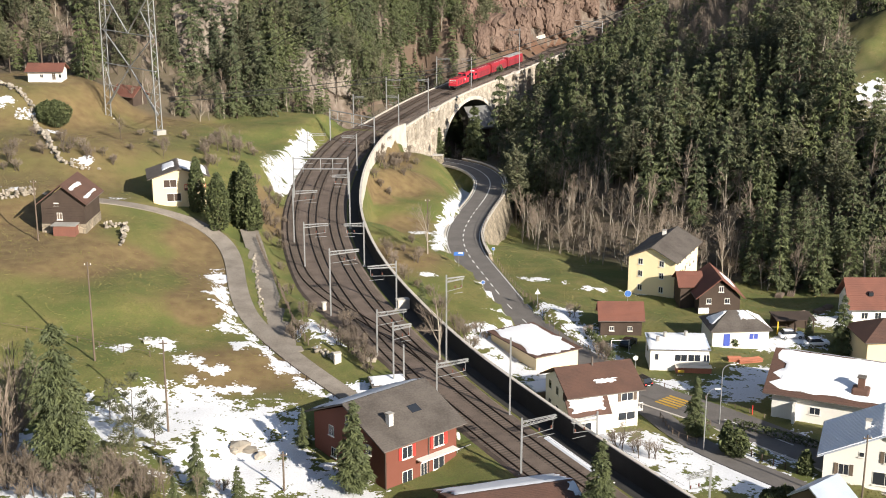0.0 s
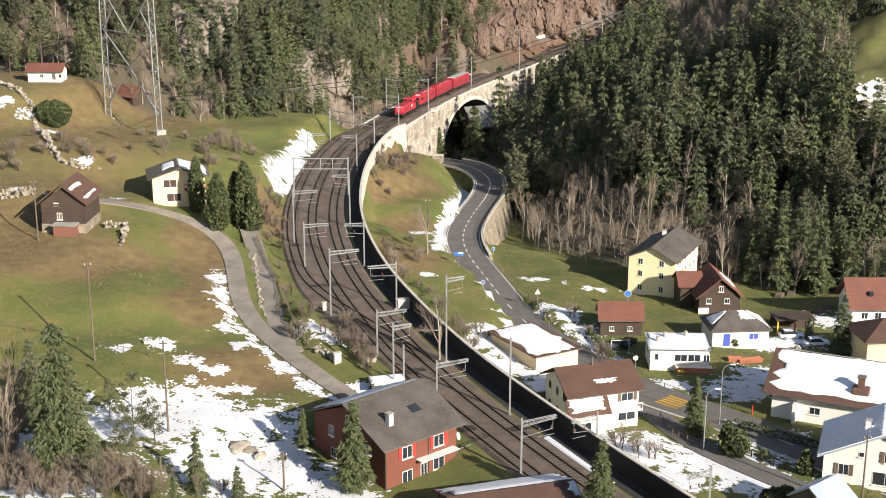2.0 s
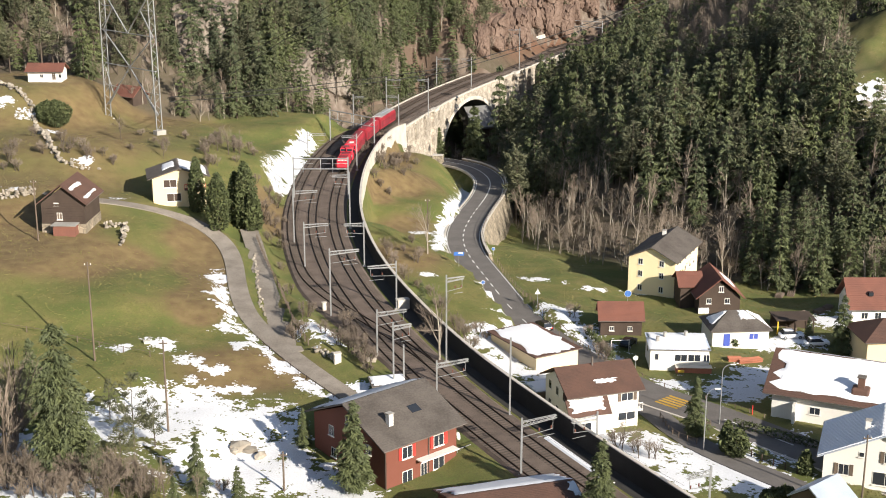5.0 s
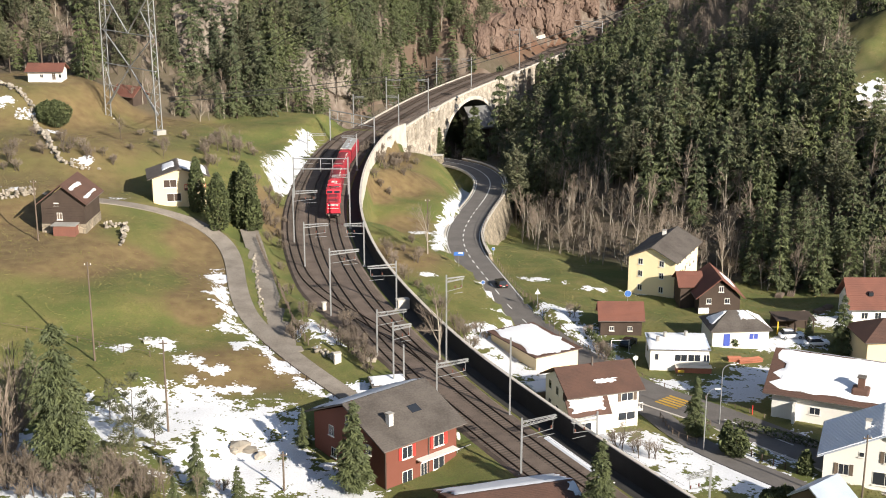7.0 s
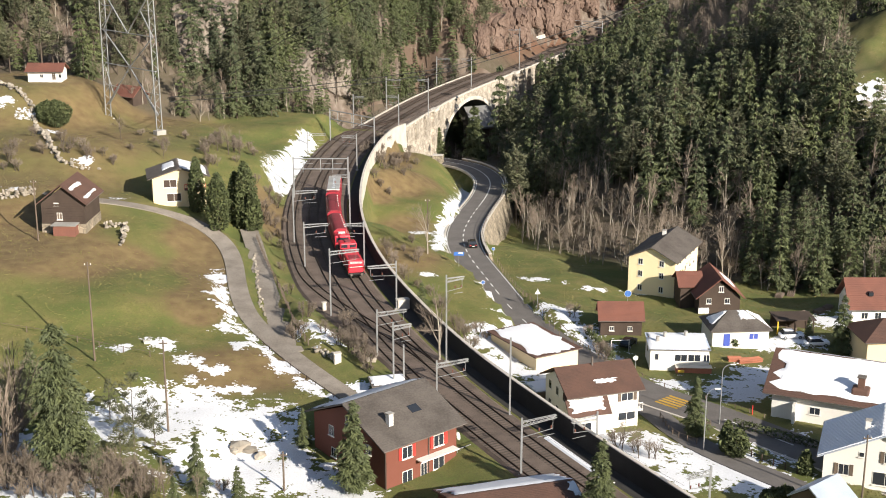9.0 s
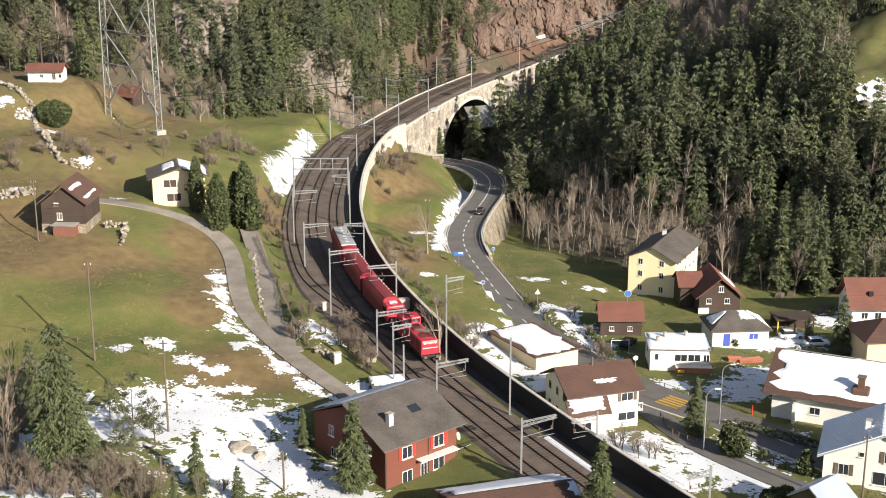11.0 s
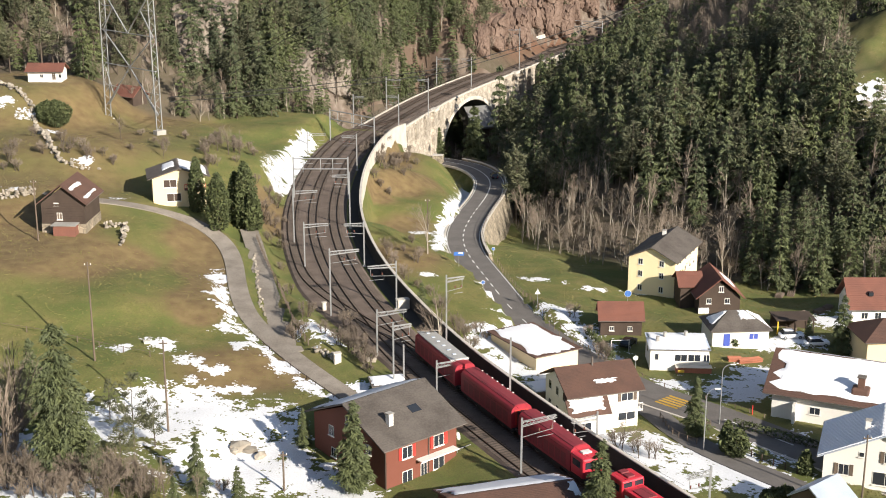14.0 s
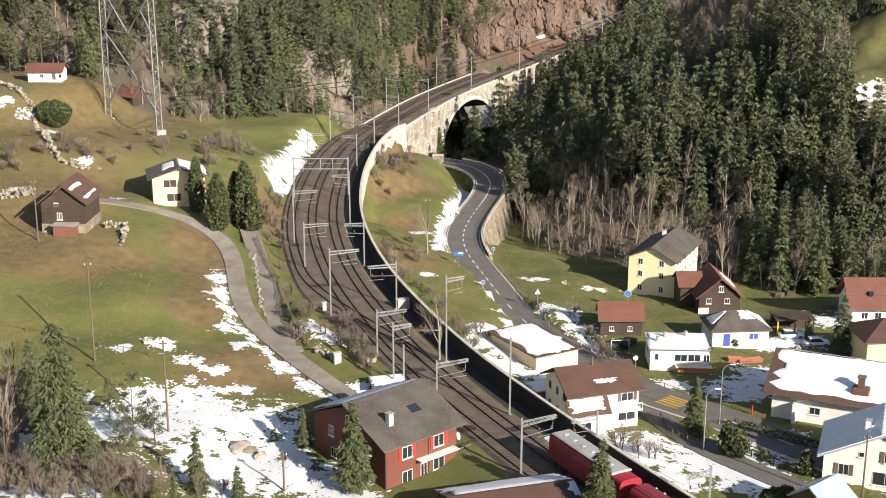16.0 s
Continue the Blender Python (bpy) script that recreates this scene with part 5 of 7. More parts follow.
# the low snow-covered roof above the road
hs = house("workshop", "low workshop with a wide snow-covered brown roof", "workshop", (14.24, 189.9, -7.2), 30, 7.8, 13.0, 2.0, 0.1, M["cream"], M["tile"], over=0.5, kind="flat", snow=(("s", 0.05, 0.97, 0.1, 0.9),), base=4)
# the shed with the red roof
sh = house("shed", "wooden shed with a dull red tiled roof", "shed", (26.9, 214, -10.32), -1.7, 7.0, 4.9, 2.7, 2.5, M["darkwood"], M["redtile"], over=0.5, windows=(("s", -1.6, 1.2, 0.8, 0.8), ("s", 1.5, 1.2, 0.8, 0.8)), base=2)
# the flat-roofed white house
hf = house("house", "white flat-roofed house with a snow-covered roof", "house", (32.72, 196.6, -9.86), -3, 9.2, 7.4, 3.4, 0.1, M["white"], M["metalroof"], over=0.25, kind="flat", snow=(("s", 0.02, 0.98, 0.01, 0.99),),
           windows=(("s", 0.2, 2.1, 2.0, 1.2), ("s", 2.3, 2.1, 2.0, 1.2), ("s", 4.2, 2.1, 1.0, 1.2), ("s", -3.6, 2.2, 0.7, 1.1), ("w", 0.0, 2.2, 1.0, 1.1)), base=3)
part("terrace", box(-0.6, 4.9, -5.0, -3.6, -1.5, 0.9), M["brick"], hf, "low red brick terrace wall")
part("terrace_coping", box(-0.7, 5.0, -5.1, -3.6, 0.9, 1.0), M["coping"], hf)
for x, y in ((-1.8, 1.6), (1.6, 2.2), (-3.2, -0.5)):
    part("roof_vent", rod((x, y, 3.6), (x, y, 4.5), 0.3, seg=10), M["concrete"], hf)
# the yellow apartment house
W_ = [("w", u, z, 0.9, 1.2, None) for z in (1.4, 4.2, 6.6) for u in (-2.2, 2.0)] + [("s", u, z, 0.9, 1.2, None) for z in (1.6, 4.2, 6.6) for u in (-4.4, -1.0, 2.4, 5.0)]
hy = house("apartment_house", "tall pale yellow apartment house with a dark grey roof", "house", (44.19, 241.9, -13), 64, 16.0, 9.2, 7.2, 2.5, M["yellow"], M["slate"], over=0.7, windows=W_, chimneys=((3.0, 1.0, 1.0),), base=3)
for z in (2.7, 5.3):
    balcony(hy, -0.4, 2.2, -5.5, -4.5, z, M["white"], M["white"])
part("satellite_dish", rod((-6.8, 0.4, 7.0), (-6.95, 0.35, 7.05), 0.5, 0.45, 16), M["frame"], hy)
# the dark chalet with the red roof
hc = house("chalet", "dark timber chalet with a red tiled roof", "house", (47.2, 232.33, -12.94), 2, 7.6, 9.0, 3.4, 3.6, M["darkwood"], M["redtile"], over=0.8, ridge="y", windows=(("s", 0.2, 4.9, 0.9, 1.1), ("s", -2.0, 2.6, 0.9, 1.0), ("s", 1.4, 2.6, 1.0, 1.0)), snow=(("e", 0.25, 0.7, 0.3, 0.75),), base=3)
part("white_base", box(-3.85, -1.9, -4.56, -4.4, 0.2, 1.3), M["white"], hc)
bm = bmesh.new()
slope(bm, (-7.0, -1.2, 4.2), (-2.0, -1.2, 4.2), (-2.0, 2.2, 6.4), (-7.0, 2.2, 6.4), 14)
slope(bm, (-2.0, 5.6, 4.2), (-7.0, 5.6, 4.2), (-7.0, 2.2, 6.4), (-2.0, 2.2, 6.4), 14)
part("wing_roof", bm, M["redtile"], hc)
part("wing_wall", box(-6.5, -3.7, -0.7, 5.0, -2, 4.3), M["darkwood"], hc)
# the white house with blue shutters
hbl = house("house", "small white house with blue door and grey hipped roof", "house", (45.05, 209.07, -10.53), 4, 9.6, 7.0, 2.7, 2.3, M["white"], M["slate"], over=0.5, kind="hip", snow=(("e", 0.05, 0.9, 0.1, 0.9), ("n", 0.1, 0.9, 0.1, 0.9), ("s", 0.55, 0.97, 0.55, 0.95), ("w", 0.2, 0.9, 0.2, 0.8)), windows=(("s", 2.2, 1.6, 1.6, 1.1, None, M["blue"]),), base=2)
part("door", box(-2.9, -1.8, -3.56, -3.48, 0.0, 2.1), M["blue"], hbl, "bright blue door")
# the large white building under deep snow
hg = house("hall", "large white building under a deep snow-covered roof", "building", (46.62, 174.84, -8.6), -24, 24.0, 15.3, 4.1, 3.6, M["white"], M["tile"], over=1.2, snow=(("s", 0.13, 0.98, 0.045, 0.99), ("n", 0.05, 0.98, 0.02, 0.98)),
           windows=(("s", -6.0, 2.0, 1.5, 1.1), ("s", 2.2, 1.9, 2.0, 1.2), ("s", 4.8, 1.9, 2.0, 1.2), ("s", 7.4, 1.9, 2.0, 1.2), ("s", -0.6, 1.2, 1.2, 2.4)), base=3)
part("porch", box(-8.9, -8.5, -9.2, -7.5, -2, 3.0), M["white"], hg)
part("chimney", box(-0.70, 0.20, -6.45, -5.55, 3.88, 7.38), M["tile"], hg)
part("chimney_base", bevelled(-1.45, 0.95, -7.00, -5.00, 4.18, 5.93, 0.25), M["tile"], hg)
part("chimney_cap", bevelled(-0.85, 0.35, -6.60, -5.40, 7.38, 7.58, 0.06), M["slate"], hg)
part("roof_vent", rod((6.4, -5.2, 4.0), (6.4, -5.2, 5.6), 0.45, seg=10), M["slate"], hg)
for k in range(3):
    part("step", box(-3.6, -1.6, -8.9 + 0.4 * k, -7.5, -1.2 + 0.3 * k, -0.9 + 0.3 * k), M["concrete"], hg)
# the white house with the frosted metal roof
hm = house("house", "white house with a frosted blue-grey ribbed roof", "house", (47.9, 153.2, -7.8), -20, 15.0, 10.0, 3.5, 4.0, M["white"], M["metalroof"], over=0.8, ridge="y", chimneys=((-2.6, -1.6, 1.3),),
           windows=(("s", -5.0, 1.9, 1.3, 1.5, M["wood"]), ("s", -3.0, 4.2, 0.7, 0.7), ("s", 0.4, 4.2, 1.4, 1.5, M["wood"]), ("s", 0.0, 1.3, 3.0, 1.8)), base=3)
for k in range(24):
    y = -5.6 + k * 0.48
    part("roof_rib", rod((-8.2, y, 3.58), (-0.3, y, 7.58), 0.11, 0.11, 5), M["snow"], hm)
# the red-roofed houses at the wood's edge
hr = house("house", "house with a broad brick-red tiled roof", "house", (73.01, 224.51, -12.06), 0, 13.0, 8.0, 3.0, 4.4, M["white"], M["redtile"], over=0.8, windows=(("s", -4.2, 1.6, 1.2, 1.2), ("s", -1.8, 1.6, 1.2, 1.2)), base=3)
part("dormer_window", box(-3.4, -2.6, -3.0, -2.2, 4.9, 5.6), M["glass"], hr)
part("dormer", box(1.5, 4.5, -4.2, -1.0, 3.4, 5.6), M["white"], hr)
hr2 = house("house", "cream house with a brown corrugated hipped roof", "house", (68.09, 200.17, -10.81), 4, 10.0, 8.0, 4.4, 2.4, M["cream"], M["tile"], over=0.8, kind="hip", windows=(("s", 2.0, 2.6, 1.2, 1.2),), base=3)
# near roof at the foot of the view, and a gable beside the street
hn = house("house", "near house with a brown tiled roof and frosted far slope", "house", (7.37, 130.34, 2.4), 17, 13.6, 9.5, 4.9, 1.6, M["brownwall"], M["tile"], over=0.5, turn_corner=(0, 0), snow=(("n", 0.05, 0.93, 0.02, 0.96), ("s", 0.55, 0.95, 0.94, 0.99)), base=4, courses=22)
hk = house("cabin", "small cabin with a snowy roof beside the street", "cabin", (44.27, 138.3, -7), 40, 5.0, 5.0, 2.6, 2.0, M["wood"], M["metalroof"], over=0.4, snow=(("n", 0.05, 0.9, 0.05, 0.9),), base=2)
# the barn in the meadow
bn = house("barn", "dark timber barn on a stone base with a rusty roof", "barn", (-59.4, 213, 7.9), 88, 8.6, 7.2, 5.2, 3.2, M["darkwood"], M["tile"], over=0.7, ridge="x", snow=(("s", 0.6, 0.75, 0.1, 0.6), ("s", 0.18, 0.26, 0.2, 0.8)), windows=(("w", -0.6, 3.0, 0.9, 1.2, None, M["wood"]),), base=1)
part("stone_base", box(-4.4, 4.4, -3.7, 3.7, -2, 1.7), M["drystone"], bn, "rough pale stone base")
for k in range(8):
    part("board", box(-4.345, -4.3, -3.6, 3.6, 1.75 + 0.43 * k, 2.13 + 0.43 * k), M["darkwood"], bn)
part("lean_to", box(-6.4, -4.35, -2.4, 1.2, -1.5, 1.9), M["redtile"], bn, "rusty red boarded lean-to")
part("lean_to_roof", box(-6.7, -4.4, -2.7, 1.5, 1.9, 2.02), M["concrete"], bn)
part("hay_door", box(-4.34, -4.31, 0.6, 1.5, 4.4, 5.3), M["frame"], bn)
# the cream house at the top of the lane
hcr = house("house", "cream rendered house with snow on its low roof", "house", (-52.54, 233.91, 7.87), 14, 9.4, 7.2, 4.6, 1.7, M["cream"], M["slate"], over=0.9, ridge="y", snow=(("e", 0.1, 0.95, 0.1, 0.95), ("w", 0.5, 0.9, 0.2, 0.7)), windows=(("s", -1.6, 3.5, 2.4, 1.5, None, M["darkwood"]), ("s", 2.6, 3.3, 1.6, 1.8), ("s", -1.0, 0.9, 2.6, 1.5, None, M["darkwood"])), base=2)
balcony(hcr, 0.9, 4.7, -5.0, -3.6, 2.5, M["shutter"], M["darkwood"])
# the far cottage and the shed by the pylon
ct = house("cottage", "small white cottage with a rust-red roof", "cottage", (-95.56, 304.62, 18.98), 0, 7.6, 5.0, 2.2, 1.6, M["white"], M["redtile"], over=0.6, windows=(("s", 2.2, 1.1, 0.9, 1.6, None, M["darkwood"]), ("s", -0.6, 1.2, 0.8, 0.9), ("s", 3.6, 1.2, 0.7, 0.9)), base=2)
rs = house("hut", "weathered timber hut with a red tiled roof", "hut", (-74.37, 315.8, 10.95), -32, 6.6, 4.6, 2.4, 2.2, M["darkwood"], M["redtile"], over=0.6, turn_corner=(1, -1), base=2)


# ------------------------------------------------------------------ overhead line
def mast(x, y, height, arm, z=-0.45, label="grey steel catenary mast with a lattice bracket", droppers=True):
    """A mast with its lattice bracket; arm: reach towards the line, signed."""
    e = empty("catenary_mast", pose(x, y, z), label, "mast", "catenary masts")
    part("footing", bevelled(-0.3, 0.3, -0.3, 0.3, -0.6, 0.25, 0.04), M["concrete"], e)
    part("pole", box(-0.11, 0.11, -0.11, 0.11, 0, height), M["steel"], e)
    if not arm:
        return e
    i = int(np.argmin((TRACK[:, 0] - x) ** 2 + (TRACK[:, 1] - y) ** 2))
    n = normals(TRACK[max(i - 2, 0):i + 3])[2 if i >= 2 else 0]
    m = Matrix.Rotation(math.atan2(n[1], n[0]), 4, "Z")
    top = height - 0.5
    s = 1 if arm > 0 else -1
    bm = bmesh.new()
    for zz in (top, top - 0.55):
        rod((0, -0.15, zz), (arm, -0.15, zz - (0.0 if zz == top else -0.25)), 0.05, bm=bm, seg=4)
        rod((0, 0.15, zz), (arm, 0.15, zz - (0.0 if zz == top else -0.25)), 0.05, bm=bm, seg=4)
    k = 0.0
    while k < abs(arm) - 0.3:
        rod((s * k, 0, top), (s * (k + 0.45), 0, top - 0.5), 0.035, bm=bm, seg=4)
        rod((s * (k + 0.45), 0, top - 0.5), (s * (k + 0.9), 0, top), 0.035, bm=bm, seg=4)
        k += 0.9
    bm.transform(m)
    part("bracket", bm, M["steel"], e)
    bm = rod((0, 0, top - 1.9), (arm * 0.9, 0, top - 1.6), 0.04, seg=4)
    rod((arm * 0.45, 0, top - 2.3), (arm * 0.95, 0, top - 2.3), 0.035, bm=bm, seg=4)
    rod((arm * 0.9, 0, top - 1.6), (arm * 0.9, 0, top), 0.03, bm=bm, seg=4)
    bm.transform(m)
    part("steady_arm", bm, M["steel"], e)
    for q in (0.5, 0.85):
        bm = rod((arm * q, 0, top - 1.55), (arm * q, 0, top - 1.2), 0.09, seg=6)
        bm.transform(m)
        part("insulator", bm, M["redtile"], e)
    return e


for (x, y, h), arm in (((-11.51, 341.42, 10.25), -3.2), ((-4.11, 367.43, 10.48), -3.2), ((8.82, 412.16, 9.87), -3.2), ((26.19, 455.09, 13.87), -4.0), ((-19.69, 297.46, 8.55), -3.4), ((-17.86, 246.84, 11.15), -3.2), ((-13.71, 221.77, 8.37), -3.4), ((-7.31, 198.5, 8), -4.6), ((18.19, 144.72, 5.65), -3.6)):
    mast(x, y, h, arm)
for (x, y, h), arm in (((-16.26, 378.18, 8.97), 4.5), ((-1.96, 416.54, 9.62), 4.5), ((-23.71, 347.59, 9.22), 3.0), ((-32.59, 314.08, 5.81), 4.5), ((-27.48, 236.14, 10.52), 4.5), ((-23.93, 220.42, 8.43), 4.2), ((-17.34, 194.69, 11.12), 4.6), ((-9.34, 177.49, 7.14), 4.4), ((-0.82, 163.24, 4.94), 4.6), ((8.96, 139.25, 7.16), 4.6), ((29.06, 131.58, 4.87), -3.2)):
    mast(x, y, h, arm)
mast(*(8.47, 156.14, 10.67), 0, label="tall slender grey mast beside the wall")
for (x, y, h) in ((0.48, 175.26, 12.92), (-6.59, 165.8, 9.22), (-5.26, 166.81, 5.83)):
    mast(x, y, h, 2.6 if h > 6 else 0, z=lie(x, y))


def gantry(p, q, h, label):
    """A portal over the tracks: two posts and two beams."""
    e = empty("signal_gantry", pose(p[0], p[1], -0.45), label, "gantry", "gantries")
    d_ = Vector((q[0] - p[0], q[1] - p[1], 0))
    for k in (0.0, 1.0):
        v_ = d_ * k
        part("post", box(v_.x - 0.14, v_.x + 0.14, v_.y - 0.14, v_.y + 0.14, -0.3, h), M["steel"], e)
    for z in (h - 0.4, h - 2.6):
        part("beam", rod((0, 0, z), (*d_.xy, z), 0.13, seg=6), M["steel"], e)
    for k in (0.18, 0.5, 0.72):
        v_ = d_ * k
        part("hanger", rod((v_.x, v_.y, h - 2.6), (v_.x, v_.y, h - 0.4), 0.08, seg=5), M["steel"], e)
        part("steady_arm", rod((v_.x, v_.y, h - 1.5), (v_.x + d_.x * 0.18, v_.y + d_.y * 0.18, h - 1.4), 0.05, seg=4), M["steel"], e)
        part("dropper", rod((v_.x, v_.y, h - 3.4), (v_.x, v_.y, h - 2.6), 0.05, seg=4), M["steel"], e)
    return e


gantry((-28.4, 329.68, -0.45), (-16.73, 318.68, -0.45), 8.6, "grey steel portal spanning the tracks before the viaduct")
gantry((-31.2, 270.69, -0.45), (-19.81, 270.69, -0.45), 9.0, "grey steel portal spanning three tracks")
gantry((47.27, 531.15, -0.45), (62.45, 524.18, -0.45), 8.5, "grey steel portal at the tunnel mouth")


def wire(name, pts, r, label, sag=0.0):
    bm = bmesh.new()
    for a, b in zip(pts[:-1], pts[1:]):
        a, b = Vector(a), Vector(b)
        n_ = 8 if sag else 1
        q = [a.lerp(b, k / n_) - Vector((0, 0, sag * 4 * (k / n_) * (1 - k / n_))) for k in range(n_ + 1)]
        for u, v_ in zip(q[:-1], q[1:]):
            rod(u, v_, r, seg=3, bm=bm)
    return tagged(part(name, bm, M["wire"]), label, "cable")


for line, a, b in ((TRACK_A, 0, NT - 4), (TRACK_B, 0, NT - 4), (TRACK_C, 100, 192)):
    pts = [(line[k][0], line[k][1], 5.5) for k in range(a, b, 16)]
    wire("contact_wire", pts, 0.012, "thin dark contact wire above the track")
    wire("catenary_wire", [(p[0], p[1], 6.9) for p in pts], 0.012, "thin dark catenary wire above the track", 0.5)
# high-voltage lines crossing the valley
wire("power_cable", [(111.89, 330, 33.67), (58.95, 400, 8.91)], 0.08, "dark high-voltage cable across the valley", 2)
wire("power_cable", [(111.98, 330, 32.7), (58.98, 400, 8.06)], 0.08, "dark high-voltage cable across the valley", 2)
wire("power_cable", [(51.14, 300, 38.69), (0.77, 300, 21.77), (-62.32, 300, 15.05)], 0.085, "dark high-voltage cable across the valley", 0.8)
wire("power_cable", [(47.99, 300, 38.69), (0.77, 300, 22.79), (-62.26, 300, 16.09)], 0.085, "dark high-voltage cable across the valley", 0.8)
wire("power_cable", [(-15.72, 260, 42.68), (-32.49, 270, 32.71), (-50.84, 280, 20.94)], 0.075, "dark high-voltage cable across the valley", 0.3)
wire("power_cable", [(-18.99, 260, 42.68), (-34.78, 270, 32.71), (-53.18, 280, 21.9)], 0.075, "dark high-voltage cable across the valley", 0.3)


# ------------------------------------------------------------------ lattice pylon
def pylon():
    a, b = Vector((-76.93, 301.84, 11.46)), Vector((-62.28, 287.61, 9.93))
    w = (b - a).xy.length / 2
    mid = (a + b) / 2
    e = empty("lattice_pylon", pose(mid.x, mid.y, mid.z, 0, 0, math.degrees(math.atan2(b.y - a.y, b.x - a.x))), "tall grey steel lattice power pylon in the meadow", "pylon")

    def at(s, z, dep=0.0):
        return Vector((s * w * (1 - z * 0.002), dep, z))
    for s in (-1, 1):
        for dep in (-0.7, 0.7):
            part("leg", rod(at(s, -5, dep), at(s, 48, dep), 0.15, 0.12, 4), M["steel"], e)
        for z in range(0, 46, 3):
            part("lattice", rod(at(s, z, -0.7), at(s, z + 1.5, 0.7), 0.05, seg=4), M["steel"], e)
            part("lattice", rod(at(s, z + 1.5, 0.7), at(s, z + 3, -0.7), 0.05, seg=4), M["steel"], e)
        part("footing", bevelled(s * w - 0.8, s * w + 0.8, -1.2, 1.2, -5, 0.2, 0.1), M["concrete"], e)
        for z0, z1, s0, s1 in ((13, 3.5, 0, 1), (13, 20.5, 0, 1), (20.5, 30, 0, 1), (38, 30, 0, 1), (8, 8, 0.5, 1), (6, 12, 0.72, 1), (8, 3.5, 0.5, 0.93), (26, 20.5, 0.55, 1), (26, 26, 0.55, 1)):
            part("brace", rod(at(s * s0, z0), at(s * s1, z1), 0.16 if z1 - z0 not in (0, 6) else 0.09, seg=4), M["steel"], e)
    for z in (13, 20.5, 38):
        part("crossbar", rod(at(-1, z), at(1, z), 0.13, seg=4), M["steel"], e)
    part("gusset", bevelled(-0.5, 0.5, -0.06, 0.06, 12.5, 13.5, 0.02), M["steel"], e)
    return e


pylon()


# ------------------------------------------------------------------ poles, lamps, signs
def pole(x, y, h, label, mat):
    e = empty("utility_pole", pose(x, y, lie(x, y)), label, "pole", "utility poles")
    part("shaft", rod((0, 0, -0.5), (0, 0, h), 0.14, 0.09, 8), mat, e)
    part("crossarm", box(-0.5, 0.5, -0.05, 0.05, h - 0.5, h - 0.38), mat, e)
    for s in (-0.4, 0.0, 0.4):
        part("insulator", rod((s, 0, h - 0.38), (s, 0, h - 0.2), 0.05, seg=6), M["frame"], e)
    return e


for q in ((-66.13, 208.85, 10.23), (-46.67, 166.81, 13.84), (-33.34, 148.7, 11.8), (-18.11, 137.76, 4.91), (-2.86, 239.15, 10.48), (50.48, 145.35, 10.01)):
    pole(*q, "grey wooden utility pole standing in the grass", M["wood"])


def street_lamp(x, y, h, reach, z=None):
    e = empty("street_lamp", pose(x, y, lie(x, y) if z is None else z), "grey street lamp with a curved arm", "street lamp", "street lamps")
    part("post", rod((0, 0, -0.3), (0, 0, h - 1.2), 0.09, 0.06, 8), M["steel"], e)
    bm = bmesh.new()
    for k in range(6):
        a, b = k / 6 * math.pi / 2, (k + 1) / 6 * math.pi / 2
        rod((reach * (1 - math.cos(a)), 0, h - 1.2 + 1.2 * math.sin(a)), (reach * (1 - math.cos(b)), 0, h - 1.2 + 1.2 * math.sin(b)), 0.055, bm=bm)
    part("arm", bm, M["steel"], e)
    part("lantern", bevelled(reach - 0.2, reach + 0.6, -0.14, 0.14, h - 0.1, h + 0.06, 0.05), M["frame"], e)


street_lamp(*(34.84, 163.07, 8.93), 1.2)
street_lamp(*(38.9, 172.68, 9.09), 1.2)


def sign(name, x, y, h, shape, mat, label, size=0.7):
    e = empty(name, pose(x, y, lie(x, y), 0, 0, 0), label, "road sign", "road signs")
    part("post", rod((0, 0, -0.3), (0, 0, h), 0.045), M["steel"], e)
    if shape == "board":
        b = part("panel", bevelled(-size, size, -0.05, 0.0, h - size * 0.75, h, 0.02), mat, e)
        part("marking", box(-size * 0.1, size * 0.75, -0.06, -0.05, h - size * 0.4, h - size * 0.1), M["frame"], b)
    elif shape == "disc":
        part("panel", rod((0, -0.03, h - size / 2), (0, 0.0, h - size / 2), size / 2, seg=18), mat, e)
        part("border", rod((0, -0.01, h - size / 2), (0, 0.01, h - size / 2), size / 2 + 0.06, seg=18), M["frame"], e)
    else:
        part("panel", prism([(-size / 2, h - size), (size / 2, h - size), (0, h - 0.1)], -0.03, 0.0), mat, e)


sign("direction_sign", *(2.94, 235.83, 2.84), "board", M["bluesign"], "blue and white direction sign beside the road", 0.95)
sign("road_sign", *(7.12, 224.44, 1.37), "disc", M["bluesign"], "small round blue road sign", 0.6)
sign("road_sign", *(10.64, 269.5, 1.74), "disc", M["bluesign"], "small round blue road sign by the wall", 0.6)
sign("warning_sign", *(16.99, 226.8, 2.99), "tri", M["frame"], "white triangular warning sign seen in the grass", 1.1)
sign("road_sign", *(30.41, 196.55, 2.38), "disc", M["frame"], "round white road sign with pale border", 0.7)
sign("road_sign", *(34, 232.19, 3.95), "disc", M["bluesign"], "round blue sign above the shed", 1.2)

# ------------------------------------------------------------------ road markings, walls, rails
marks = spline(ROAD, 1.0)
mn = normals(marks)
mk_ = empty("road_marking", pose(0, 0, 0), "worn white lines on the valley road", "road marking", kind="structure")


def strip(line, off, w, a, b, mat, name, lift=0.035):
    nn_ = normals(line)
    v_ = []
    for k in range(a, b + 1):
        for o in (off - w, off + w):
            v_.append((line[k][0] + nn_[k][0] * o, line[k][1] + nn_[k][1] * o, line[k][2] + lift))
    f_ = [(2 * k, 2 * k + 1, 2 * k + 3, 2 * k + 2) for k in range(b - a)]
    return raw(name, v_, f_, mat, mk_)


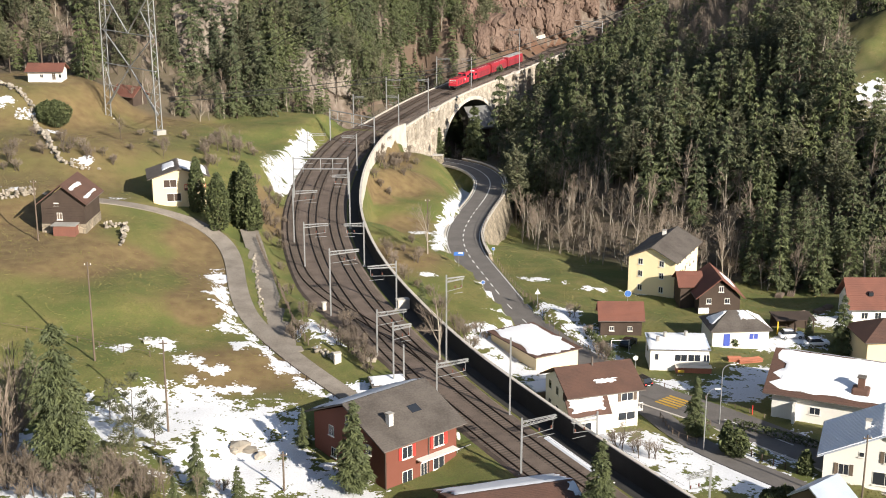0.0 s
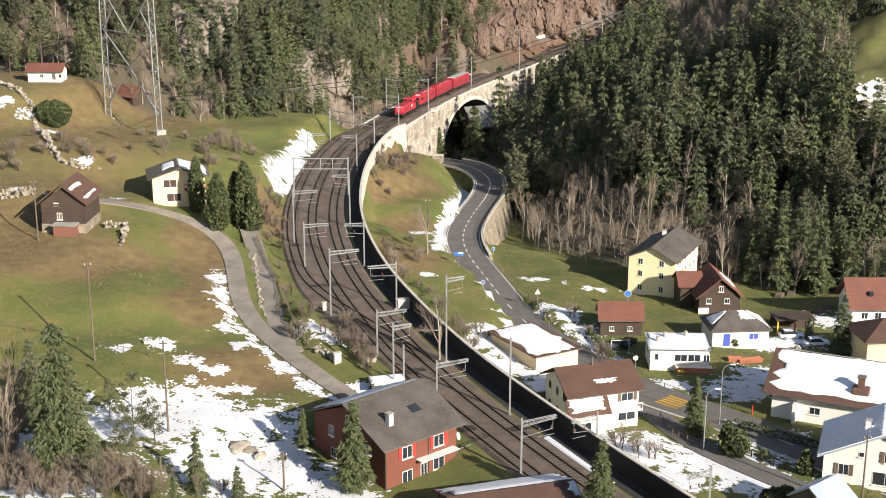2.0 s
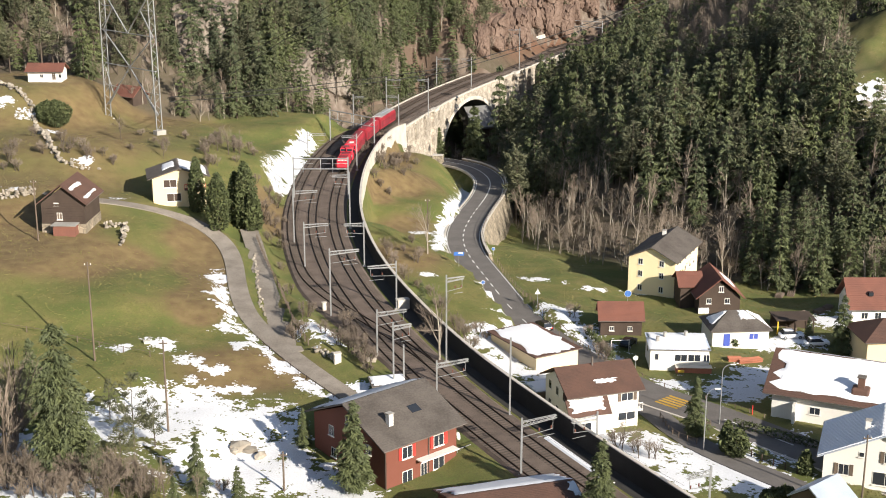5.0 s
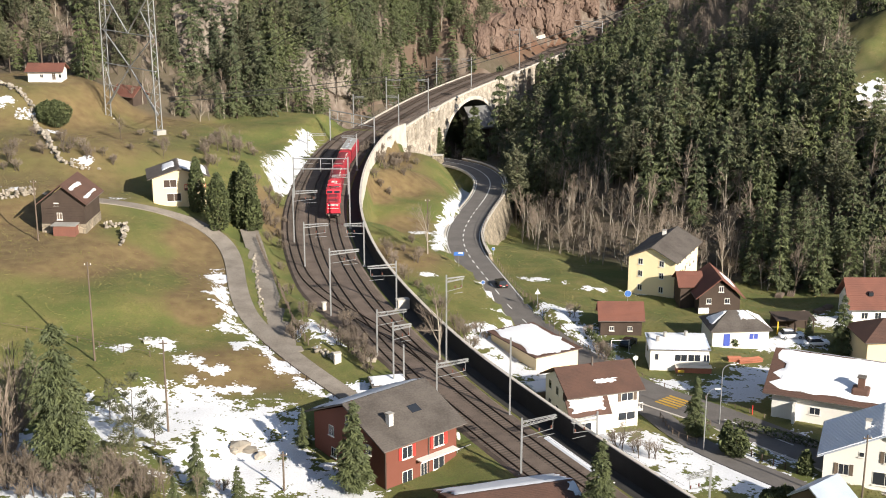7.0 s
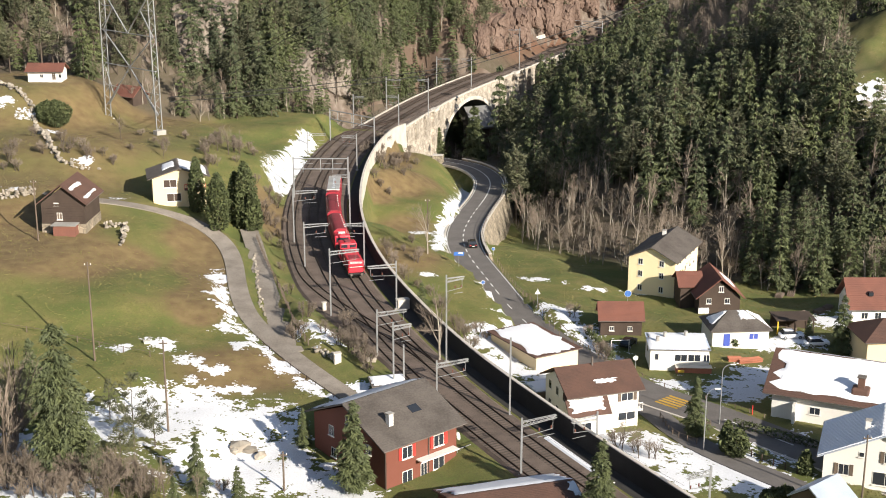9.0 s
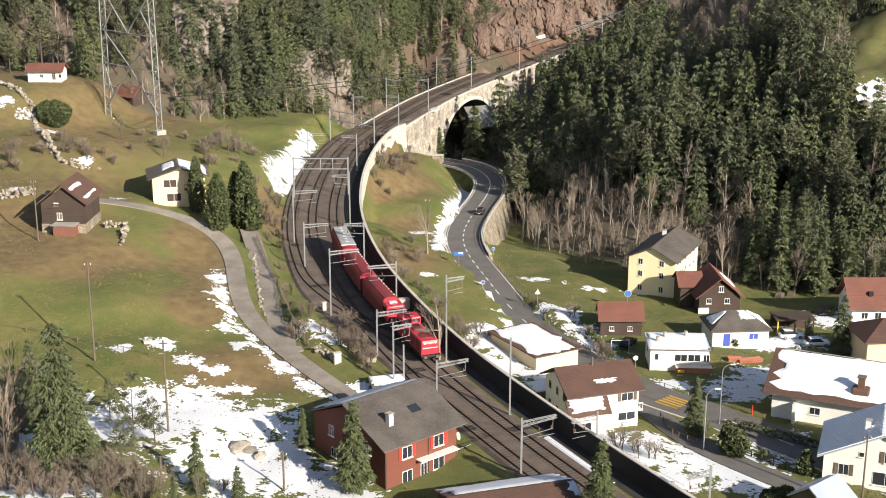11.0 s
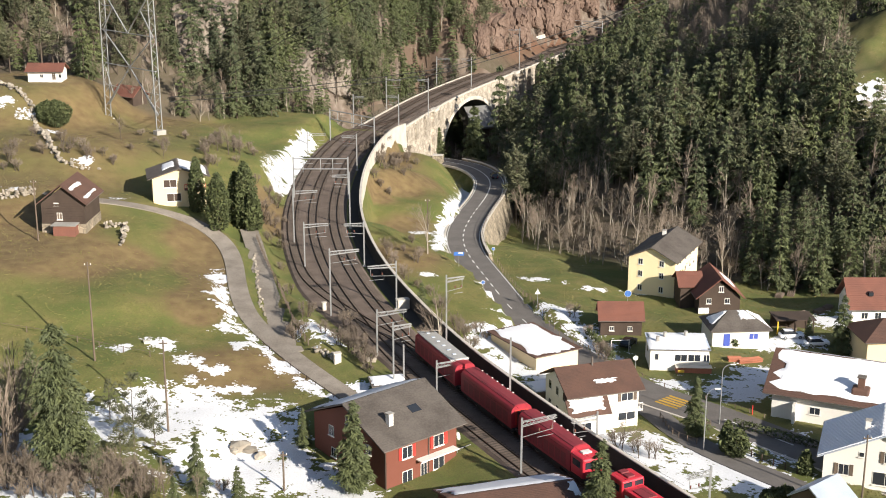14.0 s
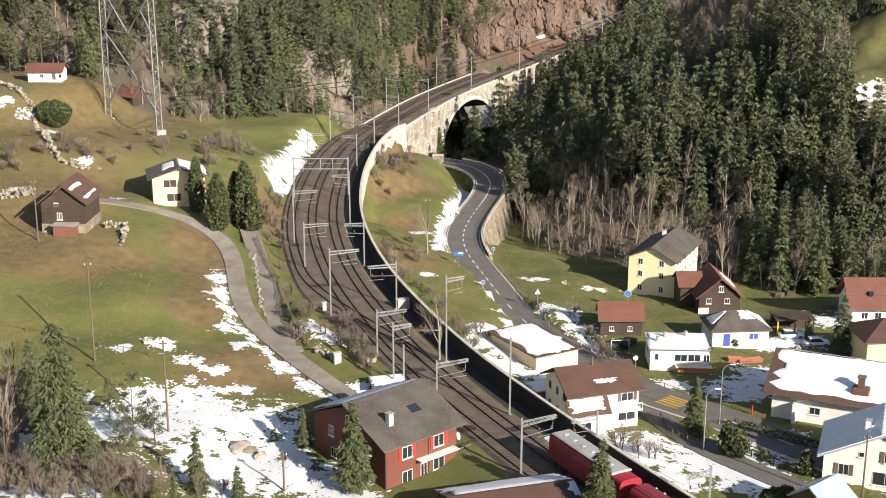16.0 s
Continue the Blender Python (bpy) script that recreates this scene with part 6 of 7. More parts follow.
i0 = int(np.argmin(np.hypot(marks[:, 0] - (12.05, 328.35)[0], marks[:, 1] - (12.05, 328.35)[1])))
i1 = int(np.argmin(np.hypot(marks[:, 0] - (8.91, 307.84)[0], marks[:, 1] - (8.91, 307.84)[1])))
i2 = int(np.argmin(np.hypot(marks[:, 0] - (10.23, 238.29)[0], marks[:, 1] - (10.23, 238.29)[1])))
strip(marks, 0.0, 0.13, 2, i1 + 4, M["paint"], "centre_line")
for k in range(i1 + 6, i2, 4):
    strip(marks, 0.0, 0.14, k, k + 2, M["paint"], "dash")
for k in range(i2, min(i2 + 90, len(marks) - 6), 9):
    strip(marks, 0.0, 0.11, k, k + 3, M["paint"], "dash")
strip(marks, -3.5, 0.09, 2, i2 + 40, M["paint"], "edge_line")
strip(marks, 3.5, 0.09, 2, i2 + 20, M["paint"], "edge_line")
jx = int(np.argmin(np.hypot(marks[:, 0] - (33.22, 180.66)[0], marks[:, 1] - (33.22, 180.66)[1])))
for k in range(5):
    strip(marks, -1.6 + k * 0.8, 0.25, jx - 2, jx + 2, M["yellow_paint"], "crossing_stripe")

# kerb and guard rail on the valley side of the road
kerb = tagged(sweep("kerb", ROAD, [(-4.2, 0.18), (-3.85, 0.18), (-3.85, -0.4), (-4.2, -0.4)], M["coping"]), "pale stone kerb along the inner side of the road", "kerb", kind="structure")


# ------------------------------------------------------------------ stone walls and fences
tagged(sweep("road_wall", ROAD, [(3.95, 0.45), (4.45, 0.45), (7.0, -9.5), (3.95, -9.5)], M["drystone"], a=8, b=62), "tall rubble stone retaining wall below the road bend", "retaining wall", kind="structure")
tagged(sweep("road_wall_coping", ROAD, [(3.87, 0.62), (4.53, 0.62), (4.53, 0.455), (3.87, 0.455)], M["coping"], a=8, b=62), "pale coping stones on the road wall", "coping", kind="structure")


def rail_fence(name, label, pts, h, step, post_mat, rails, post_r=0.06, z_of=None):
    """Posts in a row with horizontal rails."""
    q = spline(pts, step)
    zf = z_of or lie
    e = empty(name, pose(q[0][0], q[0][1], zf(q[0][0], q[0][1])), label, "fence")
    o = Vector((q[0][0], q[0][1], zf(q[0][0], q[0][1])))
    top = [Vector((p[0], p[1], zf(p[0], p[1]))) - o for p in q]
    me = bpy.data.meshes.new("post")
    bm = box(-post_r, post_r, -post_r, post_r, -0.4, h)
    bm.to_mesh(me)
    bm.free()
    me.materials.append(post_mat)
    for p in top:
        ob = new("post", me)
        ob.parent = e
        ob.location = p
    for z in rails:
        bm = bmesh.new()
        for a, b in zip(top[:-1], top[1:]):
            rod(a + Vector((0, 0, z)), b + Vector((0, 0, z)), 0.035, seg=4, bm=bm)
        part("rail", bm, post_mat, e)
    return e


road_z = lambda x, y: float(ROAD[int(np.argmin((ROAD[:, 0] - x) ** 2 + (ROAD[:, 1] - y) ** 2)), 2]) + 0.4
rail_fence("guard_rail", "steel guard rail on the road wall", shifted(ROAD, 4.2)[8:62:3, :2], 0.95, 2.2, M["darksteel"], (0.5, 0.9), 0.05, road_z)
rail_fence("guard_rail", "low steel guard rail beside the road", shifted(ROAD, 4.4)[62:112:3, :2], 0.7, 2.6, M["wood"], (0.6,), 0.06)
rail_fence("parapet_railing", "thin steel railing along the viaduct edge", shifted(TRACK, 4.5)[22:106:3, :2], 1.25, 2.4, M["darksteel"], (0.7, 1.2), 0.045, lambda x, y: -0.25)
rail_fence("parapet_railing", "thin steel railing along the far viaduct edge", shifted(TRACK, -7.6)[22:112:3, :2], 1.25, 2.4, M["darksteel"], (0.7, 1.2), 0.045, lambda x, y: -0.25)
rail_fence("garden_fence", "grey wooden fence along the path", [(-33.16, 227.96), (-30.31, 217.34), (-26.82, 205.69), (-24.06, 194.23), (-21.57, 184.68), (-19.03, 178.13)], 1.1, 1.6, M["wood"], (0.5, 0.95), 0.08)
rail_fence("garden_fence", "dark wooden fence along the side street", [(39.76, 162.46), (41.62, 159.74), (43.64, 157.4), (45.79, 154.96)], 1.0, 1.8, M["darkwood"], (0.3, 0.6, 0.95), 0.08)
rail_fence("garden_fence", "wooden fence below the crossing", [(30.83, 174.5), (31.61, 168.58), (33.12, 166.16), (34.74, 164.58)], 1.0, 1.5, M["wood"], (0.5, 0.95), 0.06)
rail_fence("pasture_fence", "thin post fence across the meadow", [(-62.34, 176.4), (-57.38, 175.55), (-52.32, 174.29), (-45.15, 170.61), (-37.78, 168.4)], 0.9, 4.0, M["wood"], (0.8,), 0.05)
rail_fence("pasture_fence", "thin post fence beside the road", [(11.26, 263.86), (14.91, 236.3), (19.41, 214.01), (23.66, 203.87), (27.23, 195.53)], 1.0, 2.6, M["wood"], (0.9,), 0.05)
rail_fence("lane_rail", "dark rail beside the farm lane", shifted(LANE, -1.9)[36:70, :2], 0.6, 2.2, M["darkwood"], (0.5,), 0.05)

STONES = []
for s in range(5):
    bm = bmesh.new()
    bmesh.ops.create_icosphere(bm, subdivisions=1, radius=0.5)
    r = np.random.default_rng(900 + s)
    for vt in bm.verts:
        vt.co = Vector((vt.co.x * 1.2, vt.co.y * 0.8, vt.co.z * 0.75)) * (0.8 + 0.35 * r.random())
    me = bpy.data.meshes.new("stone")
    bm.to_mesh(me)
    bm.free()
    me.materials.append(M["rubble"])
    STONES.append(me)


def stone_wall(pts, label, rows=3, size=0.62):
    q = spline(pts, size * 0.8)
    e = empty("drystone_wall", pose(q[0][0], q[0][1], lie(*q[0])), label, "stone wall")
    o = Vector((q[0][0], q[0][1], lie(*q[0])))
    for k, p in enumerate(q):
        for j in range(rows):
            if j == rows - 1 and rng_.random() < 0.3:
                continue
            ob = new("stone", STONES[rng_.integers(5)])
            ob.parent = e
            ob.location = Vector((p[0] + rng_.normal(0, 0.32 * size), p[1] + rng_.normal(0, 0.32 * size), lie(p[0], p[1]) + 0.15 + j * size * 0.6)) - o
            ob.rotation_euler = (rng_.random(), rng_.random(), rng_.random() * 6)
            sc = size * (0.85 + 0.5 * rng_.random())
            ob.scale = (sc, sc, sc)
    return e


stone_wall([(-101.87, 301.96), (-94.34, 293.95), (-90.76, 290.09), (-89.32, 286.33), (-81.15, 266.61), (-76.25, 254.2), (-73.09, 248.75), (-68.18, 246.87)], "tumbled grey drystone wall down the meadow", 2, 0.85)
stone_wall([(-77.71, 226.19), (-75.07, 227.26), (-72.54, 229.47)], "pale stone terrace wall beside the barn", 4, 0.7)
stone_wall([(-57.13, 216.63), (-55.56, 217.62), (-53.92, 217.55), (-53, 212.54), (-52.95, 209.75)], "ruined pale stone wall below the barn", 3, 0.7)
stone_wall([(-32.69, 220.69), (-30.38, 206.89), (-28.19, 195.08), (-27, 191.2)], "low row of pale stones beside the path", 1, 0.5)
stone_wall([(-18.28, 177.06), (-16.17, 174.73), (-14.62, 173.04)], "broken pale wall beside the lane", 2, 0.7)


def boulder(x, y, size, label="grey boulder half covered by snow"):
    e = new("boulder", STONES[rng_.integers(5)])
    e.matrix_basis = pose(x, y, lie(x, y) + size * 0.1, 0, 0, rng_.random() * 360) @ Matrix.Diagonal((size, size, size * 0.8, 1))
    tagged(e, label, "boulder", "boulders")


for (x, y), s in zip([(-24.56, 147.67), (-23.5, 147.38), (-25.1, 146.76), (-21.98, 146.18), (-65.95, 248.68), (-51.64, 274.41), (96.39, 299.86), (100.85, 303.32), (-71, 230.32), (-11.9, 182.59), (-10.29, 175.56), (95.27, 287.92), (95.22, 306.31)], (3.0, 2.2, 1.6, 1.8, 0.9, 0.8, 3.0, 2.6, 1.0, 2.4, 1.8, 4, 1.4)):
    boulder(x, y, s)

def crag_mesh(seed, mat):
    """A leaning, fractured rock face whose edges sink back into the slope."""
    nu, nv = 44, 40
    vs, fs = [], []
    for j in range(nv + 1):
        for i in range(nu + 1):
            x, z = 2.4 * i / nu - 1.2, 2.0 * j / nv - 0.5
            p = Vector((x * 2.6 + seed * 3.7, 0.6 * z + 2.0, z * 1.5))
            dist, near_ = noise.voronoi(p)
            block = noise.noise(near_[0] * 5.3)
            crack = max(0.0, 0.12 - (dist[1] - dist[0]))
            fine_ = noise.voronoi(p * 2.7)[1][0]
            edge = max(abs(x) / 1.2, abs(z - 0.5)) ** 4
            y = 0.42 * z - 0.30 * block - 0.10 * noise.noise(fine_ * 4.1) + 1.1 * crack + 1.1 * edge - 0.25
            vs.append((x + 0.10 * noise.noise(fine_ * 3.3), y, z + 0.08 * block))
    for j in range(nv):
        for i in range(nu):
            a = j * (nu + 1) + i
            fs += [(a, a + 1, a + nu + 2), (a, a + nu + 2, a + nu + 1)]
    me = bpy.data.meshes.new("rock_outcrop")
    me.from_pydata(vs, [], fs)
    me.materials.append(M[mat])
    return me


CRAG_MESH = [crag_mesh(900 + s, mat) for s in range(4) for mat in ("rock", "redrock")]


def outcrop(x, y, size, red):
    e = new("rock_outcrop", CRAG_MESH[2 * rng_.integers(4) + (1 if red else 0)])
    e.matrix_basis = pose(x, y, lie(x, y), 0, 0, rng_.uniform(-30, 30)) @ Matrix.Diagonal((size, size, size * 1.35, 1))
    tagged(e, "reddish brown crag on the slope" if red else "pale grey crag among the trees", "rock", "crags")


for x, y in [(-68.75, 353.94), (-65.79, 353.54), (-63.25, 351.06), (-65.27, 345.33), (-66.08, 341.35), (-62.01, 347.49), (-66.27, 361.3), (-62, 357.37), (-37.96, 372.27), (-35.45, 369.99), (-38.06, 364.1), (-39.95, 368.17), (-33.6, 366.05), (-35.47, 360.45), (-42.01, 357.64), (-39.77, 357.71), (-30.61, 367.61), (62.28, 352.63), (61.68, 340.34), (59.34, 339.11), (60.21, 327.54), (-51.37, 388.89), (-48.57, 392.95), (-15.17, 428.18), (-112.33, 348.7)]:
    outcrop(x, y, 3.2 + 2.2 * rng_.random(), False)
for x, y in [(13.54, 486.94), (17.68, 487.34), (22.65, 507.67), (24.13, 492.17), (29.41, 512.88), (34.33, 522.45), (32.43, 508.12), (37.47, 519.04), (42.51, 528.17), (45.91, 527.94), (50.2, 539.29), (19.33, 475.56), (14.83, 459.99), (8.84, 453.5), (51.35, 538.52), (55.74, 549.47), (59.57, 552.14), (25.79, 482.89), (10.65, 447.5), (5.94, 453.09), (38.28, 514.05), (71.67, 555.43), (74.35, 558.96), (44.46, 522.72), (23.31, 473.45), (77.2, 552.46)]:
    outcrop(x, y, 3.4 + 3.2 * rng_.random(), True)

# ------------------------------------------------------------------ single trees and shrubs
BUSH = [broadleaf(3.2, 61, 1.0, 0.55, 5, 3.0), broadleaf(2.6, 62, 1.0, 0.6, 6, 3.0)]
KIT["bush"] = [(mesh_of("trunk", t, M["bark"]), mesh_of("crown", c, M["twig"])) for t, c in BUSH]
KIT["birch"] = [(mesh_of("trunk", t, M["birch"]), mesh_of("crown", c, M["twig"])) for t, c in BARE]
NEAR = [conifer(18, 4.0, 71, sprays=16500, size=0.38, boughs=280, taper=0.55), conifer(11, 2.5, 72, sprays=9000, size=0.30, boughs=150, taper=0.75), conifer(9, 2.1, 73, sprays=5000, size=0.30, boughs=90, taper=0.7)]
KIT["near"] = [(mesh_of("trunk", t, M["bark"]), mesh_of("crown", c, M["needle"])) for t, c in NEAR]
SPARSE = [conifer(10, 2.3, 81, True, 2200, 0.27, 34, start=0.25), conifer(9, 2.0, 82, True, 1700, 0.27, 28, start=0.3)]
KIT["sparse"] = [(mesh_of("trunk", t, M["bark"]), mesh_of("crown", c, M["needle2"])) for t, c in SPARSE]

for (x, y, h), k, full in (((-42.26, 135.03, 17.5), 0, 18), ((-10.2, 138.02, 11.4), 1, 11), ((16.76, 127.94, 9.8), 1, 11), ((34.47, 168.1, 8.98), 1, 11), ((66.44, 208.28, 10.12), 2, 9), ((-27.22, 134.64, 7.11), 2, 9), ((-22.77, 134.14, 4.53), 2, 9), ((-3.4, 210.19, 5.74), 2, 9), ((-17.11, 149, 5.21), 2, 9), ((62.52, 214.17, 4.09), 2, 9), ((-50.36, 151.3, 9.97), 1, 11), ((-27.63, 123.62, 5.74), 2, 9)):
    tree("spruce_tree", "near", k, x, y, h / full, "dark green spruce with drooping boughs", "garden spruces")
for (x, y, h), k in (((-36.25, 143.36, 9.38), 0), ((-40.94, 151.02, 6.18), 1), ((-33.97, 144.15, 7.17), 1), ((-36.16, 136.57, 7.54), 0), ((-37.73, 130.46, 5.95), 1)):
    tree("pine_tree", "sparse", k, x, y, h / 10, "thin sparse young pine in the snow", "young pines")
for (x, y, h), k in (((-49.93, 142.75, 13.66), 2), ((-48.78, 135.79, 12.81), 0), ((-36.58, 126.69, 5.5), 1), ((-31.9, 127.37, 6.5), 0), ((-29.75, 128.93, 5.93), 2), ((-34.84, 124.9, 5.76), 1), ((-43.09, 127.07, 6.47), 0), ((-69.17, 280.92, 5.9), 1), ((-56.23, 261.97, 4.28), 0), ((-45.12, 274.2, 7.23), 0), ((-47.74, 275.8, 5.22), 1), ((-42.79, 274.46, 6.05), 2), ((-8.5, 227.24, 5.26), 0), ((68.82, 247.71, 11.51), 2), ((23.57, 160.9, 5.24), 1), ((25.51, 158.83, 4.95), 0), ((-26.94, 132.44, 3.73), 1)):
    tree("bare_tree", "bare", k, x, y, h / (11, 9, 13)[k], "leafless grey-brown deciduous tree", "bare trees")
for (x, y, h), k in (((-0.48, 175.7, 12.37), 1), ((-2.86, 238.59, 10.78), 0), ((52.28, 378.07, 13.06), 0), ((57.06, 325.11, 18.28), 2), ((34.31, 280.22, 8.61), 0), ((95.19, 373.84, 10.95), 2)):
    tree("birch_tree", "birch", k, x, y, h / (11, 9, 13)[k], "leafless birch with a pale trunk", "birches")
SHRUBS_BANK = [(-14.1, 295.97), (-12.12, 294.55), (-16.07, 296.9), (-7.26, 237.32), (-9.8, 234.95), (-5.89, 246.62), (-4.1, 236.9), (-8.61, 230.55), (3.26, 200.36), (4.51, 195.26), (2.39, 203.52), (5.59, 203.16), (-33.85, 244.69), (-32.48, 246.26), (-34.95, 246.8), (-30.75, 240.78), (-31.85, 235.28), (-29.33, 233.13), (-13.71, 185), (-11.42, 174.61), (-14.9, 189.99), (-10.39, 170.29), (-17.18, 182.13), (-14.92, 179.18), (-82.51, 248.46), (-82.95, 245.46), (-80.61, 245.5), (-72.99, 257.7), (-69.93, 254.36), (-75.92, 260.24)]
SHRUBS_SLOPE = [(25.06, 160.9), (23.04, 162.67), (27.04, 159.18), (36.45, 169.6), (22.49, 221.29), (24.78, 214.46), (25.93, 199.61), (25.69, 205.29), (26.78, 195.54), (6.91, 201.15), (-41.11, 128.49), (-38.37, 127.21), (-44.97, 133.2), (-46.47, 130.18), (-48.36, 138.09), (-35.5, 127.61), (-33.13, 127.59), (-31.6, 131.42), (-40.31, 132.09), (-21.76, 182.42), (-20.56, 183.03), (-20.16, 187.63), (-27.68, 218.92), (-24.89, 203.04), (-2.34, 218.35), (-0.86, 213.01), (-6.37, 223.02), (-4.32, 219.95), (-27.52, 135.67), (-24.85, 136.59)]
SHRUBS_LANE = [(-11.21, 306.55), (-9.18, 305.1), (-13.13, 304.53), (10.06, 414.9), (2.8, 403.4), (-3.98, 381.83), (-12.87, 185), (-11.35, 180.24), (-12.8, 177.6), (-10.52, 172.71), (-9.89, 175.68), (-13.91, 181.92), (-8.29, 221.16), (-9.58, 229.22), (-5.04, 231.62), (-72.61, 252.04), (-68.15, 251.39), (-64, 251.97), (-66.47, 253.49), (-62.52, 260.27), (-83.59, 267.07), (-77.36, 251.48), (-83.53, 251.99), (-66.03, 286.01), (-61.53, 276.41), (-40.38, 278.5), (-43.34, 290.54), (-35.64, 263.44), (-33.76, 261.42), (-30.85, 251.03)]
THICKET = [(x + rng_.normal(0, 2.0), y + rng_.normal(0, 2.0)) for x, y in ((-54.8, 156.8), (-49.1, 147.2), (-50.0, 141.3), (-44.3, 142.1), (-44.8, 132.7), (-39.3, 132.7), (-46.9, 130.6), (-41.1, 128.5), (-36, 131.3), (-32.6, 131.0), (-50, 137), (-47, 135)) for _ in range(5)]
COPSE = [(-46 + rng_.normal(0, 4.0), 280 + rng_.normal(0, 7.0)) for _ in range(16)]
ABUTMENT = [(-13 + rng_.normal(0, 3.0), 320 + rng_.normal(0, 7.0)) for _ in range(22)]
bush_spots = COPSE + ABUTMENT + SHRUBS_BANK + SHRUBS_SLOPE + SHRUBS_LANE + THICKET
for k, (x, y) in enumerate(bush_spots):
    tree("bare_shrub", "bush", k, x, y, 0.6 + 0.6 * rng_.random(), "leafless brown shrub on the bank", "shrubs")


def leafy(name, x, y, h, w, label, mat, seed, shape="column"):
    """An evergreen of many small leaf clumps with an uneven outline."""
    r = np.random.default_rng(seed)
    vs, fs = [], []
    for k in range(int(1500 * max(1.0, h / 5) * max(1.0, w / 2))):
        u = r.random()
        prof = (math.sin(math.pi * min(1, 0.12 + 0.88 * u) ** 0.75) ** 0.6 if shape == "column" else math.sqrt(max(0, 1 - (2 * u - 0.9) ** 2)))
        a = r.random() * 6.283
        rad = w * prof * (0.72 + 0.32 * r.random()) * (1 + 0.14 * math.sin(3 * a + seed) + 0.1 * math.sin(5 * a + 9 * u))
        c_ = np.array((math.cos(a) * rad, math.sin(a) * rad, h * (0.03 + 0.97 * u)))
        s = 0.10 + 0.10 * r.random()
        o = len(vs)
        for _ in range(4):
            vs.append(tuple(c_ + r.normal(0, s, 3) + (0, 0, 0.1)))
        fs += [(o, o + 1, o + 2), (o, o + 2, o + 3), (o + 1, o + 2, o + 3)]
    e = empty(name, pose(x, y, lie(x, y)), label, "shrub", "evergreens")
    raw("foliage", vs, fs, mat, e)
    part("stem", rod((0, 0, -0.3), (0, 0, h * 0.7), 0.12, 0.04), M["bark"], e)


for k, ((x, y, h), w) in enumerate((((-39.53, 226.22, 10.22), 2.0), ((-44.28, 232.14, 10), 1.4), ((-36.19, 235.19, 12.08), 2.2), ((-38.11, 236.46, 9.28), 1.6), ((-34.33, 232.97, 7.19), 1.5), ((37.77, 162.62, 4.24), 0.9), ((46.39, 155.34, 2.99), 0.8))):
    leafy("cypress", x, y, h, w, "dense dark green clipped conifer", M["hedge"], 200 + k)
for k, ((x, y, h), w) in enumerate((((38.73, 161.13, 3.73), 1.7), ((-84.62, 286.69, 5.86), 3.2), ((-86.52, 287.07, 4.75), 2.6), ((49.14, 210.41, 2.22), 1.2), ((39.85, 144.7, 2.77), 2.0), ((41.19, 144.64, 3.21), 1.8), ((50.97, 214.5, 2.05), 1.0))):
    leafy("round_shrub", x, y, h, w, "rounded green evergreen shrub", M["hedge"], 300 + k, "round")


def hedge(pts, h, w, label, seed):
    r = np.random.default_rng(seed)
    q = spline(pts, 0.25)
    o = Vector((q[0][0], q[0][1], lie(*q[0])))
    vs, fs = [], []
    for p in q:
        for _ in range(16):
            c_ = np.array((p[0] - o.x + r.uniform(-w, w), p[1] - o.y + r.uniform(-w, w), lie(p[0], p[1]) - o.z + h * (1 - r.random() ** 2)))
            k = len(vs)
            for _ in range(4):
                vs.append(tuple(c_ + r.normal(0, 0.11, 3)))
            fs += [(k, k + 1, k + 2), (k, k + 2, k + 3), (k + 1, k + 2, k + 3)]
    e = empty("hedge", pose(*o), label, "hedge")
    raw("foliage", vs, fs, M["hedge"], e)


hedge([(40.82, 171.62), (43.47, 169.36), (46.73, 166.76), (49.86, 164.05), (51.76, 162.71)], 1.3, 0.35, "clipped dark hedge between street and garden", 5)
hedge([(24.78, 214.46), (26.11, 209.01), (27.47, 200.92)], 1.2, 0.5, "brown-green overgrown hedge beside the road", 6)

# ------------------------------------------------------------------ small things along the line and in the village
def cabinet(name, x, y, w, d_, h, mat, label, z=None, rz=20):
    e = empty(name, pose(x, y, lie(x, y) if z is None else z, 0, 0, rz), label, "cabinet", "line-side cabinets")
    part("body", bevelled(-w / 2, w / 2, -d_ / 2, d_ / 2, -0.4, h, 0.04), mat, e)
    part("lid", bevelled(-w / 2 - 0.08, w / 2 + 0.08, -d_ / 2 - 0.08, d_ / 2 + 0.08, h, h + 0.1, 0.03), M["coping"], e)
    part("door", box(-w / 2 + 0.1, w / 2 - 0.1, -d_ / 2 - 0.02, -d_ / 2 + 0.02, 0.1, h - 0.1), mat, e)


cabinet("relay_cabinet", *(-6.34, 199.05), 1.9, 1.2, 1.5, M["coping"], "pale relay cabinet beside the wall")
cabinet("relay_cabinet", *(-18.62, 197.4), 0.6, 0.5, 1.5, M["coping"], "small pale line-side box")
cabinet("relay_cabinet", *(-14.7, 173.05), 1.0, 0.8, 1.3, M["coping"], "pale concrete line-side box")
cabinet("relay_cabinet", *(-41.18, 173.7), 0.8, 0.6, 0.3, M["coping"], "flat pale cover in the snow")
cabinet("hatch_house", *(-1.3, 333.35), 2.6, 2.0, 1.6, M["drystone"], "small stone hut beside the viaduct pier", rz=-10)
shed2 = house("lean_shed", "low shed roof with snow beside the line", "shed", (-9.16, 164.02, -0.77), 14, 4.2, 2.6, 1.2, 0.3, M["wood"], M["slate"], over=0.3, kind="shed", snow=(("s", 0.1, 0.95, 0.05, 0.95),), base=1)
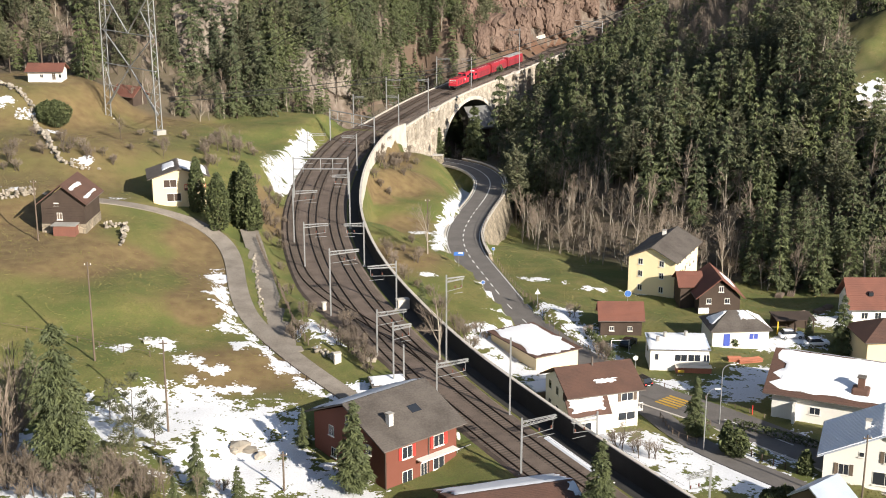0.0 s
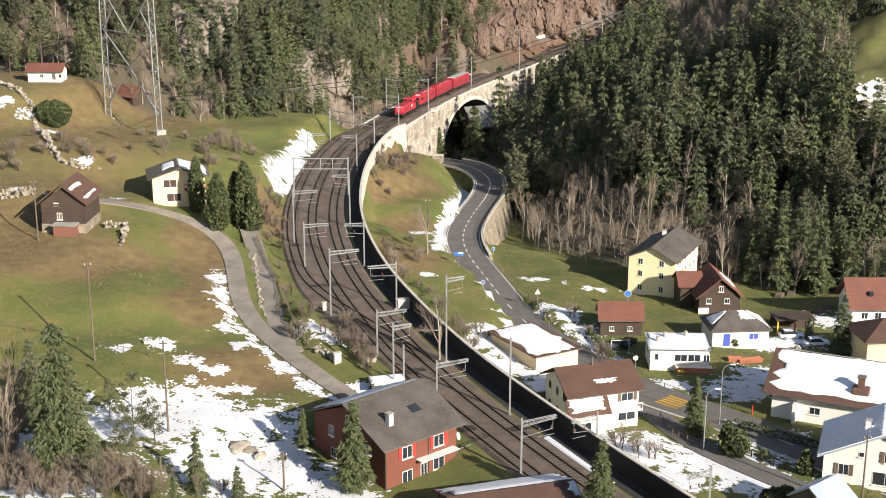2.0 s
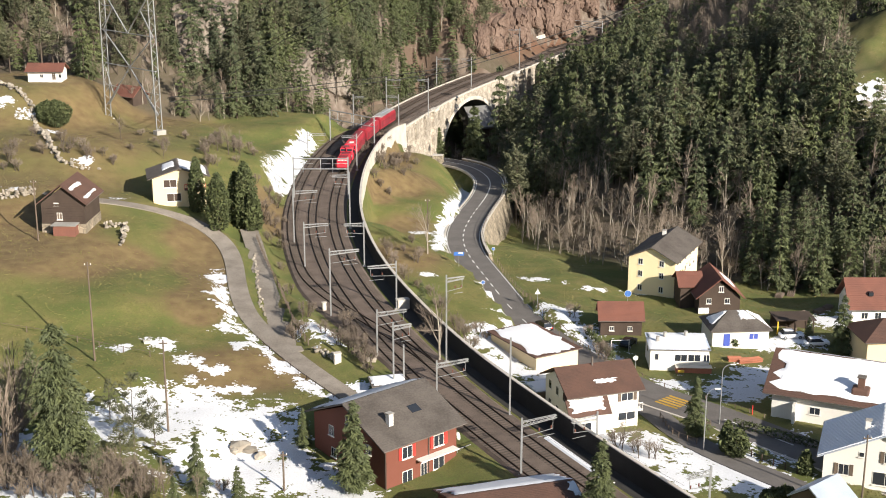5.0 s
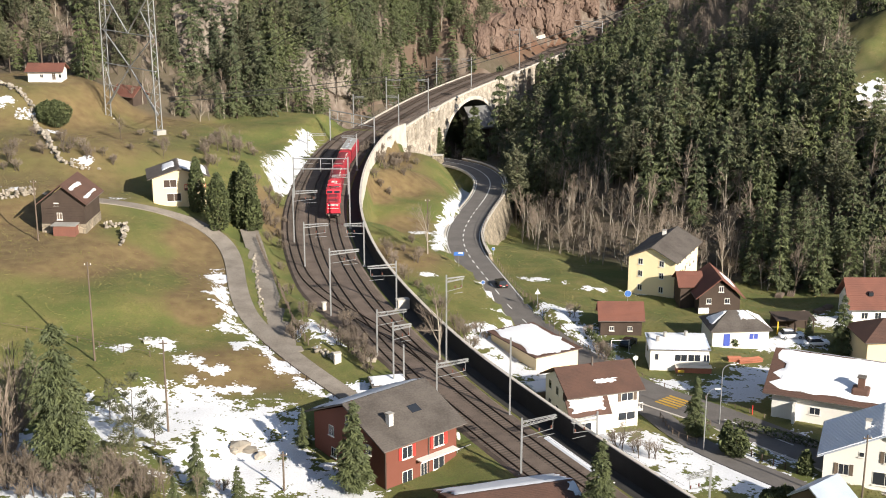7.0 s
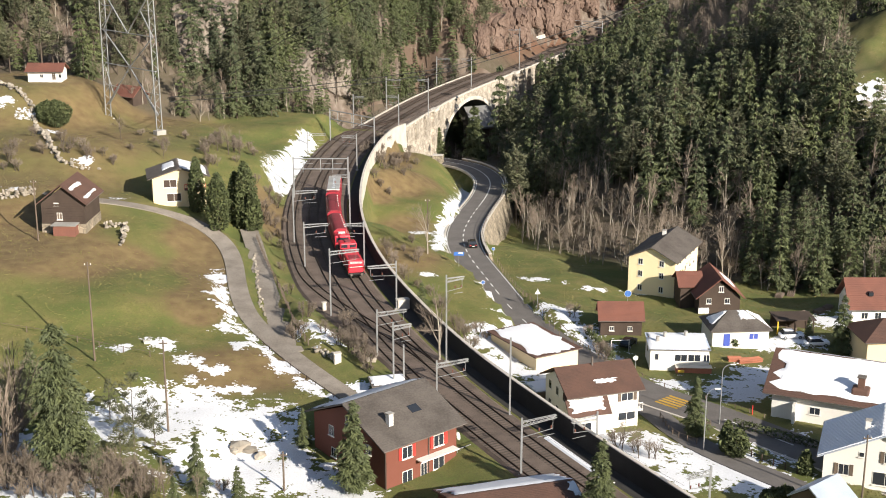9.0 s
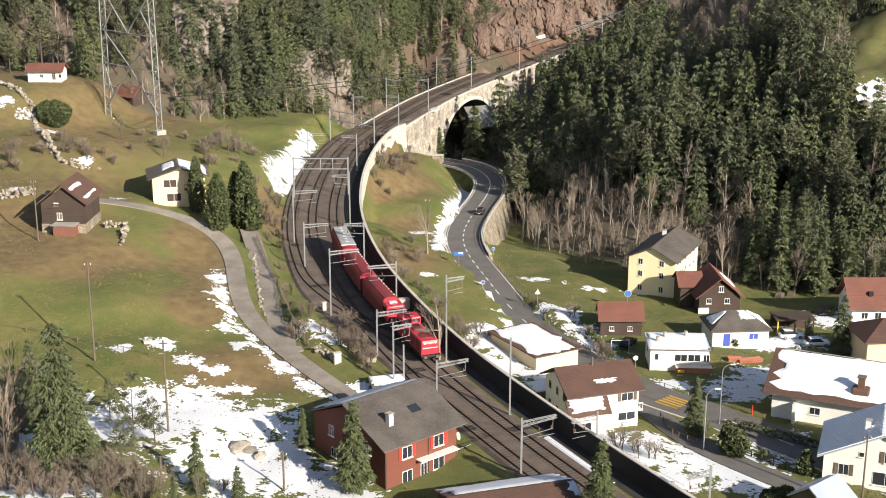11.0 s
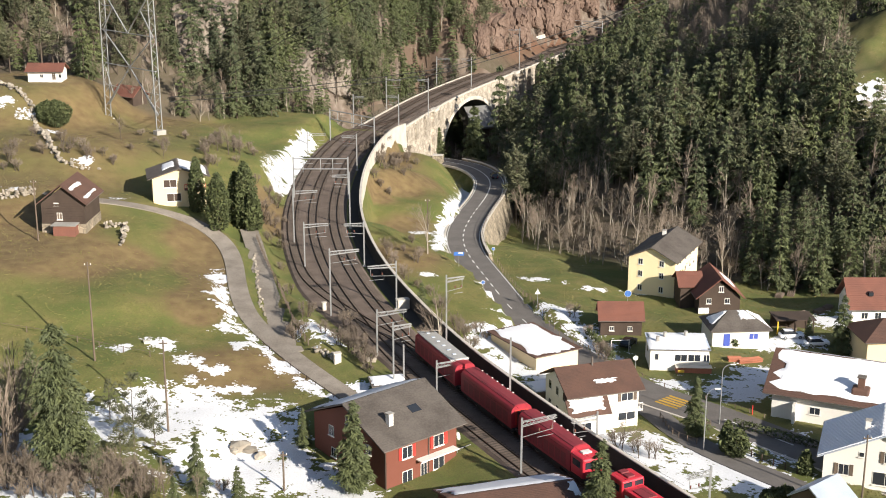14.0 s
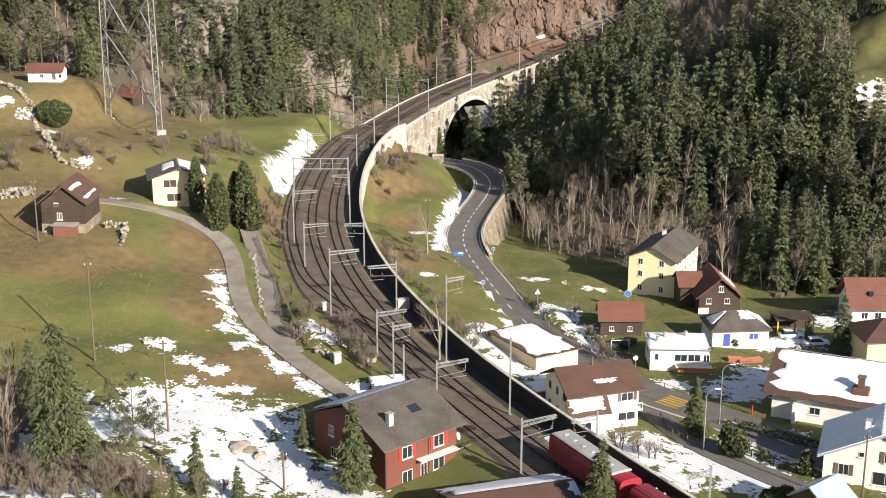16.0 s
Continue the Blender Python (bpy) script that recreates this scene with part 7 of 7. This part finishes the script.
house("garage", "low dark outbuilding with a blue tarpaulin side", "shed", (13.36, 175.33, -7.35), 20, 3.6, 3.4, 2.4, 0.1, M["wood"], M["metalroof"], over=0.3, kind="flat", snow=(("s", 0.05, 0.95, 0.05, 0.95),), base=2)
tarp = part("tarpaulin", bevelled(-1.3, 1.3, -0.08, 0.08, 0.0, 1.5, 0.05), M["bluetarp"])
tarp.matrix_basis = pose(*(13.59, 172.91, -7.44), 0, 0, 10)
tagged(tarp, "pale blue tarpaulin hung beside the outbuilding", "tarpaulin")


def goal(x, y):
    e = empty("football_goal", pose(x, y, lie(x, y), 0, 0, 5), "white metal football goal frame", "goal")
    for s in (-1.5, 1.5):
        part("upright", rod((s, 0, 0), (s, 0, 2), 0.06), M["frame"], e)
    part("crossbar", rod((-1.5, 0, 2), (1.5, 0, 2), 0.06), M["frame"], e)


goal(*(29.29, 206.49))


def parked_car(x, y, rz, mat, label):
    e = empty("parked_car", pose(x, y, lie(x, y), 0, 0, rz), label, "car", "parked cars")
    part("body", bevelled(-2.05, 2.05, -0.86, 0.86, 0.3, 0.92, 0.16), mat, e)
    bm = bmesh.new()
    lo = [bm.verts.new(p) for p in ((-1.8, -0.8, 0.9), (1.0, -0.8, 0.9), (1.0, 0.8, 0.9), (-1.8, 0.8, 0.9))]
    hi = [bm.verts.new(p) for p in ((-1.4, -0.62, 1.45), (0.25, -0.62, 1.45), (0.25, 0.62, 1.45), (-1.4, 0.62, 1.45))]
    for q in range(4):
        bm.faces.new((lo[q], lo[(q + 1) % 4], hi[(q + 1) % 4], hi[q]))
    bm.faces.new(hi)
    bmesh.ops.recalc_face_normals(bm, faces=bm.faces)
    part("cabin_glass", bm, M["glass"], e)
    part("roof", bevelled(-1.4, 0.25, -0.63, 0.63, 1.43, 1.49, 0.025), mat, e)
    for wx in (-1.3, 1.3):
        for wy in (-0.8, 0.8):
            w = part("wheel", rod((wx, wy - 0.1, 0.31), (wx, wy + 0.1, 0.31), 0.31, seg=14), M["black"], e)
            part("rim", rod((wx, wy - 0.11, 0.31), (wx, wy + 0.11, 0.31), 0.19, seg=10), M["steel"], w)


parked_car(*(31.05, 209.18), 60, M["carpaint"], "dark car parked behind the road")
parked_car(*(63.05, 210.77), 5, M["snow"], "parked car covered by snow")
parked_car(*(59.71, 214.56), 5, M["snow"], "parked car half covered by snow")


def pergola(x, y):
    e = empty("carport", pose(x, y, lie(x, y), 0, 0, 2), "dark timber carport with a flat roof", "carport")
    for px in (-3.0, 0.0, 3.2):
        for py in (-2.0, 2.0):
            part("post", box(px - 0.1, px + 0.1, py - 0.1, py + 0.1, -0.5, 2.5), M["yellowbits"] if px < -2 and py < 0 else M["darkwood"], e)
    part("roof", bevelled(-3.4, 3.6, -2.4, 2.4, 2.5, 2.7, 0.05), M["darkwood"], e)
    part("rear_wall", box(-3.2, 3.4, 2.0, 2.12, -0.5, 2.5), M["darkwood"], e)
    part("bench", bevelled(-1.0, 1.0, -0.3, 0.3, 0.0, 0.5, 0.05), M["wood"], e)


pergola(*(60.75, 218.64))
for k, (x, y) in enumerate([(46.94, 200.3), (48.51, 199.95), (50.39, 200.99), (65.53, 229.16), (68.98, 230.51), (71.21, 232.91), (65.68, 246.15), (68.11, 247.07)]):
    e = empty("wood_pile", pose(x, y, lie(x, y), 0, 0, 10 * k), "stacked rust-brown timber in the garden", "wood pile", "wood piles")
    for j in range(8):
        part("log", rod((-1.1, (j % 4) * 0.36 - 0.5, 0.15 + (j // 4) * 0.34), (1.1, (j % 4) * 0.36 - 0.5 + 0.02, 0.15 + (j // 4) * 0.34), 0.18, 0.16, 7), M["brick"] if k < 3 else M["wood"], e)
mk2 = empty("snow_marker", pose(*(44.21, 175.8, -8.69)), "bright red snow marker post", "marker post")
part("stake", rod((0, 0, -0.2), (0, 0, 1.5), 0.07), M["redsign"], mk2)
tb = empty("work_barrier", pose(*(37.2, 193.91, -9.8)), "orange work barrier in the snow", "barrier")
part("board", bevelled(-0.5, 0.5, -0.04, 0.04, 0.5, 0.9, 0.02), M["yellowbits"], tb)
for s in (-0.4, 0.4):
    part("leg", rod((s, 0, 0), (s, 0, 0.6), 0.04), M["darksteel"], tb)

# ------------------------------------------------------------------ tunnel mouth, slabs under and beside the viaduct
portal = empty("tunnel_portal", pose(*(66.43, 552.77, -0.4), 0, 0, math.degrees(math.atan2(TRACK[0][1] - TRACK[6][1], TRACK[0][0] - TRACK[6][0])) - 90), "dark tunnel mouth cut into the rock", "tunnel", kind="structure")
outline = [(-7.5, -1), (-5.2, -1), (-5.2, 3)] + [(5.2 * -math.cos(a * math.pi / 12), 3 + 4.2 * math.sin(a * math.pi / 12)) for a in range(1, 12)] + [(5.2, 3), (5.2, -1), (7.5, -1), (7.5, 9.5), (-7.5, 9.5)]
part("portal_wall", prism(outline, 0, 1.2), M["rock"], portal)
# solid black block standing in for the unlit inside of the tunnel
part("bore_dark_block", box(-5.3, 5.3, 1.2, 24, -1, 8.5), M["black"], portal)
wallb = part("rock_wall", bevelled(-4.6, 4.6, -0.4, 0.4, -1.5, 4.6, 0.08), M["coping"])
wallb.matrix_basis = pose(*(37.25, 510.38, -0.4), 0, 0, 62)
tagged(wallb, "pale concrete retaining panel beside the line", "retaining wall", kind="structure")
slab = part("concrete_chute", bevelled(-4.2, 4.2, -4.6, 4.6, -0.4, 0.4, 0.1), M["darkslab"])
slab.matrix_basis = Matrix.Translation((11.77, 414, -9.72)) @ Matrix.Rotation(radians(25), 4, "Z") @ Matrix.Rotation(radians(38), 4, "X")
tagged(slab, "smooth grey concrete slope seen through the arch", "concrete slope", kind="structure")
for k, (x, y) in enumerate(((-6, 372), (-1, 378), (4, 386), (9, 380), (14, 388), (2, 395), (18, 398), (-8, 384), (24, 372), (20, 380), (28, 384))):
    tree("gorge_spruce", "near" if k % 2 else "bare", k, x, y, 0.75 + 0.3 * rng_.random(), "tree standing in the gorge beneath the viaduct", "gorge trees")


# ------------------------------------------------------------------ rough grass over the meadows
def meadow_tufts(count, seed):
    r = np.random.default_rng(seed)
    y = 118 + 240 * r.random(count * 4) ** 1.4
    x = (r.random(count * 4) * 2 - 1) * (y * 0.35 + 4)
    c = np.clip(np.searchsorted(xs, x) - 1, 0, nx - 2)
    q = np.clip(np.searchsorted(ys, y) - 1, 0, len(ys) - 2)
    at = lambda a: a.reshape(GX.shape)[q, c]
    keep = (at(wood_w) < 0.25) & (at(snow_w) < 0.3) & (at(free) > 0.85) & (np.abs(at(dt)) > 14)
    bank = (at(dt) < -6.4) & (at(dt) > -40) & (np.abs(at(droad)) > 5.5) & (at(wood_w) < 0.25) & (at(snow_w) < 0.3) & (y < 345)
    x, y = x[keep | bank][:count], y[keep | bank][:count]
    z = np.array([lie(a, b) for a, b in zip(x, y)])
    n = len(x)
    v_ = np.zeros((n, 4, 3))
    a = r.random(n) * 6.283
    w, h = 0.04 + 0.07 * r.random(n), 0.05 + 0.10 * r.random(n) ** 2
    base = np.stack([x, y, z - 0.03], 1)
    v_[:, 0] = base + np.stack([np.cos(a) * w, np.sin(a) * w, 0 * a], 1)
    v_[:, 1] = base - np.stack([np.cos(a) * w, np.sin(a) * w, 0 * a], 1)
    v_[:, 2] = base + np.stack([-np.cos(a) * w * 1.3 + r.normal(0, 0.05, n), -np.sin(a) * w * 1.3, h], 1)
    v_[:, 3] = base + np.stack([np.cos(a) * w * 1.3, np.sin(a) * w * 1.3 + r.normal(0, 0.05, n), h * 1.1], 1)
    f_ = np.arange(n * 4).reshape(n, 4)
    return tagged(raw("grass", v_.reshape(-1, 3), f_, M["tuft"]), "short dry winter grass tufts over the meadow", "grass", kind="stuff")


meadow_tufts(70000, 3)
for k, (x, y) in enumerate([(-10.75, 392.18), (-7.41, 403.1), (-3.85, 409.1), (1.07, 418.72), (5.68, 430.25), (10.18, 442.84), (16.21, 453.88), (-13.57, 385.68), (-16.64, 379.77), (-19.63, 374.28), (-9.31, 403.73), (-5.62, 411.69), (-0.72, 422.33), (3.88, 435.08), (-14.78, 387.52), (-18.32, 381.54), (-21.61, 375.67), (-22.98, 371.06), (23.2, 470.88), (8.33, 445.81)]):
    tree("trackside_spruce" if k % 3 else "trackside_tree", "spruce" if k % 3 else "bare", k, x, y, 0.45 + 0.35 * rng_.random(), "small tree on the rocky bank above the line", "bank trees")
for k, (x, y) in enumerate([(14.66, 454.19), (18.91, 463.87), (25.67, 480.23), (30.33, 489.93), (11.61, 447.65), (6.68, 435.86), (2.89, 423.99), (-2.47, 412.47), (-6.72, 402.43), (-12.33, 388.45), (22.32, 473.97), (35.69, 507.6)]):
    tree("bare_shrub", "bush", k, x, y, 0.8 + 0.7 * rng_.random(), "leafless brown shrub on the rocky bank", "shrubs")
def motions():
    """What moves: the train and the car."""
    for ob, rows in CARS:
        walk(ob, rows)


motions()
